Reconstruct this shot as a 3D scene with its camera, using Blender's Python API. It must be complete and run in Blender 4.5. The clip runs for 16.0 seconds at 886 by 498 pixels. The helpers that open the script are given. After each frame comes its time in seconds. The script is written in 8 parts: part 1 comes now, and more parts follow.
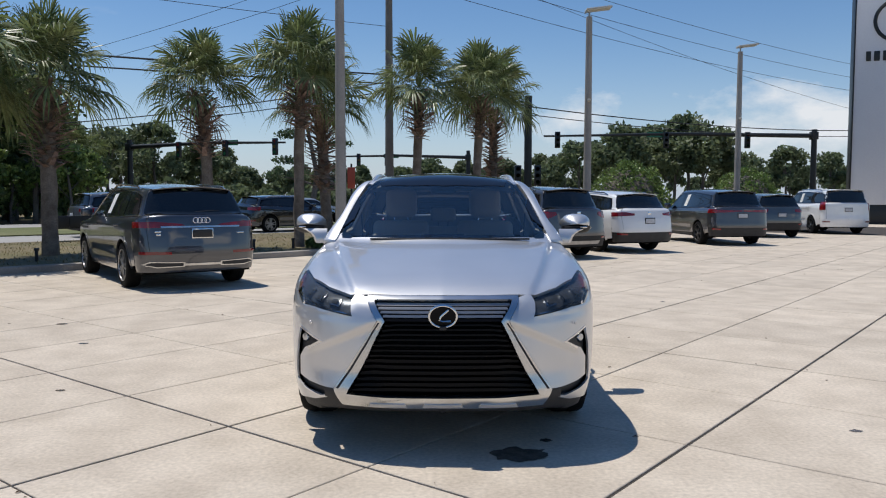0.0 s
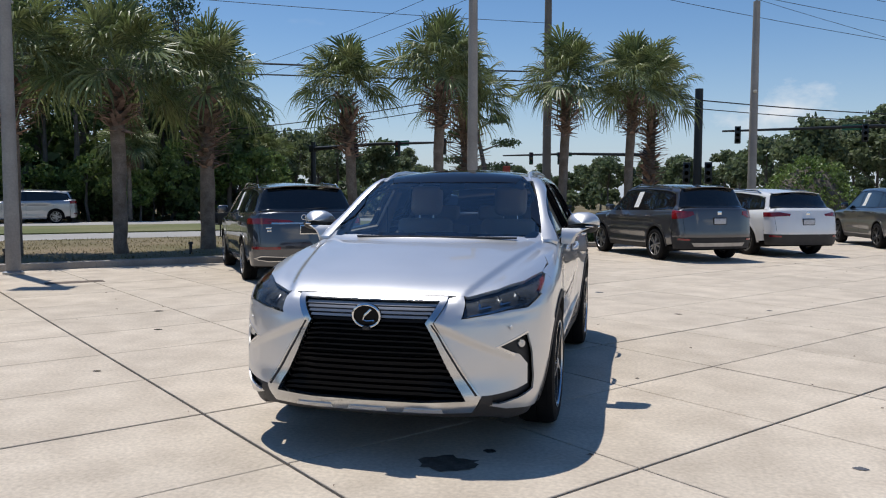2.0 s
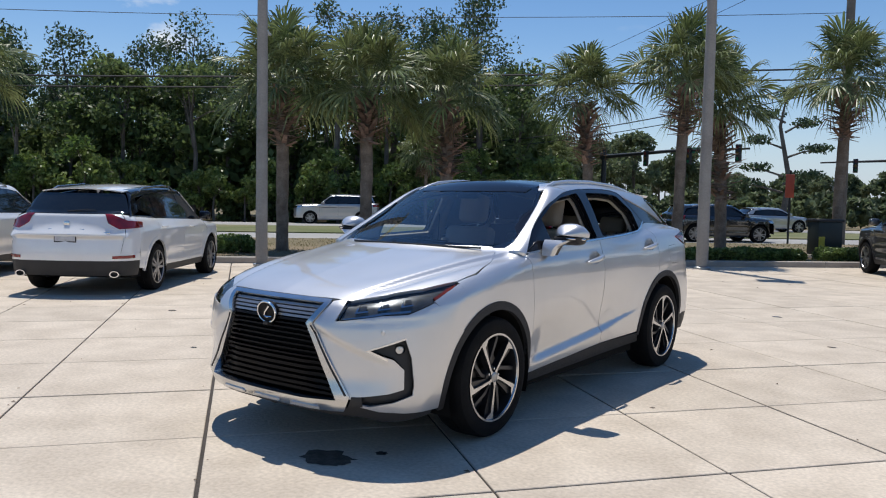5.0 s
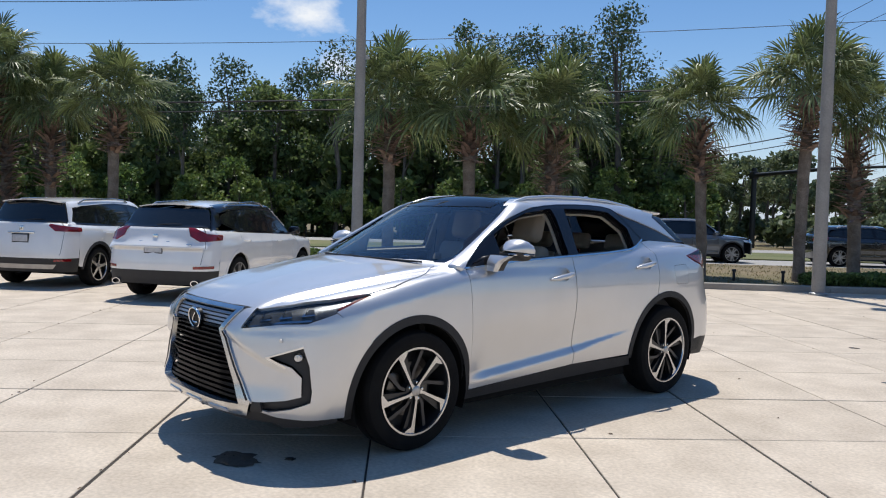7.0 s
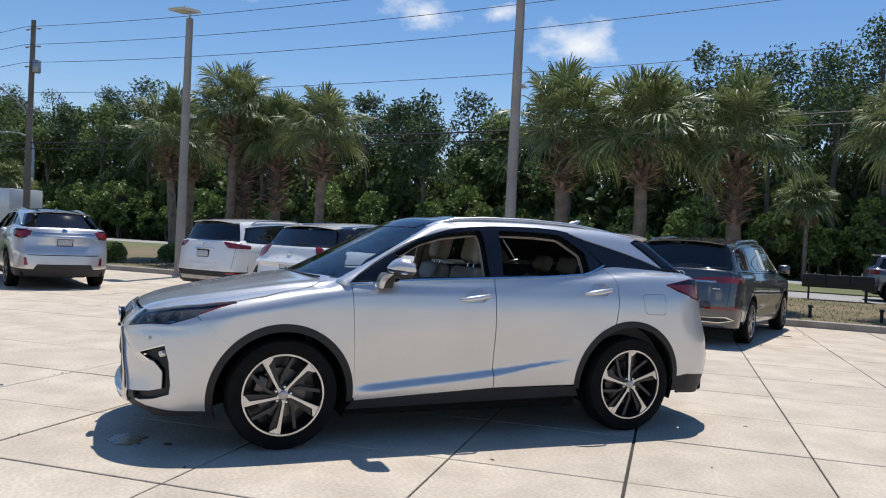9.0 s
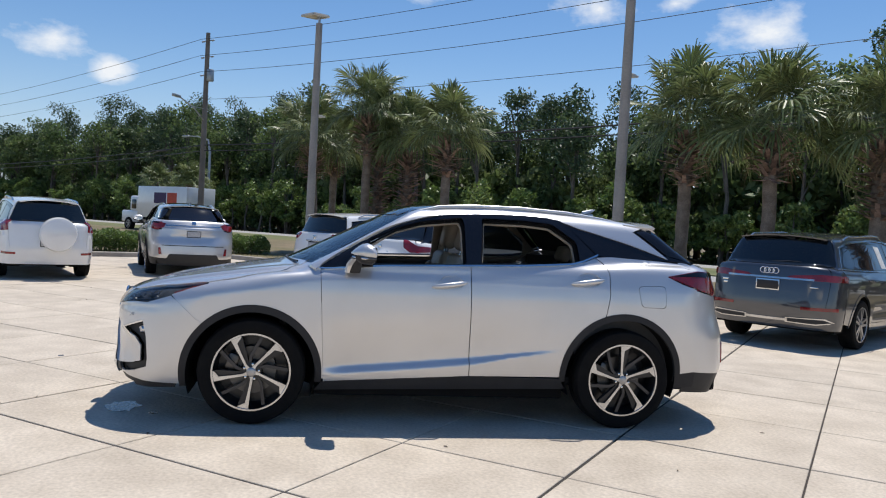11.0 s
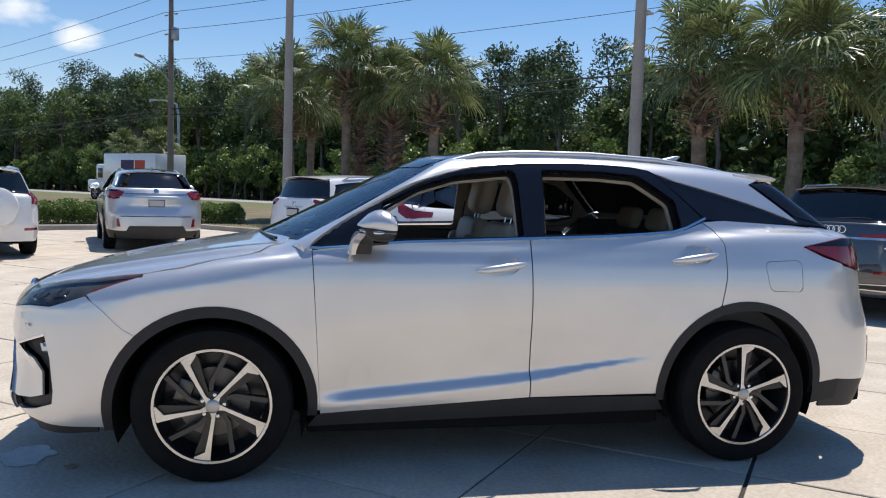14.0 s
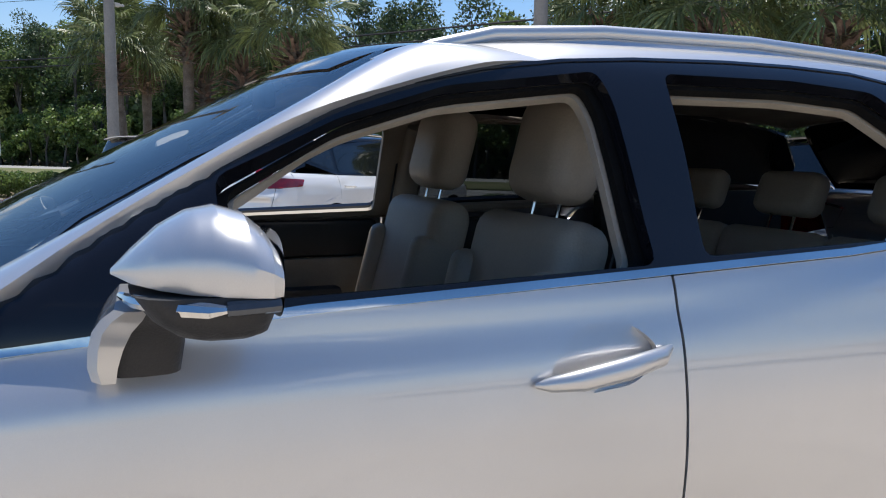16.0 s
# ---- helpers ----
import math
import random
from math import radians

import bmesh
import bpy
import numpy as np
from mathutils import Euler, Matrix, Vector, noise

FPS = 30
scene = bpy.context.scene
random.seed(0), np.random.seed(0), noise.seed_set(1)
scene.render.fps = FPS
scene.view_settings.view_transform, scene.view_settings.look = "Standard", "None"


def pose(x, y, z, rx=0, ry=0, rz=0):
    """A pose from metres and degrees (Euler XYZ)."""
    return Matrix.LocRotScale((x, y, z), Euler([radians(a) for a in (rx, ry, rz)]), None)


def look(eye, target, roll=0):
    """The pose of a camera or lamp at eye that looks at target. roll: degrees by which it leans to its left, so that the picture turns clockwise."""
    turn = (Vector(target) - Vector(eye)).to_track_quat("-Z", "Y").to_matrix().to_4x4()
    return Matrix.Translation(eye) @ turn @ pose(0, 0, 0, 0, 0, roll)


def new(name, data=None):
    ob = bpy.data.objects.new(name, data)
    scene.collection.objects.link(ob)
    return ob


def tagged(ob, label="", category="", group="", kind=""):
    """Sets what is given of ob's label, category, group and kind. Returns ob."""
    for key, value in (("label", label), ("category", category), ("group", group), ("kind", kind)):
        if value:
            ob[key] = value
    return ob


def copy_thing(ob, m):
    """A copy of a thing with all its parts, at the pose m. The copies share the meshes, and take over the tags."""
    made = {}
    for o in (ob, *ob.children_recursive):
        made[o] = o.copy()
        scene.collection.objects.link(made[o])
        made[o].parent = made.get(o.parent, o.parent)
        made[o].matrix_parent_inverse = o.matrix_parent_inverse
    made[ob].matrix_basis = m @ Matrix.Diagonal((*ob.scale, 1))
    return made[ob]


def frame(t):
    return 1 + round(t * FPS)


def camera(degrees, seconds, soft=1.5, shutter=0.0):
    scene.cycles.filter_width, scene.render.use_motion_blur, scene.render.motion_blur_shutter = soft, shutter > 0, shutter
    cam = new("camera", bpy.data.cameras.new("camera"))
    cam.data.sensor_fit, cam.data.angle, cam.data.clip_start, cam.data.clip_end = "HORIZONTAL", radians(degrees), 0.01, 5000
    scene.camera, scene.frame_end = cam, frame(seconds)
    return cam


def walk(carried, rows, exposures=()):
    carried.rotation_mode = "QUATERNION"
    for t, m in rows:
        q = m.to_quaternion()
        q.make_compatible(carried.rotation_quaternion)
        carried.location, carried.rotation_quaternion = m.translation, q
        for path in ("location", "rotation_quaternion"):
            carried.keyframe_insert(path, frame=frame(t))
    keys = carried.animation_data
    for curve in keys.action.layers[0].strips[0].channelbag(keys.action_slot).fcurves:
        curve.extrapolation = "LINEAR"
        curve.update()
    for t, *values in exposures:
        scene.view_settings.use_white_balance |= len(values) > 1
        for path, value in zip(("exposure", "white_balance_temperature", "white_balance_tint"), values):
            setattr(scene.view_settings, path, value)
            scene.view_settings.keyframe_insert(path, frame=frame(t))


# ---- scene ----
cam = camera(59.3, 16.0, soft=1.1)
METRES, EYE, TILT, LEAN, TURN = 14.1, 1.46, 0.0, 0.0, 0.0
ROWS = [
    (0.0, 0.0, 0.0, 0.0, 0.01, -3.76, -0.08),
    (0.5, 0.0058, -0.0003, -0.0001, 2.13, -3.78, -0.02),
    (1.0, 0.0259, 0.0065, -0.0019, 5.13, -3.81, -0.01),
    (1.5, 0.0604, 0.0131, -0.001, 9.11, -3.86, -0.04),
    (2.0, 0.099, 0.0227, -0.0008, 13.8, -3.86, -0.14),
    (2.5, 0.1403, 0.0331, -0.0004, 18.89, -3.81, -0.27),
    (3.0, 0.1785, 0.0493, -0.0, 24.07, -3.8, -0.58),
    (3.5, 0.2115, 0.0618, 0.0008, 28.67, -3.63, -0.84),
    (4.0, 0.2322, 0.0754, 0.0014, 32.45, -3.61, -1.12),
    (6.5, 0.2984, 0.126, 0.001, 44.29, -2.79, -1.07),
    (7.0, 0.33, 0.1574, 0.001, 48.59, -2.37, -1.54),
    (7.5, 0.3628, 0.1925, 0.0022, 53.18, -1.91, -2.07),
    (8.0, 0.3907, 0.2314, 0.002, 58.04, -1.53, -2.49),
    (8.5, 0.417, 0.2681, 0.0035, 63.05, -1.13, -2.7),
    (9.0, 0.4372, 0.3057, 0.003, 68.06, -0.97, -2.82),
    (9.5, 0.4571, 0.3423, 0.0034, 72.63, -0.78, -2.84),
    (10.0, 0.4668, 0.3777, 0.0024, 76.39, -0.85, -2.94),
    (12.5, 0.4549, 0.4102, 0.0026, 82.05, -2.58, -3.05),
    (13.0, 0.4208, 0.4066, 0.0007, 81.54, -3.22, -2.81),
    (13.5, 0.3792, 0.402, -0.0005, 80.48, -3.89, -2.4),
    (14.0, 0.3334, 0.4006, -0.0012, 78.75, -4.42, -1.81),
    (14.5, 0.2853, 0.4018, -0.0027, 76.49, -4.99, -1.24),
    (15.0, 0.2357, 0.4078, -0.0034, 73.87, -5.58, -0.89),
    (15.5, 0.1867, 0.4148, -0.0043, 71.28, -6.32, -0.81),
    (16.0, 0.1405, 0.4255, -0.0043, 68.39, -6.96, -0.85),
]
walk(cam, [(t, pose(0, -6.71, EYE, TILT, LEAN, TURN) @ pose(METRES * x, METRES * y, METRES * z, 90 + pitch, roll, yaw)) for t, x, y, z, yaw, pitch, roll in ROWS],
     exposures=[(0.0, -0.06), (2.0, -0.04), (4.0, 0.03), (7.0, 0.13), (10.0, 0.15), (12.5, 0.07), (13.5, 0.18), (14.0, 0.26), (15.0, 0.46), (16.0, 0.36)])


# ---- light ----
SUN_WAY = Vector((-0.30, 0.20, 1.0)).normalized()
world = bpy.data.worlds.new("sky")
scene.world = world
world.use_nodes = True
wn, wl = world.node_tree.nodes, world.node_tree.links
for n in list(wn):
    wn.remove(n)


def wnode(kind, **values):
    n = wn.new(kind)
    for k, v in values.items():
        n.inputs[k].default_value = v
    return n


sky = wn.new("ShaderNodeTexSky")
sky.sky_type, sky.sun_disc = "NISHITA", False
sky.sun_elevation = math.asin(SUN_WAY.z)
sky.sun_rotation = math.atan2(SUN_WAY.x, SUN_WAY.y)
sky.altitude, sky.air_density, sky.dust_density, sky.ozone_density = 0, 1.0, 0.05, 1.2
coord = wn.new("ShaderNodeTexCoord")
# fair-weather clouds: broken noise on a flat layer, thicker towards the horizon
parts_of = wn.new("ShaderNodeSeparateXYZ")
wl.new(coord.outputs["Generated"], parts_of.inputs[0])


def wmath(op, a, b=None):
    n = wn.new("ShaderNodeMath")
    n.operation = op
    for i, v in enumerate((a, b)):
        if v is None:
            continue
        if isinstance(v, (int, float)):
            n.inputs[i].default_value = v
        else:
            wl.new(v, n.inputs[i])
    return n.outputs[0]


lift = wmath("MAXIMUM", wmath("ADD", parts_of.outputs[2], 0.06), 0.02)
flat = wn.new("ShaderNodeCombineXYZ")
wl.new(wmath("DIVIDE", parts_of.outputs[0], lift), flat.inputs[0])
wl.new(wmath("DIVIDE", parts_of.outputs[1], lift), flat.inputs[1])
puff = wnode("ShaderNodeTexNoise", Scale=1.1, Detail=7.0, Roughness=0.55)
wl.new(flat.outputs[0], puff.inputs["Vector"])
# a few cumulus clouds: soft balls of sky, torn by the same noise
mass = None
billow = wnode("ShaderNodeTexNoise", Scale=10.0, Detail=6.0, Roughness=0.6)
low_sky = wn.new("ShaderNodeVectorMath")
low_sky.operation = "MULTIPLY"
low_sky.inputs[1].default_value = (1, 1, 1.9)
wl.new(coord.outputs["Generated"], low_sky.inputs[0])
wl.new(low_sky.outputs["Vector"], billow.inputs["Vector"])
for way_, size_ in (((0.346, 0.933, 0.085), 0.075), ((0.44, 0.892, 0.095), 0.095), ((0.50, 0.86, 0.125), 0.06), ((0.159, 0.982, 0.095), 0.06), ((0.39, 0.92, 0.12), 0.05), ((-0.905, 0.332, 0.268), 0.058), ((-0.868, 0.41, 0.275), 0.035), ((-0.835, 0.492, 0.248), 0.055),
                    ((-0.941, -0.289, 0.185), 0.042), ((-0.955, -0.235, 0.160), 0.030), ((-0.957, 0.115, 0.30), 0.055), ((-0.49, 0.866, 0.085), 0.07), ((-0.823, 0.538, 0.184), 0.03), ((0.6, -0.7, 0.25), 0.12), ((0.9, 0.2, 0.3), 0.14), ((-0.2, -0.9, 0.3), 0.12), ((0.9, -0.5, 0.22), 0.12)):
    far_ = wn.new("ShaderNodeVectorMath")
    far_.operation = "DISTANCE"
    wl.new(low_sky.outputs["Vector"], far_.inputs[0])
    centre = Vector(way_).normalized()
    far_.inputs[1].default_value = (centre.x, centre.y, centre.z * 1.9)
    ball = wmath("SUBTRACT", 1.0, wmath("DIVIDE", far_.outputs["Value"], size_ * 1.25))
    mass = ball if mass is None else wmath("MAXIMUM", mass, ball)
torn = wmath("ADD", wmath("MULTIPLY", mass, 0.9), wmath("MULTIPLY", wmath("SUBTRACT", billow.outputs["Fac"], 0.5), 2.6))
fair = wn.new("ShaderNodeValToRGB")
fair.color_ramp.elements[0].position, fair.color_ramp.elements[1].position = 0.66, 0.85
wl.new(puff.outputs["Fac"], fair.inputs["Fac"])
blend = wn.new("ShaderNodeMix")
blend.data_type = "RGBA"
cumulus = wn.new("ShaderNodeValToRGB")
cumulus.color_ramp.elements[0].position, cumulus.color_ramp.elements[1].position = 0.24, 0.95
wl.new(torn, cumulus.inputs["Fac"])
wl.new(wmath("MAXIMUM", wmath("MULTIPLY", fair.outputs["Color"], 0.25), cumulus.outputs["Color"]), blend.inputs["Factor"])
deep = wnode("ShaderNodeHueSaturation", Saturation=1.25, Value=0.96)
wl.new(sky.outputs["Color"], deep.inputs["Color"])
tint_ = wn.new("ShaderNodeMix")
tint_.data_type, tint_.blend_type = "RGBA", "MULTIPLY"
tint_.inputs["Factor"].default_value, tint_.inputs["B"].default_value = 1.0, (1.0, 0.965, 1.02, 1)
wl.new(deep.outputs["Color"], tint_.inputs["A"])
# pale haze low over the horizon
haze = wn.new("ShaderNodeMix")
haze.data_type = "RGBA"
wl.new(wmath("MULTIPLY", wmath("POWER", wmath("MAXIMUM", wmath("SUBTRACT", 1.0, wmath("MULTIPLY", wmath("MAXIMUM", parts_of.outputs[2], 0.0), 4.5)), 0.0), 2.0), 0.82), haze.inputs["Factor"])
wl.new(tint_.outputs["Result"], haze.inputs["A"])
haze.inputs["B"].default_value = (3.7, 4.8, 6.6, 1)
wl.new(haze.outputs["Result"], blend.inputs["A"])
blend.inputs["B"].default_value = (7.4, 7.7, 8.1, 1)
back = wnode("ShaderNodeBackground", Strength=0.108)
wl.new(blend.outputs["Result"], back.inputs["Color"])
wl.new(back.outputs[0], wn.new("ShaderNodeOutputWorld").inputs["Surface"])

sun = new("sun", bpy.data.lights.new("sun", "SUN"))
sun.data.energy, sun.data.angle, sun.data.color = 4.0, radians(0.55), (1.0, 0.955, 0.89)
sun.matrix_world = look(SUN_WAY * 60, (0, 0, 0))
scene.view_settings.exposure = 0.0


# ---- materials ----
def surface(name, a, b=None, size=8.0, rough=0.6, metal=0.0, bump=0.0, fine=60.0, wear=0.12, coat=0.0, spec=0.5, per_piece=0.0, island=0.0, spread=(0.35, 0.65), thin=0.0, world=False, patch=0.0):
    """A procedural surface: two colours mixed by broad noise, finer noise over it, relief, and its own shade per piece."""
    m = bpy.data.materials.new(name)
    m.use_nodes = True
    nt = m.node_tree
    p = nt.nodes["Principled BSDF"]
    N = lambda kind: nt.nodes.new(kind)
    L = nt.links.new
    tc = N("ShaderNodeTexCoord")
    broad, grain = N("ShaderNodeTexNoise"), N("ShaderNodeTexNoise")
    broad.inputs["Scale"].default_value, broad.inputs["Detail"].default_value = size, 5
    grain.inputs["Scale"].default_value, grain.inputs["Detail"].default_value = fine, 4
    place = N("ShaderNodeNewGeometry").outputs["Position"] if world else tc.outputs["Object"]
    L(place, broad.inputs["Vector"]), L(place, grain.inputs["Vector"])
    b = b or tuple(c * 0.8 for c in a)
    ramp_ = N("ShaderNodeValToRGB")
    ramp_.color_ramp.elements[0].position, ramp_.color_ramp.elements[1].position = spread
    ramp_.color_ramp.elements[0].color, ramp_.color_ramp.elements[1].color = (*a, 1), (*b, 1)
    L(broad.outputs["Fac"], ramp_.inputs["Fac"])
    hue = N("ShaderNodeHueSaturation")
    L(ramp_.outputs["Color"], hue.inputs["Color"])
    value = N("ShaderNodeMapRange")
    value.inputs["From Min"].default_value, value.inputs["From Max"].default_value = 0.25, 0.75
    value.inputs["To Min"].default_value, value.inputs["To Max"].default_value = 1 - wear, 1 + wear
    L(grain.outputs["Fac"], value.inputs["Value"])
    out = value.outputs[0]
    if per_piece or island:
        source = N("ShaderNodeObjectInfo").outputs["Random"] if per_piece else N("ShaderNodeNewGeometry").outputs["Random Per Island"]
        shade = N("ShaderNodeMapRange")
        shade.inputs["To Min"].default_value, shade.inputs["To Max"].default_value = 1 - (per_piece or island), 1 + (per_piece or island)
        L(source, shade.inputs["Value"])
        times = N("ShaderNodeMath")
        times.operation = "MULTIPLY"
        L(out, times.inputs[0]), L(shade.outputs[0], times.inputs[1])
        out = times.outputs[0]
    if patch:
        wide, band, times = N("ShaderNodeTexNoise"), N("ShaderNodeMapRange"), N("ShaderNodeMath")
        wide.inputs["Scale"].default_value, wide.inputs["Detail"].default_value, wide.inputs["Roughness"].default_value = size * 0.22, 6, 0.65
        band.inputs["From Min"].default_value, band.inputs["From Max"].default_value = 0.3, 0.7
        band.inputs["To Min"].default_value, band.inputs["To Max"].default_value = 1 - patch, 1 + patch
        times.operation = "MULTIPLY"
        L(place, wide.inputs["Vector"]), L(wide.outputs["Fac"], band.inputs["Value"])
        L(out, times.inputs[0]), L(band.outputs[0], times.inputs[1])
        out = times.outputs[0]
    L(out, hue.inputs["Value"])
    L(hue.outputs["Color"], p.inputs["Base Color"])
    p.inputs["Roughness"].default_value, p.inputs["Metallic"].default_value = rough, metal
    p.inputs["Coat Weight"].default_value, p.inputs["Specular IOR Level"].default_value = coat, spec
    p.inputs["Coat Roughness"].default_value = 0.03
    if thin:
        p.inputs["Subsurface Weight"].default_value = 0.0
        glow = N("ShaderNodeBsdfTranslucent")
        L(hue.outputs["Color"], glow.inputs["Color"])
        mix = N("ShaderNodeMixShader")
        mix.inputs[0].default_value = thin
        L(p.outputs[0], mix.inputs[1]), L(glow.outputs[0], mix.inputs[2])
        L(mix.outputs[0], nt.nodes["Material Output"].inputs["Surface"])
    if bump:
        relief = N("ShaderNodeBump")
        relief.inputs["Strength"].default_value, relief.inputs["Distance"].default_value = bump, 0.01
        L(grain.outputs["Fac"], relief.inputs["Height"])
        L(relief.outputs[0], p.inputs["Normal"])
    return m


def paint(name, colour, flake=0.5, rough=0.28):
    """Car paint: flaked base under a clear coat."""
    m = surface(name, colour, tuple(c * 0.95 for c in colour), 3.0, rough, flake, 0, 900, 0.05, coat=1.0)
    m.node_tree.nodes["Principled BSDF"].inputs["Coat IOR"].default_value = 1.8
    return m


def glass(name, tint=(0.9, 0.95, 0.95), rough=0.0, ior=1.52):
    m = bpy.data.materials.new(name)
    m.use_nodes = True
    nt = m.node_tree
    p = nt.nodes["Principled BSDF"]
    clear, gloss, mix = nt.nodes.new("ShaderNodeBsdfTransparent"), nt.nodes.new("ShaderNodeBsdfGlossy"), nt.nodes.new("ShaderNodeMixShader")
    fres = nt.nodes.new("ShaderNodeFresnel")
    fres.inputs["IOR"].default_value = ior
    clear.inputs[0].default_value = (*tint, 1)
    gloss.inputs["Roughness"].default_value = rough
    nt.links.new(fres.outputs[0], mix.inputs[0]), nt.links.new(clear.outputs[0], mix.inputs[1]), nt.links.new(gloss.outputs[0], mix.inputs[2])
    nt.links.new(mix.outputs[0], nt.nodes["Material Output"].inputs["Surface"])
    nt.nodes.remove(p)
    return m


SILVER = paint("silver_paint", (0.63, 0.63, 0.635), 0.68, 0.36)
CHROME = surface("chrome", (0.78, 0.79, 0.80), None, 3, 0.08, 1.0, 0, 200, 0.03)
BLACK_GLOSS = surface("gloss_black_trim", (0.008, 0.008, 0.011), None, 5, 0.06, 0, 0, 200, 0.1, coat=0.2, spec=0.4)
BLACK_MATT = surface("black_plastic", (0.022, 0.022, 0.024), None, 6, 0.55, 0, 0.15, 300, 0.2)
CLADDING = surface("grey_cladding", (0.024, 0.024, 0.026), None, 6, 0.6, 0, 0.2, 400, 0.2, spec=0.35)
RUBBER = surface("tyre_rubber", (0.006, 0.006, 0.0065), (0.010, 0.0098, 0.0095), 9, 0.8, 0, 0.3, 150, 0.25, spec=0.15)
WELL = surface("wheel_well", (0.006, 0.006, 0.006), None, 6, 0.9, 0, 0.2, 90, 0.2, spec=0.2)


# ---- building tools ----
def thing(name, label, category, m=None, group="", kind=""):
    ob = new(name)
    ob.empty_display_size = 0.2
    if m is not None:
        ob.matrix_basis = m
    return tagged(ob, label, category, group, kind)


def mesh_of(name, verts, faces, material, smooth=True):
    me = bpy.data.meshes.new(name)
    me.from_pydata([tuple(map(float, v)) for v in verts], [], [tuple(map(int, f)) for f in faces])
    for mm in (material if isinstance(material, (list, tuple)) else [material]):
        me.materials.append(mm)
    if smooth:
        me.shade_smooth()
    return me


def put(name, me, parent=None, label="", m=None):
    ob = new(name, me)
    if parent is not None:
        ob.parent = parent
    if m is not None:
        ob.matrix_basis = m
    if label:
        ob["label"] = label
    return ob


def part(name, bm, material, parent=None, label="", smooth=True, sharp=40):
    me = bpy.data.meshes.new(name)
    bm.normal_update()
    for e in bm.edges:
        e.smooth = len(e.link_faces) == 2 and e.calc_face_angle(0) < radians(sharp)
    for f in bm.faces:
        f.smooth = smooth
    bm.to_mesh(me)
    bm.free()
    for mm in (material if isinstance(material, (list, tuple)) else [material]):
        me.materials.append(mm)
    return put(name, me, parent, label)


def box(bm, lo, hi, bevel=0.0, m=None, seg=2):
    """Adds a box, its edges rounded."""
    lo, hi = Vector(lo), Vector(hi)
    made = bmesh.ops.create_cube(bm, size=1.0)["verts"]
    for v in made:
        v.co = Vector((lo[i] + (v.co[i] + 0.5) * (hi[i] - lo[i]) for i in range(3)))
    if bevel:
        edges = list({e for v in made for e in v.link_edges})
        out = bmesh.ops.bevel(bm, geom=edges, offset=bevel, segments=seg, affect="EDGES", profile=0.5)
        made = list({v for f in out["faces"] for v in f.verts} | {v for v in made if v.is_valid})
    if m is not None:
        bmesh.ops.transform(bm, matrix=m, verts=[v for v in made if v.is_valid])
    return made


def rod(bm, path, radius, sides=8, cap=True):
    """A round bar along a path; radius may be a list."""
    path = [Vector(p) for p in path]
    rings = []
    side = None
    for i, p in enumerate(path):
        d = (path[min(i + 1, len(path) - 1)] - path[max(i - 1, 0)]).normalized()
        if side is None:
            side = d.cross(Vector((0, 0, 1)) if abs(d.z) < 0.9 else Vector((1, 0, 0))).normalized()
        side = (side - d * side.dot(d)).normalized()
        up = d.cross(side)
        r = radius[i] if isinstance(radius, (list, tuple)) else radius
        rings.append([bm.verts.new(p + (side * math.cos(a) + up * math.sin(a)) * r) for a in (2 * math.pi * k / sides for k in range(sides))])
    for a, b in zip(rings, rings[1:]):
        for k in range(sides):
            bm.faces.new((a[k], a[(k + 1) % sides], b[(k + 1) % sides], b[k]))
    if cap:
        bm.faces.new(rings[0][::-1]), bm.faces.new(rings[-1])


def spin(bm, profile, sides=32, m=None, a0=0.0, a1=2 * math.pi):
    """Turns a profile of (radius, along) about the local x axis."""
    full = abs(a1 - a0 - 2 * math.pi) < 1e-6
    n = sides if full else sides + 1
    rings = []
    for r, along in profile:
        rings.append([bm.verts.new((along, r * math.cos(a0 + (a1 - a0) * k / sides), r * math.sin(a0 + (a1 - a0) * k / sides))) for k in range(n)])
    for a, b in zip(rings, rings[1:]):
        for k in range(sides):
            j = (k + 1) % n
            bm.faces.new((a[k], b[k], b[j], a[j]))
    if m is not None:
        bmesh.ops.transform(bm, matrix=m, verts=[v for r in rings for v in r])
    return rings


def inside_poly(pts, poly):
    x, y = pts[:, 0][:, None], pts[:, 1][:, None]
    a, b = poly, np.roll(poly, -1, 0)
    cross = ((a[:, 1] > y) != (b[:, 1] > y)) & (x < (b[:, 0] - a[:, 0]) * (y - a[:, 1]) / np.where(b[:, 1] == a[:, 1], 1e-12, b[:, 1] - a[:, 1]) + a[:, 0])
    return cross.sum(1) % 2 == 1


def fine_edge(poly, step):
    out = []
    poly = np.asarray(poly, float)
    for p, q in zip(poly, np.roll(poly, -1, 0)):
        n = max(1, int(math.ceil(np.linalg.norm(q - p) / step)))
        out += [p + (q - p) * i / n for i in range(n)]
    return np.array(out)


def rounded(poly, r=0.03, n=3):
    """Cuts a polygon's corners round."""
    poly = [np.asarray(p, float) for p in poly]
    out = []
    for i, p in enumerate(poly):
        a, b = poly[i - 1] - p, poly[(i + 1) % len(poly)] - p
        la, lb = np.linalg.norm(a), np.linalg.norm(b)
        k = min(r, 0.45 * la, 0.45 * lb)
        s, e = p + a / la * k, p + b / lb * k
        out += [(1 - t) ** 2 * s + 2 * t * (1 - t) * p + t * t * e for t in np.linspace(0, 1, n + 1)]
    return np.array(out)


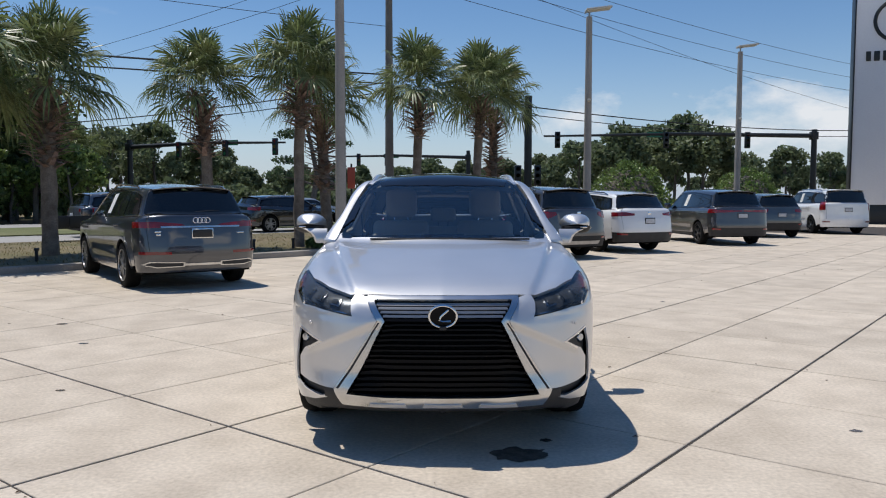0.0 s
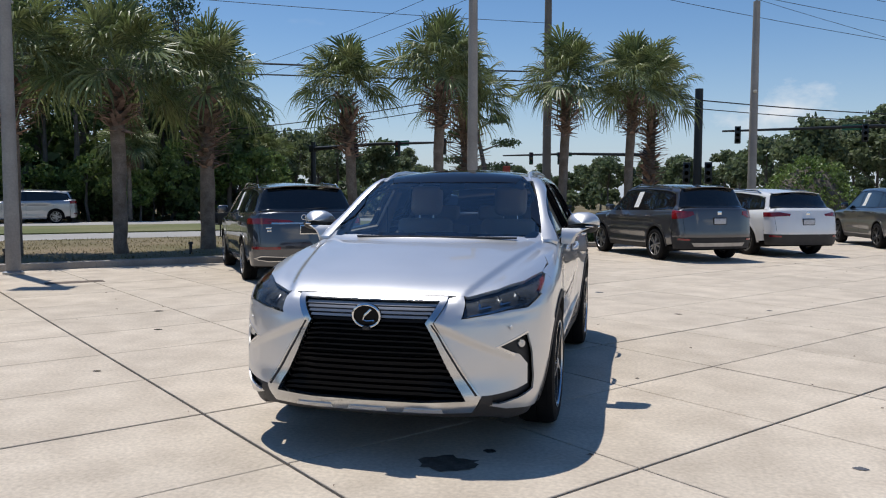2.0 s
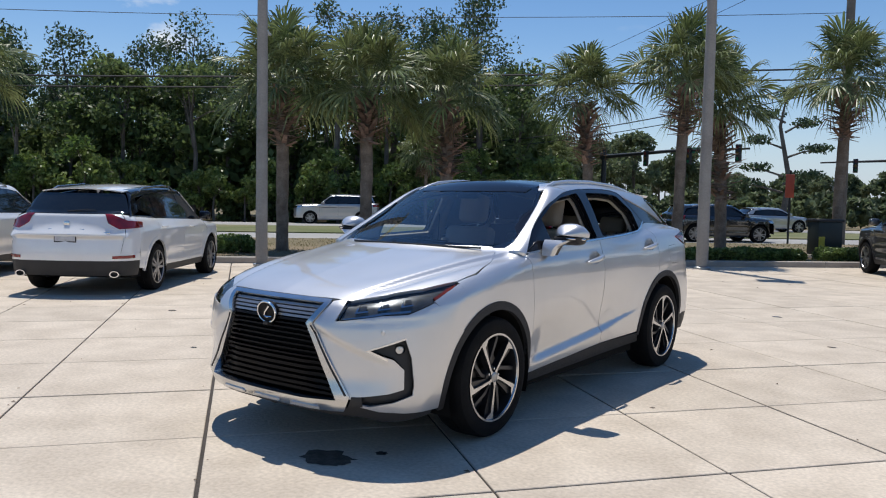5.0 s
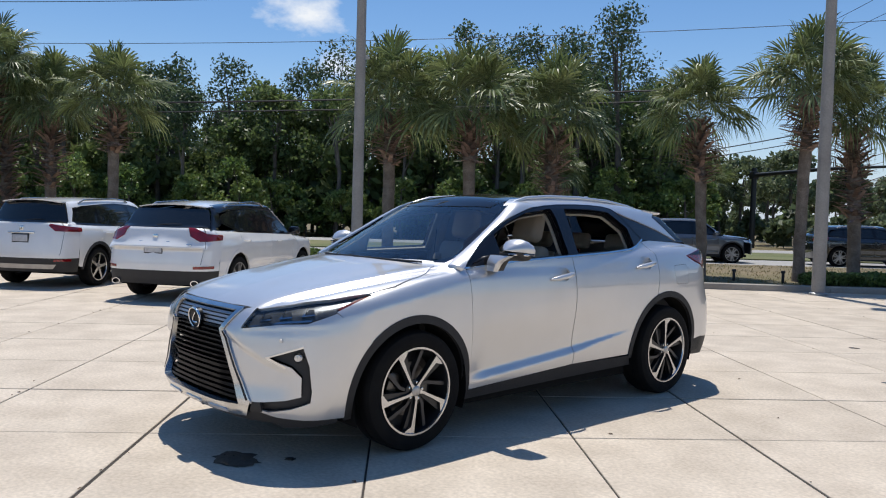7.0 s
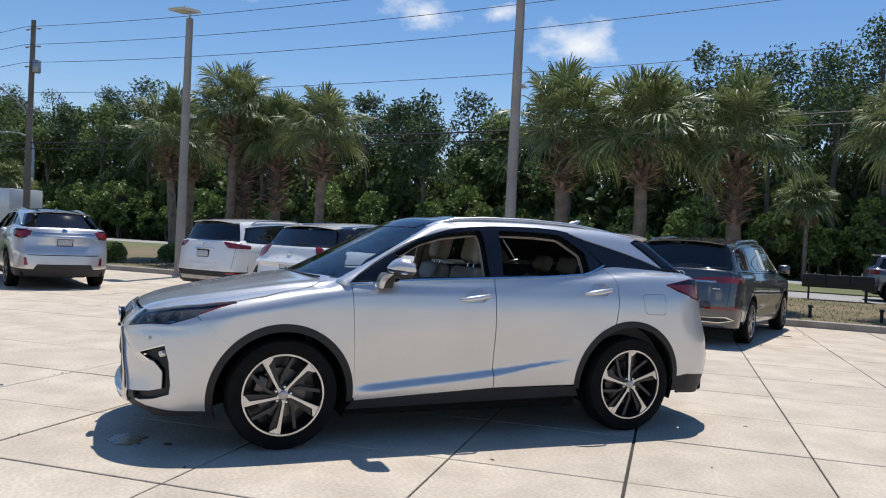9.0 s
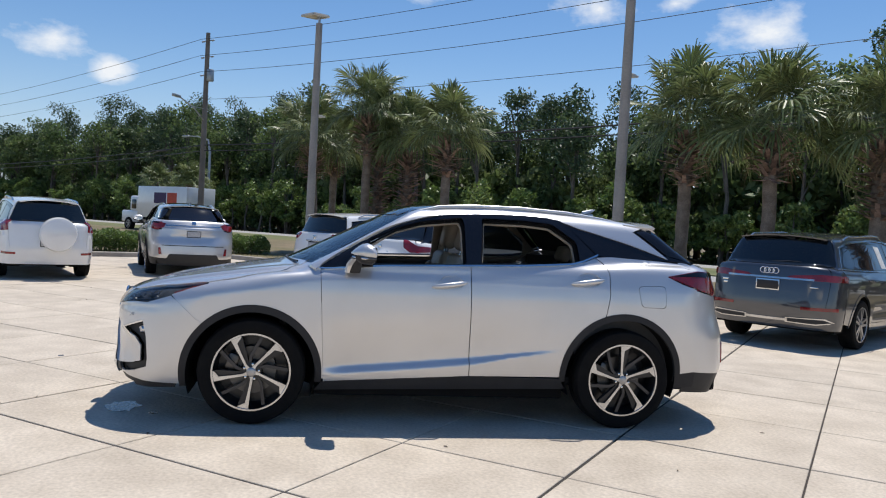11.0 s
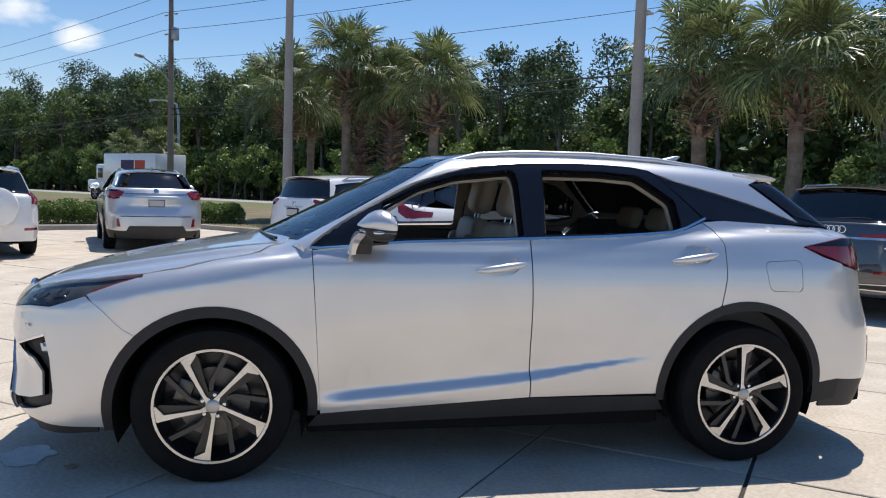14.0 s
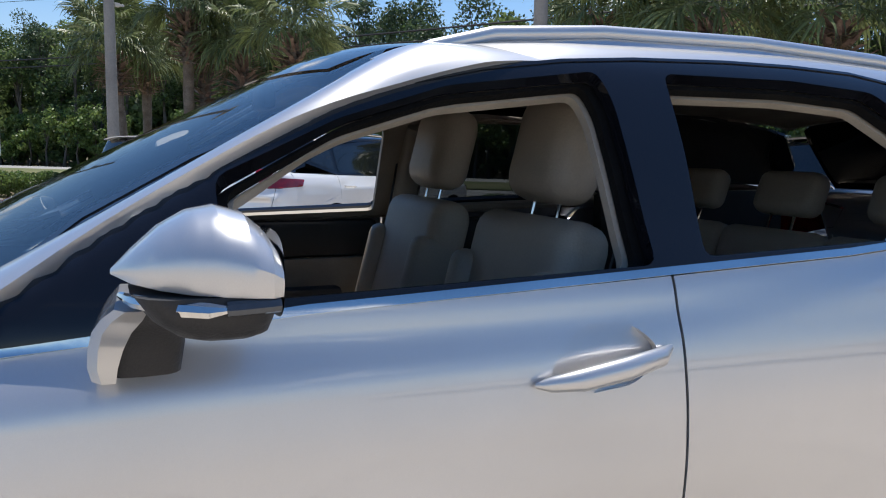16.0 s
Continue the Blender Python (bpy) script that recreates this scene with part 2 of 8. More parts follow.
def arc(cy, cz, r, a, b, n=12):
    """Points on a circle, degrees from +a axis towards +z."""
    return [(cy + r * math.cos(radians(a + (b - a) * i / n)), cz + r * math.sin(radians(a + (b - a) * i / n))) for i in range(n + 1)]


def tessellate(poly, holes, step):
    """Triangles that fill a polygon with holes: the points, the triangles and the closed edge loops."""
    from mathutils import geometry
    loops = [fine_edge(poly, step * 0.6)] + [fine_edge(h, step * 0.6) for h in holes]
    rim = np.concatenate(loops)
    lo, hi = loops[0].min(0), loops[0].max(0)
    gx, gy = np.meshgrid(np.arange(lo[0], hi[0], step), np.arange(lo[1], hi[1], step * 0.866))
    gx = gx + (np.arange(gx.shape[0]) % 2)[:, None] * step / 2
    grid = np.stack([gx.ravel(), gy.ravel()], 1)
    keep = inside_poly(grid, loops[0])
    for h in loops[1:]:
        keep &= ~inside_poly(grid, h)
    grid = grid[keep]
    if len(grid):
        far = np.ones(len(grid), bool)
        for i in range(0, len(rim), 200):
            far &= (((grid[:, None] - rim[None, i:i + 200]) ** 2).sum(2) > (0.5 * step) ** 2).all(1)
        grid = grid[far]
    pts = np.concatenate([rim, grid]) if len(grid) else rim
    edges, rings, k = [], [], 0
    for l in loops:
        ring = list(range(k, k + len(l)))
        rings.append(ring)
        edges += list(zip(ring, ring[1:] + ring[:1]))
        k += len(l)
    vs, _, fs, orig, _, _ = geometry.delaunay_2d_cdt([Vector(p) for p in pts], edges, [], 0, 1e-7)
    back = {}
    for i, o in enumerate(orig):
        for j in o:
            back[j] = i
    v = np.array([tuple(p) for p in vs])
    f = np.array([t for t in fs if len(t) == 3])
    mid = v[f].mean(1)
    ok = inside_poly(mid, loops[0])
    for h in loops[1:]:
        ok &= ~inside_poly(mid, h)
    return v, f[ok], [[back[i] for i in r] for r in rings]


def view_rays(view, uv, mid=1.5):
    """Where the points of a view's plane start, and the way they look at the car."""
    a, b = uv[:, 0], uv[:, 1]
    zero = np.zeros_like(a)
    if view == "side":
        return np.stack([zero + 1.10, a, b], 1), np.tile((-1.0, 0, 0), (len(a), 1))
    if view == "top":
        return np.stack([a, b, zero + 2.05], 1), np.tile((0, 0, -1.0), (len(a), 1))
    if view == "rail":
        k = 2 ** 0.5
        return np.stack([1.35 - b / k, a, 1.35 + b / k], 1), np.tile((-1 / k, 0, -1 / k), (len(a), 1))
    if view == "pillar":
        c, w = math.cos(radians(50)), math.sin(radians(50))
        return np.stack([c * a + 1.1 * w, w * a - 1.1 * c, b], 1), np.tile((-w, c, 0.0), (len(a), 1))
    cy = -mid if view == "wrap" else mid
    s = 1 if view == "wrap" else -1
    t = a / 0.9
    d = np.stack([np.sin(t), -s * np.cos(t), zero], 1)
    return np.stack([zero, zero + cy, b], 1) + d * 1.25, -d


def wrap(x, y, z):
    """A place near the nose as a point of the wrapped view."""
    return 0.9 * math.atan2(x, -(y + 1.5)), z


def stern_wrap(x, y, z):
    return 0.9 * math.atan2(x, y - 1.5), z


laid = {}


def panel(name, view, poly, material, parent, label="", out=0.0, thick=0.012, step=0.04, holes=(), mirror=False, slide=None, shape=None, mid=1.5):
    """A sheet that lies on a car's form: its outline is drawn in one view and slid on to the form."""
    key = (view, np.asarray(poly, float).tobytes(), tuple(np.asarray(h, float).tobytes() for h in holes), step, mid, slide)
    if key not in laid:
        v, f, rings = tessellate(np.asarray(poly, float), [np.asarray(h, float) for h in holes], step)
        start, way = view_rays(view, v, mid)
        laid[key] = (*(slide or onto)(start, way), f, rings)
    p, n, f, rings = laid[key]
    outer = p + n * out
    if shape is not None:
        outer = shape(outer, n)
    tri = outer[f]
    if (np.cross(tri[:, 1] - tri[:, 0], tri[:, 2] - tri[:, 0]) * n[f].mean(1)).sum() < 0:
        f = f[:, ::-1]
    verts, faces, normals = list(outer), [tuple(t) for t in f], list(n)
    for r in rings:
        k = len(verts)
        m = len(r)
        verts += [outer[i] for i in r] + [outer[i] - n[i] * thick for i in r]
        normals += [(0, 0, 0)] * (2 * m)
        for i in range(m):
            j = (i + 1) % m
            faces.append((k + i, k + m + i, k + m + j, k + j))
    verts = np.array(verts)
    normals = np.array([tuple(q) for q in normals])
    if mirror:
        verts = verts * (-1, 1, 1)
        normals = normals * (-1, 1, 1)
        faces = [t[::-1] for t in faces]
    me = mesh_of(name, verts, faces, material)
    me.normals_split_custom_set_from_vertices([tuple(q) for q in normals])
    return put(name, me, parent, label)


def roof_wing(parent, y0, y1, half, z0, fall, crown, material, label="", kick=0.0):
    """A spoiler: the roof's skin carried on past the rear window, thinning to its lip."""
    bm = bmesh.new()
    top, low = [], []
    for i in range(15):
        x = half * (i / 7 - 1)
        k = abs(i / 7 - 1)
        a, b = [], []
        for j in range(6):
            t = j / 5
            y = y0 + (y1 - y0 - 0.07 * k ** 2.5) * t
            z = z0 - crown * k ** 2.2 - fall * (y - y0) + kick * t * t
            a.append(bm.verts.new((x, y, z)))
            b.append(bm.verts.new((x * 0.985, y - 0.006, z - 0.034 + 0.018 * t)))
        top.append(a), low.append(b)
    for i in range(14):
        for j in range(5):
            bm.faces.new((top[i][j], top[i + 1][j], top[i + 1][j + 1], top[i][j + 1]))
            bm.faces.new((low[i][j], low[i][j + 1], low[i + 1][j + 1], low[i + 1][j]))
        bm.faces.new((top[i][5], top[i + 1][5], low[i + 1][5], low[i][5]))
    for i in (0, 14):
        for j in range(5):
            bm.faces.new((top[i][j], top[i][j + 1], low[i][j + 1], low[i][j]))
    bmesh.ops.recalc_face_normals(bm, faces=bm.faces)
    return part("spoiler", bm, material, parent, label)


def both(name, view, poly, material, parent, label="", **k):
    return panel(name, view, poly, material, parent, label, **k), panel(name, view, poly, material, parent, label, mirror=True, **k)


# ---- ground, pavement, kerbs and road ----
CONCRETE = surface("pale_concrete", (0.472, 0.402, 0.318), (0.575, 0.497, 0.400), 2.2, 0.85, 0, 0.4, 38, 0.17, per_piece=0.045, world=True, patch=0.07)
KERB_CONCRETE = surface("kerb_concrete", (0.40, 0.36, 0.31), (0.30, 0.27, 0.23), 1.5, 0.9, 0, 0.3, 40, 0.15)
GRASS_SOIL = surface("dry_grass_ground", (0.13, 0.115, 0.05), (0.21, 0.16, 0.095), 0.35, 0.95, 0, 0.6, 14, 0.4)
MEDIAN_GRASS = surface("mown_grass", (0.105, 0.125, 0.042), (0.17, 0.165, 0.075), 0.3, 0.95, 0, 0.6, 14, 0.35)
ASPHALT = surface("pale_asphalt", (0.30, 0.29, 0.275), (0.36, 0.35, 0.33), 0.25, 0.9, 0, 0.2, 60, 0.10)
JOINT = surface("joint_fill", (0.06, 0.05, 0.042), None, 3, 0.95, 0, 0, 60, 0.3)
E1, N1 = Vector((0.7071, 0.7071, 0)), Vector((-0.7071, 0.7071, 0))


def along(s, p, z=0.0):
    """s metres along the road, p metres out from the place's middle towards it."""
    return E1 * s + N1 * p + Vector((0, 0, z))


def strip(name, s0, s1, p0, p1, z, depth, material, label, kind="structure", category=""):
    bm = bmesh.new()
    vs = [bm.verts.new(along(s, p, zz)) for zz in (z - depth, z) for s, p in ((s0, p0), (s1, p0), (s1, p1), (s0, p1))]
    bm.faces.new(vs[4:][::-1])
    for i in range(4):
        bm.faces.new((vs[i], vs[(i + 1) % 4], vs[4 + (i + 1) % 4], vs[4 + i]))
    bmesh.ops.recalc_face_normals(bm, faces=bm.faces)
    return tagged(part(name, bm, material, smooth=False), label, category or name, kind=kind)


g = bmesh.new()
bmesh.ops.create_grid(g, x_segments=2, y_segments=2, size=1800)
ground = part("ground", g, GRASS_SOIL)
ground.location.z = -0.10
tagged(ground, "dry grassy ground reaching to the horizon", "ground", kind="structure")
KERB_P = 11.45
strip("verge", -17.0, 90, KERB_P + 0.18, 21.2, 0.09, 0.2, GRASS_SOIL, "patchy dry grass verge under the palms", category="verge")
strip("road", -160, 160, 21.2, 26.4, 0.03, 0.15, ASPHALT, "pale sunlit asphalt road along the lot", category="road")
strip("median", -160, 160, 26.4, 34.0, 0.08, 0.2, MEDIAN_GRASS, "grassy strip between two carriageways", category="median")
strip("road", -160, 160, 34.0, 40.0, 0.03, 0.15, ASPHALT, "pale sunlit far carriageway", category="road")
for p in (21.45, 26.15, 34.25, 39.75):
    strip("lane_line", -160, 160, p - 0.06, p + 0.06, 0.034, 0.004, surface("road_paint", (0.7, 0.7, 0.66), None, 2, 0.8, 0, 0, 30, 0.2), "white painted edge line on the road", category="lane line")

# the lot's outline: kerb on the road side, a second kerb at the west end
LOT = [(-19.9, -3.7), (60.0, 76.2), (110, 60), (110, -90), (-6, -90), (-14.0, -14.5)]
base = bmesh.new()
f = base.faces.new([base.verts.new((x, y, -0.012)) for x, y in LOT])
f.normal_update()
if f.normal.z < 0:
    f.normal_flip()
pavement = part("pavement", base, CONCRETE, smooth=False)
tagged(pavement, "pale concrete slabs with dark joints", "pavement", kind="structure")
TURN_SLABS = radians(-38.4)
slab_turn = Matrix.Rotation(TURN_SLABS, 4, "Z")
bm = bmesh.new()
under = [slab_turn @ Vector((x, y, -0.0105)) for x, y in ((-26, -16), (26, -16), (26, 40), (-26, 40))]
lot_np = np.array(LOT, float)


def clip(poly, a, b):
    """Keeps what of a polygon lies left of the line from a to b."""
    side_of = lambda q: (b[0] - a[0]) * (q[1] - a[1]) - (b[1] - a[1]) * (q[0] - a[0])
    out = []
    for p, q in zip(poly, poly[1:] + poly[:1]):
        sp, sq = side_of(p), side_of(q)
        if sp >= 0:
            out.append(p)
        if sp * sq < 0:
            t = sp / (sp - sq)
            out.append((p[0] + (q[0] - p[0]) * t, p[1] + (q[1] - p[1]) * t))
    return out


def in_lot(poly):
    poly = clip(poly, (60.0, 76.2), (-19.9, -3.7))
    return clip(poly, (-19.9, -3.7), (-14.0, -14.5)) if poly else poly


floor_ = in_lot([(v.x, v.y) for v in under])
f = bm.faces.new([bm.verts.new((x, y, -0.0105)) for x, y in floor_])
f.normal_update()
if f.normal.z < 0:
    f.normal_flip()
part("joint_fill", bm, JOINT, pavement, "dark joint fill between slabs", smooth=False)
U_CUTS = [-16.79, -15.47, -14.15, -12.83, -11.51, -10.19, -8.87, -7.55, -6.23, -4.91, -3.59, -2.27, -0.80, 0.57, 1.74, 3.02, 4.40, 5.72, 7.04, 8.36, 9.68, 11.0, 12.32, 13.64, 14.96, 16.28, 17.6, 18.92, 20.24, 21.56, 22.88, 24.2, 25.52, 26.84, 28.16, 29.48]
V_CUTS = [0.05 + 1.22 * i for i in range(-20, 21)]
WIDE_U, WIDE_V = {-2.27, 1.74, 5.72, 9.68}, {0.05 + 1.22 * i for i in (-7, -3, 0, 2, 6)}
rest_v, rest_f, near_slabs = [], [], []
rng = random.Random(3)
for i in range(len(U_CUTS) - 1):
    for j in range(len(V_CUTS) - 1):
        y0, y1, x0, x1 = U_CUTS[i], U_CUTS[i + 1], V_CUTS[j], V_CUTS[j + 1]
        gy0, gy1 = (0.011 if y0 in WIDE_U else 0.0065), (0.011 if y1 in WIDE_U else 0.0065)
        gx0, gx1 = (0.011 if x0 in WIDE_V else 0.0065), (0.011 if x1 in WIDE_V else 0.0065)
        x0, x1, y0, y1 = x0 + gx0, x1 - gx1, y0 + gy0, y1 - gy1
        world_ = [slab_turn @ Vector((x, y, 0)) for x, y in ((x0, y0), (x1, y0), (x1, y1), (x0, y1))]
        mid_ = sum(world_, Vector()) / 4
        if mid_.x < -26 or mid_.y > 40:
            continue
        cut = in_lot([(v.x, v.y) for v in world_])
        if len(cut) < 3:
            continue
        dz = rng.uniform(-0.002, 0.0)
        near = (mid_ - Vector((1.5, -0.5, 0))).length < 12.2 and mid_.length > 0.0 and (mid_.x > -9)
        whole = len(cut) == 4 and abs(cut[0][0] - world_[0].x) < 1e-6 and abs(cut[2][0] - world_[2].x) < 1e-6
        if near and whole and len(near_slabs) < 300:
            near_slabs.append((x0, x1, y0, y1, dz))
            continue
        k = len(rest_v)
        n = len(cut)
        rest_v += [(x, y, dz) for x, y in cut] + [(x, y, -0.011) for x, y in cut]
        rest_f.append(tuple(range(k, k + n)))
        rest_f += [(k + a, k + n + a, k + n + (a + 1) % n, k + (a + 1) % n) for a in range(n)]
far_concrete = surface("pale_concrete_far", (0.472, 0.402, 0.318), (0.575, 0.497, 0.400), 2.2, 0.85, 0, 0.4, 38, 0.17, island=0.045, world=True, patch=0.07)
far_slabs = put("slab_field", mesh_of("slab_field", rest_v, rest_f, far_concrete, False), pavement, "further pale concrete slabs")
tagged(far_slabs, kind="stuff")


def kerb(name, a, b, label):
    """A raised kerb with a rounded top edge between two points; the lot lies on its right."""
    a, b = Vector((*a, 0)), Vector((*b, 0))
    d = (b - a).normalized()
    n = Vector((-d.y, d.x, 0))
    prof = [(-0.001, -0.05), (0.0, 0.09), (0.012, 0.125), (0.035, 0.14), (0.17, 0.14), (0.18, 0.13), (0.18, -0.05)]
    bm = bmesh.new()
    k = max(2, int((b - a).length / 3.0))
    for i in range(k):
        p, q = a + (b - a) * (i / k) + d * 0.004, a + (b - a) * ((i + 1) / k) - d * 0.004
        r0 = [bm.verts.new(p + n * u + Vector((0, 0, z))) for u, z in prof]
        r1 = [bm.verts.new(q + n * u + Vector((0, 0, z))) for u, z in prof]
        for s, t in zip(range(len(prof) - 1), range(1, len(prof))):
            bm.faces.new((r0[s], r1[s], r1[t], r0[t]))
        bm.faces.new(r0), bm.faces.new(r1[::-1])
    bmesh.ops.recalc_face_normals(bm, faces=bm.faces)
    return tagged(part(name, bm, KERB_CONCRETE, smooth=True, sharp=35), label, "kerb", kind="structure")


kerb("kerb_1", (-19.9, -3.7), (60.0, 76.2), "raised concrete kerb along the palm verge")
kerb("kerb_2", (-14.0, -14.5), (-19.9, -3.7), "raised concrete kerb before the hedge")
bm = bmesh.new()
f = bm.faces.new([bm.verts.new((x, y, 0.085)) for x, y in ((-14.1, -14.6), (-20.05, -3.75), (-19.95, -3.55), (-31.0, 8.0), (-75, -37), (-40, -70))])
f.normal_update()
if f.normal.z < 0:
    f.normal_flip()
tagged(part("verge", bm, GRASS_SOIL, smooth=False), "patchy grass behind the second kerb", "verge", kind="structure")
# dark oily stains and a drain plate on the slabs
STAIN = surface("oil_stain", (0.10, 0.085, 0.07), (0.16, 0.135, 0.11), 14, 0.22, 0, 0, 60, 0.2)


def blot(name, x, y, r, seed, material, label, sx=1.0, z=0.0025):
    rr = random.Random(seed)
    bm = bmesh.new()
    vs = [bm.verts.new((x + r * sx * (0.75 + 0.4 * rr.random()) * math.cos(t), y + r * (0.65 + 0.5 * rr.random()) * math.sin(t), z)) for t in (2 * math.pi * k / 26 for k in range(26))]
    bm.faces.new(vs)
    return tagged(part(name, bm, material, smooth=False), label, "stain", kind="structure")


blot("stain", 0.45, -2.36, 0.13, 4, STAIN, "dark damp stain on the concrete", 1.35)
blot("stain", 0.62, -2.10, 0.035, 8, STAIN, "small dark drip on the concrete", 1.2)
for k, (x, y, r) in enumerate(((-2.9, -0.9, 0.03), (-3.6, 1.0, 0.04), (2.6, -1.9, 0.03), (1.95, 3.6, 0.035), (3.1, 4.2, 0.03), (-4.4, 2.2, 0.05), (-1.6, -3.4, 0.03), (4.8, 1.1, 0.04), (-5.2, 0.4, 0.05), (0.9, 5.6, 0.05))):
    blot("stain", x, y, r, 20 + k, STAIN, "small dark spot on the concrete", 1.3)
bm = bmesh.new()
box(bm, (-0.45, -0.16, -0.006), (0.45, 0.16, 0.003), 0.002)
drain = part("drain_plate", bm, surface("rusty_steel", (0.10, 0.085, 0.075), (0.16, 0.12, 0.09), 12, 0.7, 0.3, 0.3, 80, 0.3))
drain.matrix_basis = pose(-7.7, 4.75, 0, 0, 0, 45)
tagged(drain, "dark steel drain plate let into the slabs", "drain plate", kind="structure")

# dry leaf bits blown on to the slabs, most of them along the joints
rr = random.Random(77)
bits_v, bits_f = [], []
for i in range(420):
    if i % 3:
        u, v = rr.choice(U_CUTS[6:26]) + rr.gauss(0, 0.03), rr.uniform(-12, 14)
    else:
        u, v = rr.uniform(-10, 16), rr.uniform(-12, 14)
    q = slab_turn @ Vector((v, u, 0))
    if (q.y - q.x) * 0.7071 > KERB_P - 0.1 or (abs(q.x) < 0.9 and abs(q.y) < 2.4):
        continue
    a, r = rr.uniform(0, 6.28), rr.uniform(0.008, 0.026)
    d, e = Vector((math.cos(a), math.sin(a), 0)) * r, Vector((-math.sin(a), math.cos(a), 0)) * r * rr.uniform(0.3, 0.6)
    k = len(bits_v)
    z = Vector((0, 0, 0.003))
    bits_v += [q - d + z, q - e + z * 2.2, q + d + z, q + e + z * 3]
    bits_f.append((k, k + 1, k + 2, k + 3))
LITTER = surface("dry_leaf_litter", (0.14, 0.09, 0.05), (0.08, 0.05, 0.03), 3, 0.9, 0, 0, 40, 0.2, island=0.4)
tagged(put("leaf_litter", mesh_of("leaf_litter", bits_v, bits_f, LITTER, False)), "small brown leaf bits scattered over the concrete", "leaves", kind="stuff")


# ---- wheels ----
RIM_BRIGHT = surface("machined_alloy", (0.62, 0.62, 0.62), None, 8, 0.22, 1.0, 0, 300, 0.06)
RIM_DARK = surface("dark_grey_alloy", (0.022, 0.022, 0.024), None, 8, 0.35, 0.3, 0, 300, 0.1, coat=0.2)
RIM_GREY = surface("silver_alloy", (0.42, 0.42, 0.43), None, 8, 0.3, 0.9, 0, 300, 0.08)
RIM_BLADE = surface("grey_alloy_blade", (0.06, 0.06, 0.064), None, 8, 0.3, 0.6, 0, 300, 0.1)
DISC = surface("brake_steel", (0.13, 0.125, 0.12), None, 12, 0.4, 1.0, 0.1, 200, 0.15)


def slab_shape(bm, outline, x0, x1, m=None):
    """Raises an outline in the wheel's plane (radial, tangential) from depth x0 to x1."""
    lo = [bm.verts.new((x0, t, r)) for r, t in outline]
    hi = [bm.verts.new((x1, t, r)) for r, t in outline]
    n = len(outline)
    bm.faces.new(hi)
    for i in range(n):
        bm.faces.new((lo[i], lo[(i + 1) % n], hi[(i + 1) % n], hi[i]))
    if m is not None:
        bmesh.ops.transform(bm, matrix=m, verts=lo + hi)
    bmesh.ops.recalc_face_normals(bm, faces=list({f for v in lo + hi for f in v.link_faces}))


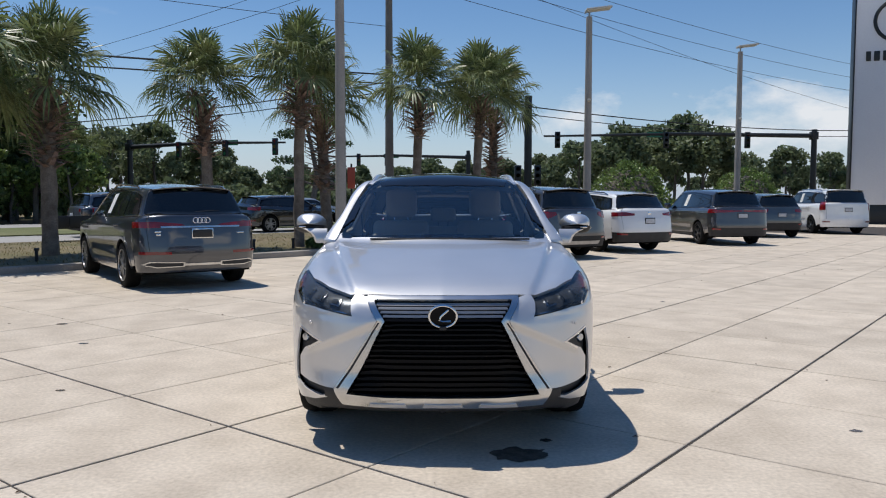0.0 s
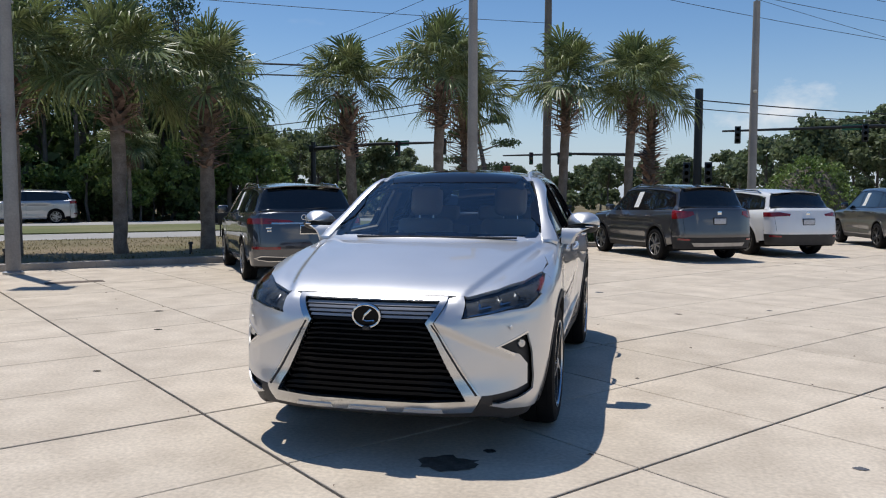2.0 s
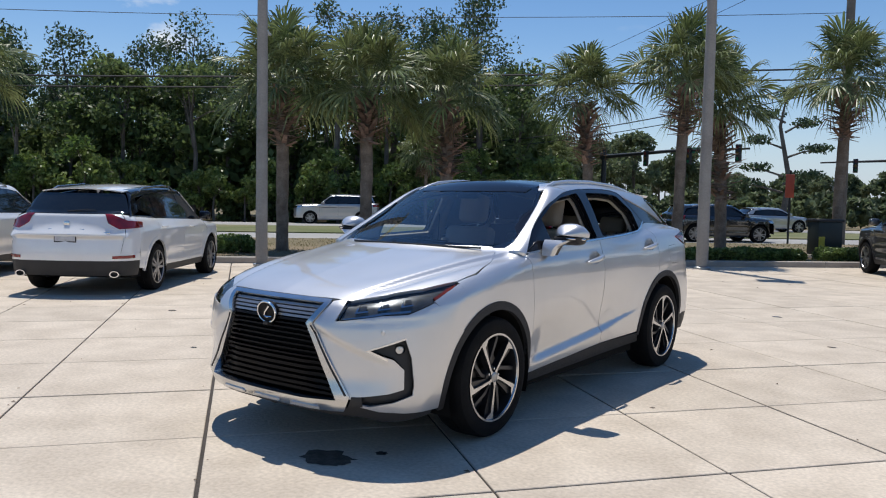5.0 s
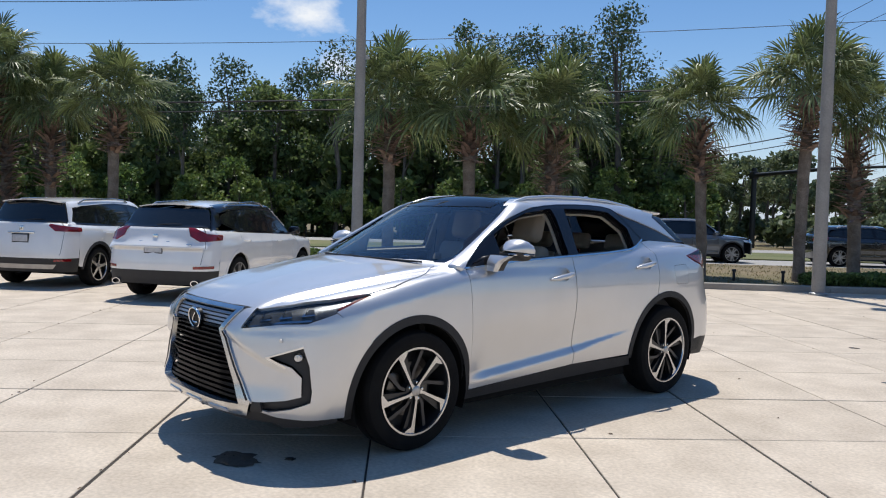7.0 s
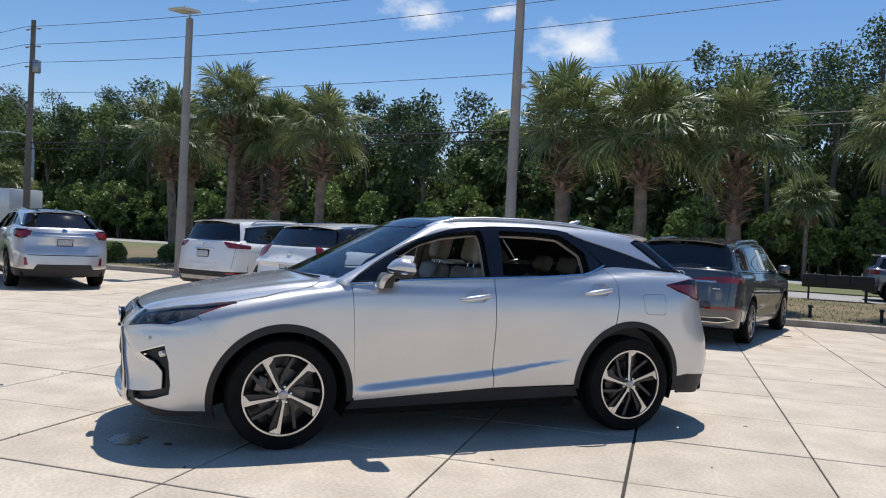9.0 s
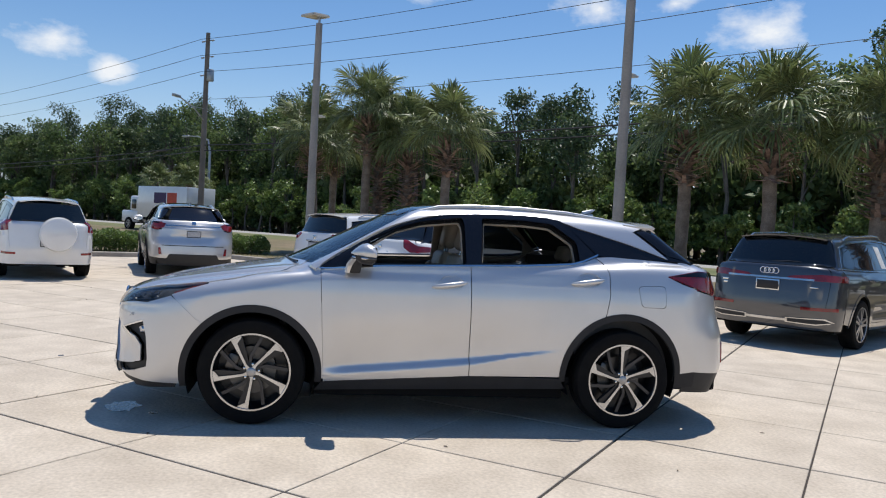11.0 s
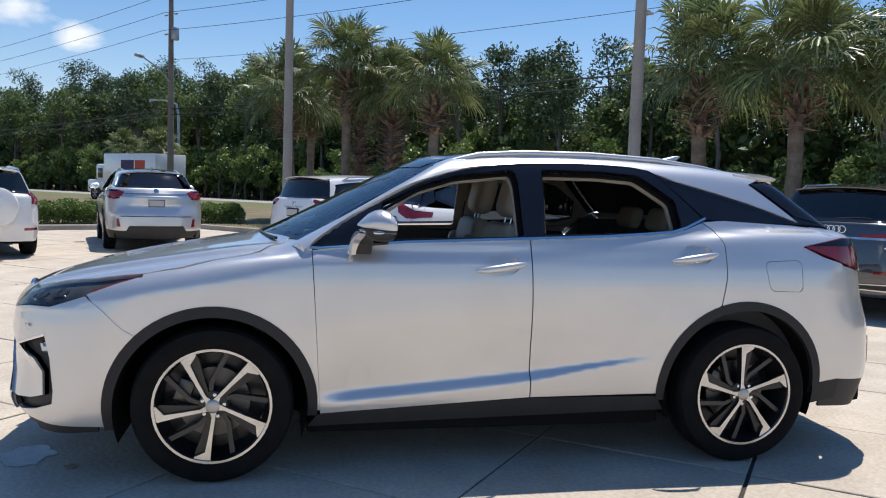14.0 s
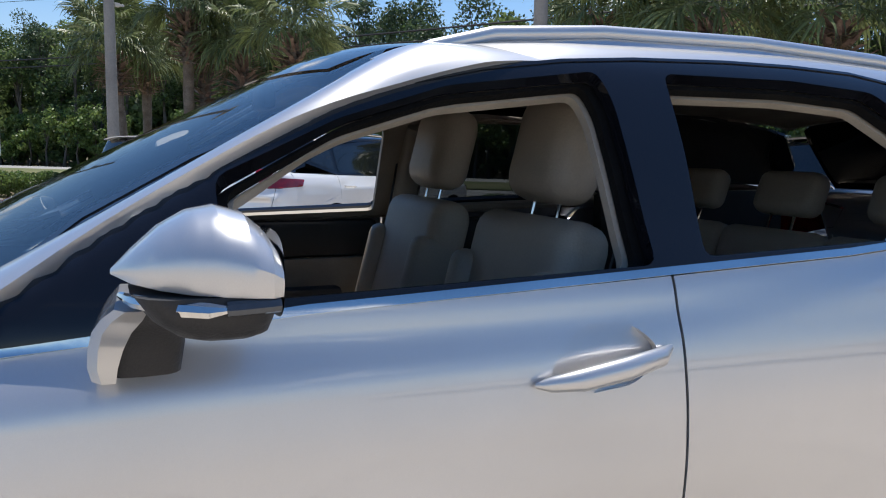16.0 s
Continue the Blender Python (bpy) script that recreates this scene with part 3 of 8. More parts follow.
def wheel(parent, y, z, x, r=0.38, rim=0.272, width=0.235, turn=116.0, style="swirl", flip=False, bright=None, dark=None, count=5, detail=True):
    """A tyre on a spoked rim whose outer face stands at x."""
    bright, dark = bright or RIM_BRIGHT, dark or RIM_DARK
    m = pose(-x if flip else x, y, z, 0, 0, 180 if flip else 0)
    w = put("wheel", None, parent, m=m)
    sides = 48 if detail else 28
    bm = bmesh.new()
    spin(bm, [(rim - 0.004, -0.012), (rim + 0.012, 0.0), (rim + 0.035, 0.004), (r - 0.045, 0.006), (r - 0.016, -0.004), (r - 0.004, -0.025), (r, -0.05),
              (r, -0.095), (r - 0.008, -0.098), (r - 0.008, -0.106), (r, -0.11), (r, -width + 0.05), (r - 0.015, -width + 0.01), (rim + 0.02, -width), (rim - 0.004, -width + 0.01)], sides)
    part("tyre", bm, RUBBER, w)
    bm = bmesh.new()
    spin(bm, [(rim + 0.004, -0.004), (rim + 0.006, 0.004), (rim - 0.006, 0.004), (rim - 0.010, -0.006)], sides)
    part("rim_lip", bm, bright, w)
    bm = bmesh.new()
    spin(bm, [(rim - 0.010, -0.006), (rim - 0.022, -0.05), (rim - 0.028, -0.2)], sides)
    spin(bm, [(0.001, -0.16), (rim - 0.028, -0.16)], sides)
    part("rim", bm, dark, w)
    bm = bmesh.new()
    spin(bm, [(0.05, -0.10), (0.17, -0.10), (0.172, -0.125)], 32)
    part("brake_disc", bm, DISC, w)
    bm = bmesh.new()
    box(bm, (-0.13, -0.05, 0.11), (-0.06, 0.07, 0.19), 0.015, Matrix.Rotation(radians(70), 4, "X"))
    part("brake_caliper", bm, DISC, w)
    k = rim / 0.272
    for i in range(count):
        a = radians(turn + i * 360 / count - 90)
        spot = Matrix.Rotation(a, 4, "X")
        if style == "swirl":
            face = [(0.015, -0.022), (0.052, -0.022), (0.15, -0.027), (0.248, -0.036), (0.268, -0.040), (0.269, 0.042), (0.253, 0.037), (0.225, -0.006), (0.14, -0.008), (0.056, -0.006), (0.015, 0.014)]
            flank_ = [(0.056, -0.006), (0.14, -0.008), (0.225, -0.006), (0.253, 0.037), (0.236, 0.040), (0.14, 0.022), (0.065, 0.010)]
            second = [(0.060, 0.006), (0.11, 0.034), (0.203, 0.158), (0.188, 0.178), (0.095, 0.050), (0.052, 0.024)]
            for nm, outline, x0, x1, mat in (("spoke", face, -0.05, -0.004, [bright, dark]), ("spoke_flank", flank_, -0.06, -0.022, dark), ("inner_spoke", second, -0.07, -0.03, RIM_BLADE)):
                bm = bmesh.new()
                slab_shape(bm, [(p * k, q * k) for p, q in outline], x0, x1, spot)
                if isinstance(mat, list):
                    for f in bm.faces:
                        f.material_index = 0 if f.normal.x > 0.9 else 1
                part(nm, bm, mat, w, smooth=False)
        else:
            wide = 0.030 if style == "star" else 0.022
            for dy in ((-0.028, 0.028) if style == "twin" else (0.0,)):
                bm = bmesh.new()
                slab_shape(bm, [(0.03 * k, dy * 0.4 + wide), (0.265 * k, dy * 1.7 + wide * 0.75), (0.265 * k, dy * 1.7 - wide * 0.75), (0.03 * k, dy * 0.4 - wide)], -0.05, -0.006, spot)
                part("spoke", bm, bright, w, smooth=False)
    bm = bmesh.new()
    spin(bm, [(0.001, 0.001), (0.026, 0.001), (0.033, -0.003), (0.036, -0.05)], 24)
    part("hub_cap", bm, RIM_GREY, w)
    bm = bmesh.new()
    spin(bm, [(0.03, -0.018), (0.068, -0.024), (0.078, -0.07)], 24)
    part("hub", bm, dark, w)
    if detail:
        for i in range(5):
            a = radians(turn + 36 + i * 72)
            bm = bmesh.new()
            spin(bm, [(0.001, -0.008), (0.0085, -0.010), (0.0095, -0.03)], 8, Matrix.Translation((0, 0.054 * math.cos(a), 0.054 * math.sin(a))))
            part("wheel_nut", bm, CHROME, w)
    return w

# ---- the silver crossover's form: one smooth solid, on which all its panels lie ----
def glide(v, xs, ys):
    """A smooth curve through the knots xs, ys, level beyond its ends."""
    xs, ys = np.asarray(xs, float), np.asarray(ys, float)
    v = np.clip(v, xs[0], xs[-1])
    slope = np.diff(ys) / np.diff(xs)
    m = np.empty_like(ys)
    m[0], m[-1] = slope[0], slope[-1]
    a, b = slope[:-1], slope[1:]
    m[1:-1] = np.where(a * b > 0, 2 * a * b / np.where(np.abs(a + b) < 1e-9, 1, a + b), 0)
    i = np.clip(np.searchsorted(xs, v) - 1, 0, len(xs) - 2)
    h = xs[i + 1] - xs[i]
    t = (v - xs[i]) / h
    return (ys[i] * (1 + 2 * t) * (1 - t) ** 2 + h * m[i] * t * (1 - t) ** 2
            + ys[i + 1] * t * t * (3 - 2 * t) + h * m[i + 1] * t * t * (t - 1))


def soft_max(a, b, k):
    h = np.clip(0.5 + 0.5 * (a - b) / k, 0, 1)
    return b + (a - b) * h + k * h * (1 - h)


def soft_min(a, b, k):
    return -soft_max(-a, -b, k)


def ramp(v, a, b):
    t = np.clip((v - a) / (b - a), 0, 1)
    return t * t * (3 - 2 * t)


def flank(y, z):
    """Half the lower body's width."""
    w = 0.925 + 0.028 * np.exp(-((y + 1.48) / 0.45) ** 2) + 0.026 * np.exp(-((y - 1.40) / 0.5) ** 2)
    w = w + glide(z, [0.15, 0.30, 0.42, 0.58, 0.78, 0.95, 1.05, 1.12, 1.20, 1.35], [-0.13, -0.06, -0.03, -0.010, 0, -0.003, -0.014, -0.032, -0.06, -0.14])
    crease = glide(y, [-0.8, 0.19, 0.54, 0.9, 1.1], [0.430, 0.520, 0.560, 0.607, 0.64])
    band = glide(y, [-0.8, 0.19, 0.54, 0.9], [0.074, 0.066, 0.036, 0.028])
    deep = ramp(y, -1.0, -0.72) * (1 - ramp(y, 0.52, 0.98))
    scoop = ramp(z, crease - band, crease) * (1 - ramp(z, crease + 0.02, crease + 0.40))
    return w - 0.56 * band * deep * scoop


def nose(x, z):
    edge_ = 0.79 - 0.45 * (x - 0.36)
    scoop = ramp(edge_ - z, 0, 0.055) * ramp(z, 0.35, 0.50) * ramp(x, 0.30, 0.42) * (1 - ramp(x, 0.74, 0.84))
    lip = np.exp(-((z - 0.812 - 0.07 * (x - 0.5)) / 0.022) ** 2) * ramp(x, 0.46, 0.56) * (1 - ramp(x, 0.86, 0.93))
    return 0.022 * scoop - 0.010 * lip + (glide(z, [0.15, 0.28, 0.38, 0.55, 0.75, 0.87, 0.94, 1.0, 1.1], [-2.32, -2.41, -2.45, -2.45, -2.435, -2.38, -2.27, -2.08, -1.7])
            + glide(x, [0, 0.3, 0.5, 0.68, 0.8, 0.88, 0.95, 1.05], [0, 0.012, 0.045, 0.125, 0.235, 0.36, 0.57, 1.1]))


def stern(x, z):
    return (glide(z, [0.15, 0.35, 0.5, 0.7, 0.9, 1.1, 1.3], [2.30, 2.41, 2.45, 2.44, 2.38, 2.34, 2.27])
            - glide(x, [0, 0.45, 0.7, 0.82, 0.9, 0.97], [0, 0.035, 0.12, 0.21, 0.34, 0.6]))


def deck(x, y):
    """Top of the lower body: hood and shoulders."""
    mid = glide(y, [-2.5, -2.38, -2.2, -1.95, -1.6, -1.25, -0.9, 0, 1, 1.6, 2.3, 2.5], [0.80, 0.885, 0.955, 1.015, 1.085, 1.145, 1.185, 1.20, 1.28, 1.31, 1.28, 1.2])
    ridge = glide(y, [-2.4, -2.24, -1.92, -1.5, -1.05], [0.46, 0.50, 0.585, 0.675, 0.765])
    valley = ramp(x, ridge - 0.004, ridge + 0.034) * (1 - ramp(x, ridge + 0.034, ridge + 0.17))
    swell = np.exp(-((x - ridge) / 0.11) ** 2) * (x < ridge) + (x >= ridge) * np.exp(-((x - ridge) / 0.03) ** 2)
    long_ = (1 - ramp(y, -1.08, -0.9)) * ramp(y, -2.42, -2.2)
    return (mid - glide(x, [0, 0.4, 0.6, 0.75, 0.87, 0.97], [0, 0.008, 0.022, 0.036, 0.06, 0.13])
            + (0.008 * swell - 0.014 * valley) * long_)


def cabin_side(y, z):
    w = glide(z, [1.0, 1.14, 1.3, 1.45, 1.56, 1.66], [0.890, 0.884, 0.815, 0.74, 0.675, 0.60])
    return w - 0.10 * np.clip((y - 0.7) / 1.3, 0, 2) ** 1.7 - 0.02 * np.clip((-0.3 - y) / 0.7, 0, 2) ** 1.5


def roof(x, y):
    return glide(y, [-1.4, -0.9, -0.45, -0.2, 0.15, 0.6, 1.1, 1.5, 1.9, 2.2], [1.30, 1.50, 1.605, 1.645, 1.672, 1.678, 1.660, 1.627, 1.575, 1.52]) - 0.05 * (x / 0.6) ** 2


def screen(x, z):
    return glide(z, [1.0, 1.16, 1.3, 1.45, 1.6, 1.7], [-1.56, -1.23, -0.95, -0.66, -0.36, -0.12]) + 0.20 * (x / 0.72) ** 2


def tail_glass(x, z):
    return glide(z, [1.1, 1.25, 1.45, 1.6], [2.40, 2.27, 1.98, 1.78]) - 0.16 * (x / 0.65) ** 2


def body_form(x, y, z):
    """Below 0 inside the car's outer skin."""
    x = np.abs(x)
    low = soft_max(x - flank(y, z), z - deck(x, y), 0.05)
    low = soft_max(low, 0.8 * (nose(x, z) - y), 0.05)
    low = soft_max(low, 0.8 * (y - stern(x, z)), 0.06)
    low = np.maximum(low, 0.17 + 0.06 * ramp(np.abs(y), 1.7, 2.4) - z)
    top = soft_max(0.88 * (x - cabin_side(y, z)), z - roof(x, y), 0.06)
    top = soft_max(top, 0.46 * (screen(x, z) - y), 0.025)
    top = soft_max(top, 0.6 * (y - tail_glass(x, z)), 0.04)
    top = np.maximum(top, 0.95 - z)
    return soft_min(low, top, 0.02)


def onto(pts, way, reach=1.3, form=body_form):
    """Slides points along way until they meet the form. Returns the places and the outward normals."""
    pts, way = np.asarray(pts, float), np.asarray(way, float)
    lo, hi = np.zeros(len(pts)), np.full(len(pts), np.nan)
    for i in range(1, 37):
        d = reach * i / 36
        now = form(*(pts + way * d).T)
        hit = np.isnan(hi) & (now <= 0)
        hi[hit] = d
        lo = np.where(np.isnan(hi), d, lo)
    hi = np.where(np.isnan(hi), reach * 0.5, hi)
    lo = np.minimum(lo, hi)
    for _ in range(15):
        mid = (lo + hi) / 2
        inside = form(*(pts + way * mid[:, None]).T) <= 0
        hi, lo = np.where(inside, mid, hi), np.where(inside, lo, mid)
    p = pts + way * hi[:, None]
    e = 0.004
    n = np.stack([form(*(p + s).T) - form(*(p - s).T) for s in np.eye(3) * e], 1)
    return p, n / np.maximum(np.linalg.norm(n, axis=1, keepdims=True), 1e-9)


# ---- the silver crossover ----
hero = thing("crossover_car", "silver metallic crossover with lowered side windows parked on pale concrete", "car")
SHOULDER_CUPS = [rounded([(y0 + 0.022, z0 + 0.0), (y0 + 0.08, z0 - 0.036), (y0 + 0.2, z0 - 0.026), (y0 + 0.252, z0 + 0.028), (y0 + 0.19, z0 + 0.078), (y0 + 0.09, z0 + 0.074)], 0.035, 5) for y0, z0 in ((-0.125, 1.045), (0.945, 1.110))]
RED_LENS = surface("red_lamp_lens", (0.26, 0.008, 0.012), (0.15, 0.005, 0.008), 9, 0.08, 0, 0, 120, 0.15, coat=1.0)
AMBER = surface("amber_reflector", (0.20, 0.03, 0.018), None, 9, 0.15, 0, 0, 120, 0.15, coat=0.8)
LAMP_DARK = surface("grey_lamp_housing", (0.06, 0.068, 0.078), (0.11, 0.12, 0.135), 18, 0.25, 0.4, 0, 120, 0.2)
LAMP_EYE = surface("smoked_lamp_lens", (0.10, 0.11, 0.125), None, 18, 0.1, 0.5, 0, 120, 0.1)
LAMP_BRIGHT = surface("lamp_reflector", (0.55, 0.57, 0.6), None, 18, 0.15, 1.0, 0, 120, 0.1)
CLEAR = glass("clear_lens", (0.86, 0.89, 0.91))
SCREEN_GLASS = glass("windscreen_glass", (0.68, 0.76, 0.77), ior=2.2)
BEIGE = surface("beige_leather", (0.50, 0.435, 0.345), (0.45, 0.385, 0.305), 7, 0.5, 0, 0.12, 180, 0.06)
BEIGE_TRIM = surface("beige_trim", (0.42, 0.37, 0.30), None, 7, 0.6, 0, 0.1, 180, 0.06)
DARK_TRIM = surface("dark_interior_trim", (0.045, 0.045, 0.047), None, 7, 0.55, 0, 0.15, 200, 0.15)
HEADLINER = surface("headliner_cloth", (0.33, 0.30, 0.26), None, 9, 0.9, 0, 0.2, 300, 0.08)
CARPET = surface("dark_carpet", (0.03, 0.027, 0.025), None, 9, 0.95, 0, 0.4, 200, 0.2)

FY, FZ, FR = -1.40, 0.36, 0.50
RY, RZ, RR = 1.385, 0.40, 0.49

# flanks
both("front_fender", "side", [(-1.74, 0.985), (-1.54, 1.005), (-1.3, 1.05), (-1.05, 1.10), (-0.942, 1.115), (-0.923, 0.85), (-0.888, 0.33)]
     + arc(FY, FZ, FR, -3, 134, 22) + [(-1.815, 0.76), (-1.925, 0.86), (-1.965, 0.905), (-1.85, 0.95)], SILVER, hero, step=0.03)
both("fender_top", "rail", [(-1.72, -0.02), (-1.54, 0.0), (-1.3, 0.04), (-1.05, 0.09), (-0.945, 0.115), (-0.93, 0.34), (-1.04, 0.37), (-1.08, 0.33), (-1.31, 0.19), (-1.54, 0.105), (-1.72, 0.10)], SILVER, hero, step=0.025, out=-0.001)
doors = both("front_door", "side", [(-0.938, 1.125), (-0.48, 1.165), (0.165, 1.192), (0.19, 0.375), (-0.886, 0.312), (-0.92, 0.85)], SILVER, hero, step=0.018, holes=[SHOULDER_CUPS[0]])
rear_doors = both("rear_door", "side", [(0.171, 1.192), (0.6, 1.21), (0.97, 1.238), (1.06, 1.262), (1.165, 1.30), (1.225, 1.26), (1.252, 1.19), (1.252, 1.02), (1.225, 0.868)]
                  + arc(RY, RZ, RR, 110, 182, 14) + [(0.196, 0.375)], SILVER, hero, step=0.018, holes=[SHOULDER_CUPS[1]])
quarters = both("quarter_panel", "side", [(1.17, 1.305), (1.30, 1.315), (1.74, 1.297), (2.0, 1.275), (2.0, 1.235), (1.735, 1.185), (1.86, 1.13), (1.98, 1.095), (2.0, 0.45), (1.875, 0.43)]
                + arc(RY, RZ, RR, 2, 108, 18) + [(1.231, 0.868), (1.257, 1.02), (1.257, 1.19), (1.23, 1.263)], SILVER, hero, step=0.028, holes=[rounded([(1.480, 1.105), (1.710, 1.115), (1.715, 0.94), (1.510, 0.945)], 0.038, 5)])
both("flap_recess", "side", [(1.46, 1.12), (1.73, 1.13), (1.73, 0.92), (1.49, 0.925)], WELL, hero, out=-0.012)
panel("fuel_flap", "side", rounded([(1.4828, 1.1024), (1.7074, 1.1124), (1.7124, 0.9426), (1.5126, 0.9474)], 0.037, 5), SILVER, quarters[0], out=0.0, thick=0.006, step=0.03)
panel("fuel_flap", "side", rounded([(1.4828, 1.1024), (1.7074, 1.1124), (1.7124, 0.9426), (1.5126, 0.9474)], 0.037, 5), SILVER, quarters[1], out=0.0, thick=0.006, step=0.03, mirror=True)
both("front_arch_trim", "side", arc(FY, FZ, FR, -6, 192, 34) + arc(FY, FZ - 0.005, 0.452, 192, -6, 34), CLADDING, hero, "dark grey wheel-arch cladding", out=0.006, thick=0.03, step=0.03)
both("rear_arch_trim", "side", arc(RY, RZ, RR, -4, 186, 34) + arc(RY, RZ - 0.005, 0.445, 186, -4, 34), CLADDING, hero, "dark grey wheel-arch cladding", out=0.006, thick=0.03, step=0.03)
both("rocker_trim", "side", [(-0.90, 0.31), (0.19, 0.372), (0.90, 0.37), (0.95, 0.29), (-0.95, 0.245)], CLADDING, hero, "dark grey sill cladding", out=0.004, thick=0.03)
both("rear_lower_trim", "side", [(1.86, 0.43), (2.0, 0.45), (2.0, 0.33), (1.82, 0.30)], CLADDING, hero, out=0.0)

# window surrounds, roof and pillars
DLO = [(-0.97, 1.142), (-0.88, 1.215), (-0.78, 1.29), (-0.62, 1.38), (-0.46, 1.455), (-0.3, 1.506), (-0.12, 1.546), (0.05, 1.570), (0.22, 1.583), (0.45, 1.591), (0.63, 1.591), (0.80, 1.584), (0.90, 1.568),
       (0.95, 1.54), (1.175, 1.318), (1.06, 1.275), (0.97, 1.25), (0.6, 1.222), (0.17, 1.204), (-0.48, 1.177), (-0.9, 1.142)]
WIN_F = rounded([(-0.585, 1.185), (-0.60, 1.355), (-0.40, 1.452), (-0.20, 1.515), (0.115, 1.557), (0.132, 1.50), (0.135, 1.21)], 0.022, 3)
WIN_R = rounded([(0.245, 1.220), (0.262, 1.40), (0.270, 1.560), (0.60, 1.562), (0.83, 1.546), (1.02, 1.415), (1.035, 1.268), (0.9, 1.243)], 0.022, 3)
both("window_surround", "side", DLO, BLACK_GLOSS, hero, "gloss black window surround", out=0.006, thick=0.03, step=0.03, holes=[WIN_F, WIN_R])
shrink = lambda poly, k: np.mean(poly, 0) + (np.asarray(poly) - np.mean(poly, 0)) * k
PRIVACY = glass("privacy_glass", (0.10, 0.11, 0.115))
panel("rear_side_glass", "side", np.mean(WIN_R, 0) + (np.asarray(WIN_R) - np.mean(WIN_R, 0)) * 1.03, PRIVACY, hero, "dark privacy glass", out=-0.025, thick=0.004, step=0.05, mirror=True)
both("door_frame", "side", [(-0.85, 1.18), (-0.62, 1.36), (-0.3, 1.49), (0.05, 1.56), (0.45, 1.585), (0.88, 1.56), (1.12, 1.32), (0.97, 1.235), (0.17, 1.19), (-0.6, 1.16)], BEIGE_TRIM, hero, "beige inner window frame",
     out=-0.055, thick=0.02, step=0.04, holes=[shrink(WIN_F, 0.93), shrink(WIN_R, 0.93)])
for w_ in (WIN_F, WIN_R):
    both("window_seal", "side", shrink(w_, 1.02), RUBBER, hero, "black rubber window seal", out=-0.03, thick=0.02, step=0.04, holes=[shrink(w_, 0.955)])
belt_lo = [(-0.985, 1.130), (-0.9, 1.1285), (-0.48, 1.165), (0.17, 1.193), (0.6, 1.211), (0.97, 1.239), (1.06, 1.263), (1.19, 1.318)]
both("belt_moulding", "side", belt_lo + [(y, z + 0.013) for y, z in belt_lo[::-1]], CHROME, hero, "bright chrome belt moulding", out=0.009, thick=0.012, step=0.04)
top_line = [(-0.99, 1.137)] + [(y, z) for y, z in DLO[1:14]] + [(1.185, 1.32)]
both("window_trim", "side", top_line + [(y - 0.002, z + 0.006) for y, z in top_line[::-1]], BLACK_GLOSS, hero, out=0.008, thick=0.012, step=0.04)
screen_side = [(0.768, -1.045, 1.142), (0.755, -1.0, 1.17), (0.735, -0.85, 1.25), (0.71, -0.70, 1.33), (0.65, -0.45, 1.47), (0.585, -0.27, 1.58), (0.55, -0.16, 1.62)]
glass_side = [(0.876, -0.995, 1.122), (0.867, -0.97, 1.14), (0.832, -0.855, 1.225), (0.79, -0.74, 1.30), (0.735, -0.47, 1.45), (0.685, -0.15, 1.555), (0.665, 0.0, 1.585)]

glass_side = [(x, y + 0.012, z - 0.006) for x, y, z in glass_side]


def pillar_strip(s, rows=60, cols=8):
    """The A-pillar: a strip swept between the windscreen's edge and the side windows."""
    t = np.linspace(0, 6, rows)
    a, b = (np.stack([glide(t, range(7), [q[i] for q in side]) for i in range(3)], 1) for side in (screen_side, glass_side))
    a = a + 0.18 * (b - a)
    u = np.linspace(0, 1, cols)
    mid = a[:, None] * (1 - u[None, :, None]) + b[:, None] * u[None, :, None]
    d = np.array([0.70, -0.50, 0.51])
    p, n = onto((mid + d * 0.2).reshape(-1, 3), np.tile(-d, (rows * cols, 1)), 0.5)
    ends = np.minimum(1, np.minimum(t / 0.35, (6 - t) / 0.9))[:, None]
    rise = 0.002 + ends * (0.010 * (1 - u) + 0.018 * u + 0.004 * np.sin(math.pi * u))[None]
    p, n = p.reshape(rows, cols, 3), n.reshape(rows, cols, 3)
    top = p + n * rise[..., None]
    sheet_ = np.concatenate([top[:, :1] - n[:, :1] * 0.03, top, top[:, -1:] - n[:, -1:] * 0.03], 1) * np.array([s, 1, 1])
    bm = bmesh.new()
    grid = [[bm.verts.new(q) for q in row] for row in sheet_]
    for i in range(rows - 1):
        for j in range(cols + 1):
            q = (grid[i][j], grid[i + 1][j], grid[i + 1][j + 1], grid[i][j + 1])
            bm.faces.new(q if s < 0 else q[::-1])
    part("a_pillar", bm, SILVER, hero)


pillar_strip(1), pillar_strip(-1)
rail_ = lambda x, y, z: (y, (z - x) / 2 ** 0.5)
both("roof_side", "rail", [(-0.16, 0.60), (0.05, 0.652), (0.22, 0.672), (0.63, 0.682), (0.90, 0.645), (1.05, 0.592), (1.48, 0.495), (1.80, 0.41), (1.66, 0.51), (1.52, 0.61), (1.60, 0.66), (1.80, 0.745), (1.72, 0.80), (1.2, 0.82), (0.4, 0.825), (-0.14, 0.80), (-0.30, 0.70)],
     SILVER, hero, step=0.03, out=0.003)
roof_edge = [(0.50, -0.36), (0.535, -0.2), (0.53, 0.4), (0.51, 1.2), (0.48, 1.62)]
panel("panorama_roof", "top", [(-x, y) for x, y in roof_edge] + roof_edge[::-1] + [(0.25, -0.43), (0, -0.455), (-0.25, -0.43)], BLACK_GLOSS, hero, "gloss black panoramic glass roof", out=0.003, step=0.05)
roof_wing(hero, 1.46, 1.80, 0.61, 1.632, 0.115, 0.055, SILVER, "silver roof spoiler", 0.015)
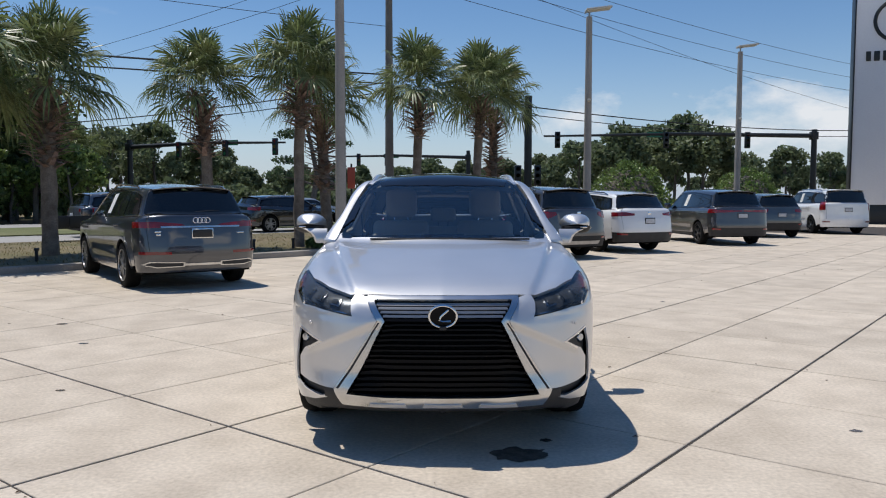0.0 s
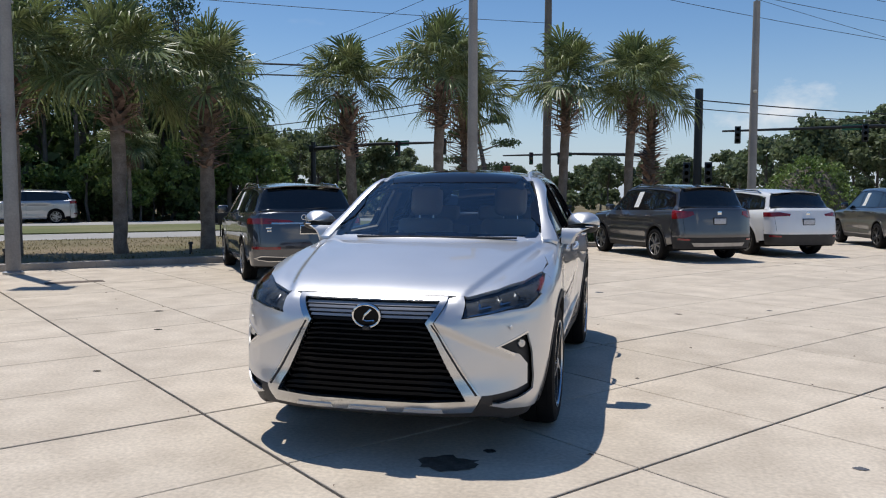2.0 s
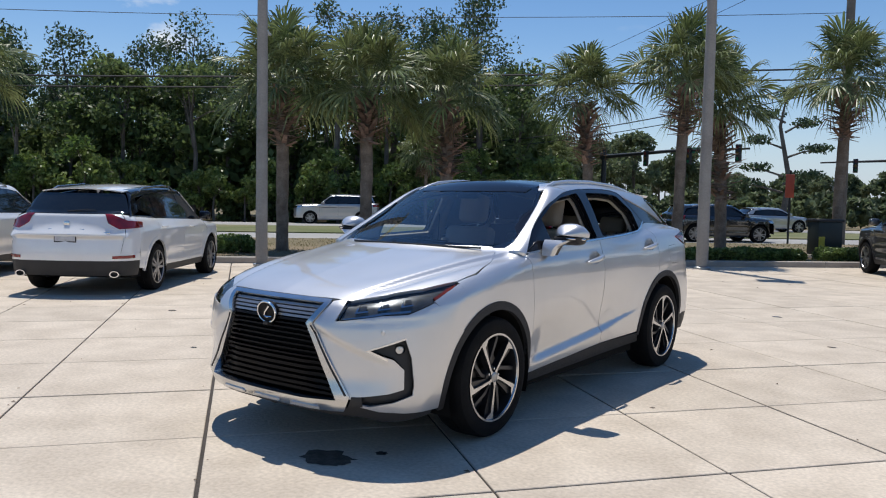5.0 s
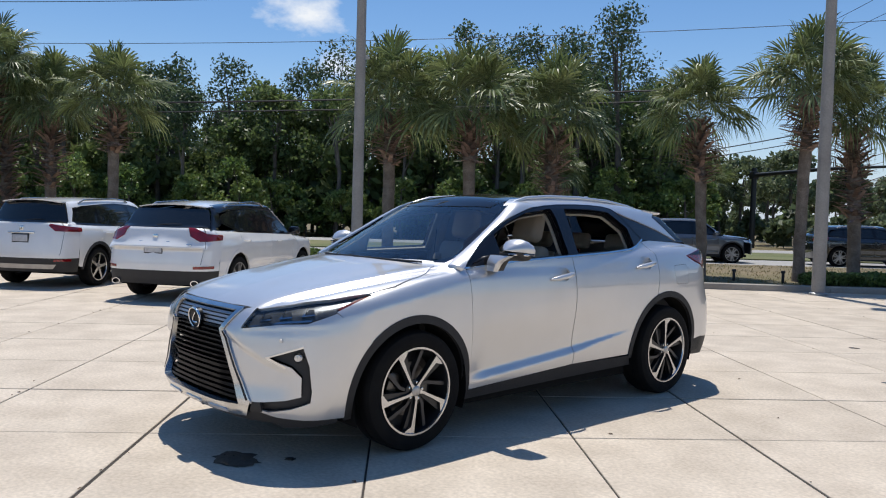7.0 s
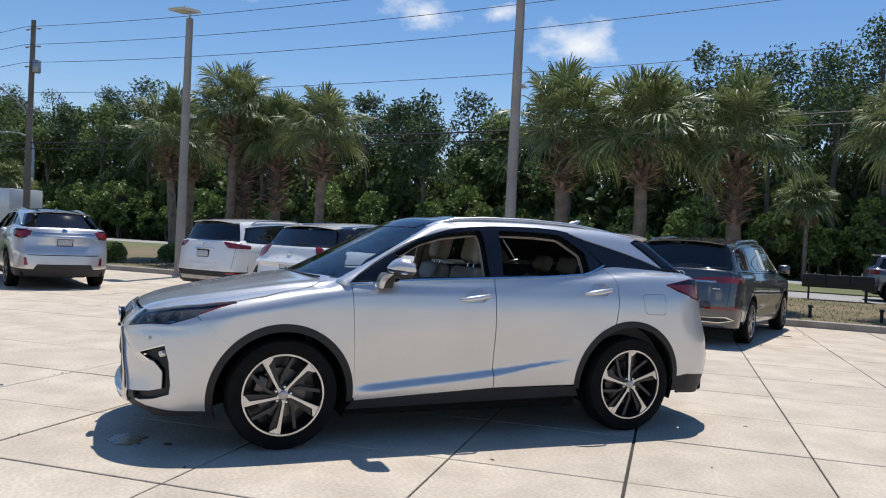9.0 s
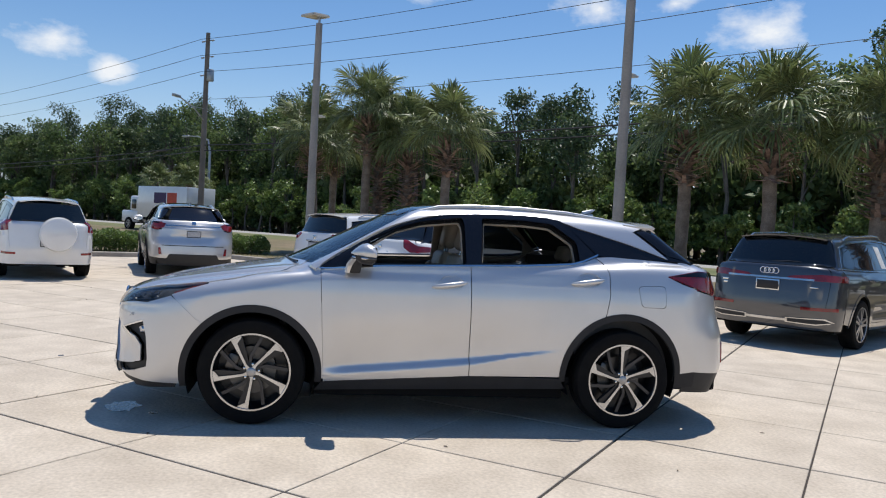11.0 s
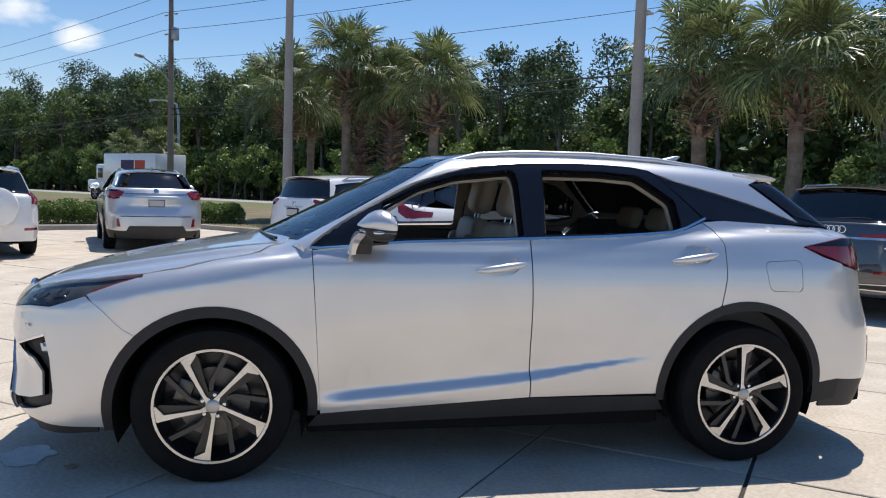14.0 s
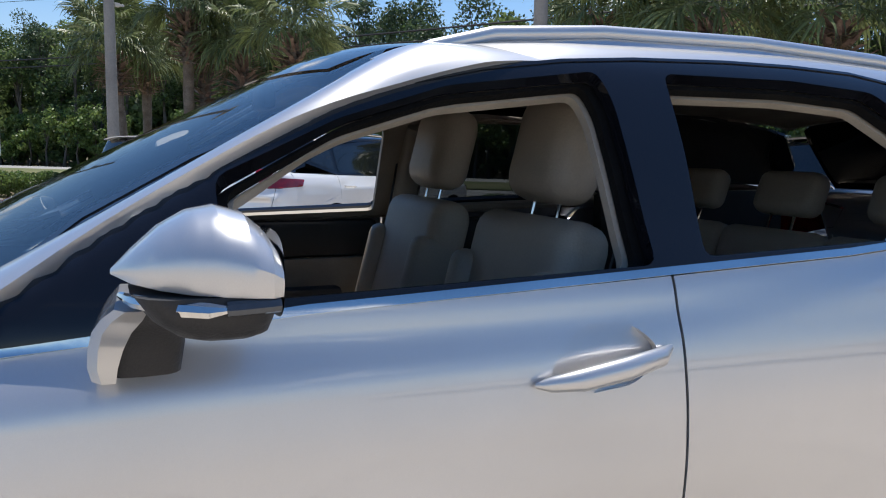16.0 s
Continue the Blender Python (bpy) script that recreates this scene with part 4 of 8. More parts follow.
for s in (1, -1):
    bm = bmesh.new()
    path = [(s * 0.595, -0.27, 1.565), (s * 0.580, -0.18, 1.600), (s * 0.568, -0.05, 1.633), (s * 0.56, 0.2, 1.653), (s * 0.555, 0.6, 1.658), (s * 0.55, 1.0, 1.642), (s * 0.545, 1.3, 1.607), (s * 0.545, 1.46, 1.582)]
    rod(bm, path, [0.010, 0.014, 0.016, 0.016, 0.016, 0.016, 0.014, 0.008], 10)
    part("roof_rail", bm, SILVER, hero, "silver roof rail")
    bm = bmesh.new()
    rod(bm, [(x, y, z - 0.034) for x, y, z in path], [0.008, 0.017, 0.022, 0.024, 0.024, 0.022, 0.016, 0.008], 10)
    part("rail_base", bm, SILVER, hero)
both("quarter_glass", "rail", [rail_(*p) for p in [(0.66, 0.93, 1.57), (0.785, 1.185, 1.32), (0.77, 1.5, 1.312), (0.735, 1.76, 1.30), (0.70, 2.02, 1.285), (0.715, 1.85, 1.325), (0.71, 1.48, 1.42), (0.685, 1.08, 1.53)]],
     BLACK_GLOSS, hero, "black tinted rear quarter glass", out=-0.005, step=0.035)
bm = bmesh.new()
box(bm, (-0.018, 1.30, 1.63), (0.018, 1.42, 1.66), 0.006)
rod(bm, [(0, 1.33, 1.655), (0, 1.40, 1.685), (0, 1.435, 1.70)], [0.03, 0.018, 0.004], 8)
part("antenna_fin", bm, SILVER, hero)

both("d_pillar_trim", "rail", [(0.95, 0.70), (0.99, 0.62), (1.2, 0.385), (1.92, 0.41), (1.75, 0.74), (1.4, 0.78)], DARK_TRIM, hero, out=-0.045, thick=0.01, step=0.06)

# hood, windscreen
hood_edge = [(0.48, -2.285), (0.53, -2.265), (0.67, -2.145), (0.79, -1.955), (0.865, -1.72), (0.872, -1.54), (0.82, -1.31), (0.72, -1.09), (0.66, -1.045), (0.45, -1.13), (0.2, -1.205)]
panel("hood", "top", [(0, -2.315), (0.25, -2.308)] + hood_edge + [(0, -1.225)] + [(-x, y) for x, y in hood_edge[::-1]] + [(-0.25, -2.308)], SILVER, hero, out=0.004, thick=0.02, step=0.019)
W = lambda x, z, y=None: wrap(x, float(nose(np.array(abs(x)), np.array(z))) if y is None else y, z)
glass_edge = [(0.738, 1.165), (0.752, 1.19), (0.722, 1.31), (0.677, 1.44), (0.60, 1.565), (0.53, 1.60), (0.3, 1.607)]


def screen_view(pts):
    return [(0.9 * math.atan2(x, -(float(screen(np.array(x), np.array(z))) - 1.2)), z) for x, z in pts]


def slide_screen(start, way):
    """The windscreen lies on its own curved sheet."""
    a, z = start[:, 0], start[:, 2]
    y = screen(a, z)
    p = np.stack([a, y, z], 1)
    e = 0.01
    n = np.stack([(screen(a + e, z) - screen(a - e, z)) / (2 * e), -np.ones_like(a), (screen(a, z + e) - screen(a, z - e)) / (2 * e)], 1)
    return p, n / np.linalg.norm(n, axis=1, keepdims=True)


def sheet(name, poly, material, out, thick=0.006, step=0.05, holes=(), label=""):
    v, f, rings = tessellate(np.asarray(poly, float), [np.asarray(h, float) for h in holes], step)
    start = np.stack([v[:, 0], v[:, 0] * 0, v[:, 1]], 1)
    p, n = slide_screen(start, None)
    p = p + n * out
    tri = p[f]
    f = f if (np.cross(tri[:, 1] - tri[:, 0], tri[:, 2] - tri[:, 0]) * n[f].mean(1)).sum() > 0 else f[:, ::-1]
    return put(name, mesh_of(name, p, f, material), hero, label)


full_edge = [(x, z) for x, z in glass_edge] + [(-x, z) for x, z in glass_edge[::-1]]
lower = [(-0.4, 1.160), (0, 1.158), (0.4, 1.160)]
screen_ob = sheet("windscreen", full_edge + lower, SCREEN_GLASS, 0.0, label="bluish laminated windscreen glass")
inner_edge = [(x * 0.965, 1.178 + (z - 1.165) * 0.945) for x, z in glass_edge]
sheet("windscreen_border", full_edge + lower, BLACK_GLOSS, -0.006, holes=[inner_edge + [(-x, z) for x, z in inner_edge[::-1]]], label="black ceramic windscreen border")
panel("cowl", "top", [(-0.72, -1.08), (-0.45, -1.16), (0, -1.25), (0.45, -1.16), (0.72, -1.08), (0.70, -0.98), (0.45, -1.08), (0, -1.16), (-0.45, -1.08), (-0.70, -0.98)], BLACK_MATT, hero, out=-0.012)
for x0, x1 in ((0.62, 0.02), (0.05, -0.52)):
    bm = bmesh.new()
    pts = []
    for i in range(9):
        x = x0 + (x1 - x0) * i / 8
        pts.append((x, -1.215 + 0.26 * x * x, 1.172 - 0.01 * abs(x)))
    rod(bm, pts, 0.008, 6)
    part("wiper", bm, BLACK_MATT, hero)

# nose
W3 = lambda *p: wrap(*p)
half_bumper = [W3(0.425, -2.31, 0.893), W3(0.50, -2.27, 0.912), W3(0.515, -2.31, 0.875), W3(0.505, -2.37, 0.795), W3(0.73, -2.24, 0.832), W3(0.83, -2.13, 0.838), W3(0.885, -1.965, 0.895), W3(0.92, -1.89, 0.84), W3(0.945, -1.80, 0.75)]
half_bumper += [W3(0.945 - 0.14 * max(0, 0.55 - z), y, z) for y, z in arc(FY, FZ, FR, 134, 190, 12)]
half_bumper += [W3(0.83, -2.14, 0.285), W3(0.74, -2.26, 0.30), W3(0.63, -2.34, 0.335), W3(0.61, -2.37, 0.378), W3(0.37, -2.41, 0.775)]
vent = [W3(0.690, -2.31, 0.643), W3(0.838, -2.16, 0.708), W3(0.860, -2.13, 0.60), W3(0.868, -2.115, 0.45), W3(0.862, -2.12, 0.388), W3(0.80, -2.21, 0.352), W3(0.70, -2.295, 0.330), W3(0.650, -2.33, 0.342),
        W3(0.642, -2.345, 0.382), W3(0.690, -2.315, 0.388), W3(0.785, -2.235, 0.402), W3(0.836, -2.165, 0.425), W3(0.836, -2.165, 0.535), W3(0.800, -2.212, 0.592)]
both("front_bumper", "wrap", half_bumper, SILVER, hero, holes=[vent], step=0.018, out=0.004, thick=0.012)
both("bumper_vent", "wrap", shrink(vent, 1.05), BLACK_MATT, hero, "black corner air vent", out=-0.028, step=0.03)
both("vent_wing", "wrap", [W3(0.598, -2.36, 0.326), W3(0.668, -2.315, 0.330), W3(0.668, -2.33, 0.384), W3(0.622, -2.36, 0.383)], BLACK_MATT, hero, out=0.007, thick=0.02, step=0.03)
both("fog_trim", "wrap", [W3(0.682, -2.315, 0.643), W3(0.838, -2.16, 0.714), W3(0.842, -2.155, 0.704), W3(0.706, -2.30, 0.644), W3(0.783, -2.235, 0.598), W3(0.776, -2.24, 0.588)], CHROME, hero, "thin chrome fog-lamp trim", out=0.006, thick=0.01, step=0.03)
for s in (1, -1):
    bm = bmesh.new()
    spin(bm, [(0.001, 0.02), (0.02, 0.018), (0.032, 0.005), (0.034, -0.03)], 16, pose(s * 0.80, -2.165, 0.645, 0, 0, -90 + s * 38))
    part("fog_lamp", bm, LAMP_BRIGHT, hero, "small round fog lamp")
    bm = bmesh.new()
    spin(bm, [(0.001, 0.004), (0.009, 0.004), (0.011, 0.0)], 12, pose(s * 0.765, -2.262, 0.745, 0, 0, -90 + s * 30))
    part("parking_sensor", bm, SILVER, hero)
both("lower_lip", "wrap", [(0, 0.305), W3(0.57, -2.37, 0.305), W3(0.70, -2.29, 0.335), W3(0.84, -2.13, 0.30), W3(0.89, -1.93, 0.31), W3(0.86, -1.93, 0.235), W3(0.7, -2.25, 0.22), (0, 0.215)], BLACK_MATT, hero, "black lower bumper lip", out=-0.012, thick=0.05)
ring_out = [W(0.432, 0.897), W(0.366, 0.775), W(0.612, 0.382), W(0.565, 0.298), W(0.3, 0.288)]
ring_in = [W(0.392, 0.879), W(0.322, 0.772), W(0.538, 0.362), W(0.3, 0.352)]
mir = lambda pts: [(-a, b) for a, b in pts[::-1]]
GRILLE_BLACK = surface("grille_black", (0.005, 0.005, 0.006), None, 6, 0.4, 0, 0, 200, 0.1, spec=0.12)
SLAT_SILVER = surface("silver_slat", (0.34, 0.345, 0.355), None, 6, 0.3, 0.7, 0, 200, 0.05)
SATIN = surface("satin_chrome", (0.66, 0.665, 0.67), None, 6, 0.2, 1.0, 0, 200, 0.05)
grille = panel("grille_frame", "wrap", ring_out + mir(ring_out), SATIN, hero, "spindle-shaped satin chrome grille frame", out=0.014, thick=0.05, step=0.025, holes=[ring_in + mir(ring_in)])
both("frame_groove", "wrap", [W(0.352, 0.765), W(0.585, 0.385), W(0.595, 0.388), W(0.362, 0.767)], CLADDING, grille, out=0.017, thick=0.006, step=0.03)
for x0, x1 in ((-0.42, -0.20), (-0.115, 0.115), (0.20, 0.42)):
    panel("bumper_insert", "wrap", [W(x0, 0.298), W(x1, 0.298), W(x1 - 0.012, 0.318), W(x0 + 0.012, 0.318)], SILVER, grille, out=0.02, thick=0.008, step=0.03)
panel("grille_back", "wrap", [W(0.43, 0.895), W(0.34, 0.775), W(0.60, 0.36), W(0.56, 0.30)] + mir([W(0.43, 0.895), W(0.34, 0.775), W(0.60, 0.36), W(0.56, 0.30)]), WELL, hero, out=-0.085, step=0.06)


def grille_half(z):
    return float(np.interp(z, [0.345, 0.362, 0.772, 0.879], [0.535, 0.538, 0.322, 0.392]))


for i, z in enumerate((0.866, 0.845, 0.824, 0.802, 0.781)):
    w_ = grille_half(z) - 0.004
    bar_ = [W(-w_, z - 0.006), W(w_, z - 0.006), W(w_ - 0.003, z + 0.0075), W(-w_ + 0.003, z + 0.0075)]
    panel("grille_slat", "wrap", bar_, SLAT_SILVER if i < 4 else GRILLE_BLACK, grille, "satin chrome upper grille slat" if i < 4 else "", out=-0.006, thick=0.035, step=0.03)
for i, z in enumerate((0.755, 0.728, 0.700, 0.671, 0.641, 0.611, 0.581, 0.548, 0.515, 0.482, 0.449, 0.416, 0.386)):
    w_ = grille_half(z) - 0.002
    kink = w_ - 0.075
    t_ = 0.0045 if i < 7 else 0.009
    bar_ = [W(-w_, z - 0.014), W(-kink, z - t_), W(kink, z - t_), W(w_, z - 0.014), W(w_, z - 0.002), W(kink, z + t_), W(-kink, z + t_), W(-w_, z - 0.002)]
    panel("grille_slat", "wrap", bar_, GRILLE_BLACK, grille, "black lower grille slat", out=-0.014 if i < 7 else -0.03, thick=0.045, step=0.03)
emblem = put("emblem", None, hero, m=pose(0, -2.432, 0.806, 8, 0, 0))
bm = bmesh.new()
rings_ = []
for a in range(36):
    t = 2 * math.pi * a / 36
    rings_.append([bm.verts.new(((0.077 + 0.007 * math.cos(b)) * math.cos(t), -0.004 - 0.008 * math.sin(b), (0.062 + 0.007 * math.cos(b)) * math.sin(t))) for b in (2 * math.pi * k / 8 for k in range(8))])
for a in range(36):
    for k in range(8):
        bm.faces.new((rings_[a][k], rings_[a][(k + 1) % 8], rings_[(a + 1) % 36][(k + 1) % 8], rings_[(a + 1) % 36][k]))
part("emblem_ring", bm, CHROME, emblem, "oval chrome badge ring")
bm = bmesh.new()
spin(bm, [(0.001, 0.004), (0.074, 0.002), (0.074, -0.03)], 32, pose(0, 0, 0, 0, 0, -90))
for v in bm.verts:
    v.co.z *= 0.82
part("emblem_plate", bm, GRILLE_BLACK, emblem)
bm = bmesh.new()
rod(bm, [(0.03, -0.008, 0.038), (-0.012, -0.008, 0.0), (-0.02, -0.008, -0.022), (0.0, -0.008, -0.03), (0.045, -0.008, -0.026)], 0.006, 6)
part("badge_mark", bm, CHROME, emblem)
bm = bmesh.new()
box(bm, (-0.02, -2.45, 0.728), (0.02, -2.40, 0.75), 0.006)
part("front_camera", bm, BLACK_MATT, hero)

# lamps
head_ = [W3(0.51, -2.37, 0.80), W3(0.73, -2.24, 0.838), W3(0.83, -2.13, 0.845), W3(0.885, -1.955, 0.905), W3(0.868, -1.70, 1.012), W3(0.80, -1.93, 0.986), W3(0.70, -2.11, 0.956), W3(0.53, -2.27, 0.924)]
for mirror in (False, True):
    hl = panel("headlamp", "wrap", head_, LAMP_DARK, hero, "slim headlamp behind a clear lens", out=-0.022, thick=0.01, step=0.03, mirror=mirror)
    panel("lens", "wrap", head_, CLEAR, hl, out=0.0, thick=0.012, step=0.03, mirror=mirror).visible_shadow = False
    panel("running_light", "wrap", [W3(0.53, -2.36, 0.806), W3(0.74, -2.23, 0.846), W3(0.84, -2.11, 0.857), W3(0.84, -2.11, 0.866), W3(0.735, -2.235, 0.856), W3(0.56, -2.345, 0.822)], LAMP_BRIGHT, hl, out=-0.014, thick=0.02, step=0.03, mirror=mirror)
    panel("side_reflector", "wrap", [W3(0.884, -1.945, 0.915), W3(0.87, -1.735, 0.992), W3(0.85, -1.82, 0.972), W3(0.872, -1.955, 0.925)], AMBER, hl, out=-0.008, thick=0.02, step=0.03, mirror=mirror)
    for x, y, z in ((0.60, -2.25, 0.868), (0.685, -2.165, 0.886), (0.765, -2.07, 0.903)):
        a0, z0 = wrap(x, y, z)
        hook = [(a0 - 0.040, z0 - 0.022), (a0 + 0.026, z0 - 0.012), (a0 + 0.026, z0 - 0.004), (a0 - 0.026, z0 - 0.012), (a0 - 0.016, z0 + 0.026), (a0 - 0.025, z0 + 0.024)]
        panel("projector", "wrap", hook, LAMP_BRIGHT, hl, out=-0.010, thick=0.03, step=0.03, mirror=mirror)
        panel("projector_eye", "wrap", rounded([(a0 - 0.018, z0 - 0.006), (a0 + 0.022, z0), (a0 + 0.022, z0 + 0.022), (a0 - 0.010, z0 + 0.020)], 0.008, 3), LAMP_EYE, hl, out=-0.012, thick=0.02, step=0.03, mirror=mirror)
    brow = [W3(0.535, -2.28, 0.908), W3(0.70, -2.115, 0.944), W3(0.80, -1.935, 0.975), W3(0.80, -1.93, 0.984), W3(0.70, -2.11, 0.954), W3(0.532, -2.272, 0.922)]
    panel("lamp_brow", "wrap", brow, BLACK_GLOSS, hl, out=0.002, thick=0.02, step=0.03, mirror=mirror)

# stern
S3 = lambda *p: stern_wrap(*p)
tail_ = [S3(0.90, 1.745, 1.188), S3(0.84, 2.0, 1.235), S3(0.74, 2.20, 1.225), S3(0.62, 2.28, 1.19), S3(0.66, 2.27, 1.10), S3(0.80, 2.17, 1.05), S3(0.88, 2.02, 1.085)]
for mirror in (False, True):
    lamp_ = panel("tail_lamp", "stern", tail_, RED_LENS, hero, "red wraparound tail lamp", out=0.006, thick=0.03, step=0.03, mirror=mirror)
    panel("smoked_band", "stern", [S3(0.895, 1.765, 1.188), S3(0.84, 2.0, 1.230), S3(0.74, 2.20, 1.220), S3(0.75, 2.19, 1.192), S3(0.85, 1.99, 1.192)], BLACK_GLOSS, lamp_, out=0.009, thick=0.006, step=0.03, mirror=mirror)
hatch = panel("tailgate", "stern", [(-0.62, 0.72), (0.62, 0.72), (0.66, 1.06), (0.72, 1.27), (-0.72, 1.27), (-0.66, 1.06)], SILVER, hero, step=0.05)
both("rear_corner", "stern", [S3(0.92, 1.96, 0.45), S3(0.92, 1.96, 1.09), S3(0.80, 2.17, 1.04), (0.64, 1.06), (0.60, 0.72), (0, 0.72), (0, 0.42), S3(0.7, 2.33, 0.42)], SILVER, hero, step=0.04, out=-0.001)
both("rear_shoulder", "stern", [S3(0.89, 1.93, 1.285), S3(0.84, 1.99, 1.235), S3(0.74, 2.2, 1.225), (0.72, 1.27)], SILVER, hero, step=0.03, out=-0.002)
both("rear_valance", "stern", [S3(0.90, 1.9, 0.45), S3(0.7, 2.33, 0.42), (0, 0.42), (0, 0.25), S3(0.85, 1.9, 0.28)], BLACK_MATT, hero, step=0.05, out=-0.004)
panel("rear_glass", "stern", [(-0.64, 1.285), (0.64, 1.285), (0.73, 1.40), (0.85, 1.52), (0.80, 1.56), (-0.80, 1.56), (-0.85, 1.52), (-0.73, 1.40)], BLACK_GLOSS, hero, "dark tinted rear window", step=0.045, out=0.002)
both("rear_glass_side", "rail", [rail_(*p) for p in [(0.715, 1.80, 1.345), (0.70, 2.03, 1.29), (0.62, 1.95, 1.40), (0.55, 1.80, 1.54), (0.64, 1.55, 1.525)]], BLACK_GLOSS, hero, step=0.035, out=-0.007)

panel("tail_strip", "stern", [(-0.60, 1.135), (0.60, 1.135), (0.60, 1.165), (-0.60, 1.165)], SATIN, hero, "bright strip between the tail lamps", out=0.010, step=0.05)
panel("tail_badge", "stern", rounded([(-0.05, 1.18), (0.05, 1.18), (0.05, 1.255), (-0.05, 1.255)], 0.02, 3), CHROME, hero, out=0.012, step=0.04)
panel("plate_recess", "stern", rounded([(-0.30, 0.86), (0.30, 0.86), (0.26, 1.10), (-0.26, 1.10)], 0.05, 3), SILVER, hero, out=-0.004, step=0.05)
rear_plate = panel("rear_plate", "stern", [(-0.155, 0.895), (0.155, 0.895), (0.155, 1.045), (-0.155, 1.045)], BLACK_MATT, hero, "number plate", out=0.006, step=0.05)
panel("plate_sheet", "stern", [(-0.14, 0.91), (0.14, 0.91), (0.14, 1.03), (-0.14, 1.03)], surface("plain_plate", (0.5, 0.51, 0.53), None, 20, 0.5), rear_plate, out=0.010, thick=0.004, step=0.05)
both("rear_reflector", "stern", [(0.60, 0.50), (0.66, 0.50), (0.67, 0.66), (0.63, 0.66)], RED_LENS, hero, "slim red rear reflector", out=0.006, step=0.04)
both("bumper_line", "stern", [(0, 0.70), (0.60, 0.70), (0.62, 0.715), (0, 0.715)], WELL, hero, out=0.002, thick=0.004, step=0.04)
panel("rear_diffuser", "stern", [(-0.52, 0.42), (0.52, 0.42), (0.46, 0.52), (-0.46, 0.52)], BLACK_MATT, hero, "black rear diffuser", out=0.004, step=0.05)

# handles
for s in (1, -1):
    for d, y0, z0 in ((doors, -0.125, 1.045), (rear_doors, 0.945, 1.110)):
        owner = d[0] if s > 0 else d[1]
        handle = put("door_handle", None, owner)
        cup = SHOULDER_CUPS[0 if d is doors else 1]
        dish = panel("handle_cup", "side", cup, SILVER, handle, out=0.0, thick=0.002, step=0.010, mirror=s < 0,
                     shape=lambda p, n, cy=y0 + 0.135, cz=z0 + 0.021: p - n * (0.050 * np.clip(1.06 - ((p[:, 1] - cy) / 0.115) ** 2 - ((p[:, 2] - cz) / 0.054) ** 2, 0, 1) ** 0.85)[:, None])
        dish.data.normals_split_custom_set([(0, 0, 0)] * len(dish.data.loops))
        bm = bmesh.new()
        base_x = 0.922
        path = [(s * (base_x - 0.004), y0, z0), (s * (base_x + 0.012), y0 + 0.02, z0 + 0.003), (s * (base_x + 0.030), y0 + 0.07, z0 + 0.010), (s * (base_x + 0.034), y0 + 0.15, z0 + 0.022), (s * (base_x + 0.025), y0 + 0.22, z0 + 0.034), (s * (base_x - 0.012), y0 + 0.262, z0 + 0.040)]
        rod(bm, path, [0.005, 0.013, 0.019, 0.020, 0.017, 0.006], 12)
        for v in bm.verts:
            v.co.x = s * (0.93 + (abs(v.co.x) - 0.93) * 0.8)
            v.co.z -= 0.009
        part("grip", bm, SILVER, handle)

# mirrors
def loft(bm, rings):
    """Skins closed rings of points one to the next and caps both ends."""
    made = [[bm.verts.new(p) for p in r] for r in rings]
    n = len(made[0])
    for p, q in zip(made, made[1:]):
        for k in range(n):
            bm.faces.new((p[k], p[(k + 1) % n], q[(k + 1) % n], q[k]))
    bm.faces.new(made[0][::-1]), bm.faces.new(made[-1])
    bmesh.ops.recalc_face_normals(bm, faces=bm.faces)


def oval(cx, cy, hx, hy, z, n=20, k=0.55):
    return [(cx + hx * math.copysign(abs(math.cos(t)) ** k, math.cos(t)), cy + hy * math.copysign(abs(math.sin(t)) ** k, math.sin(t)), z) for t in (2 * math.pi * i / n for i in range(n))]


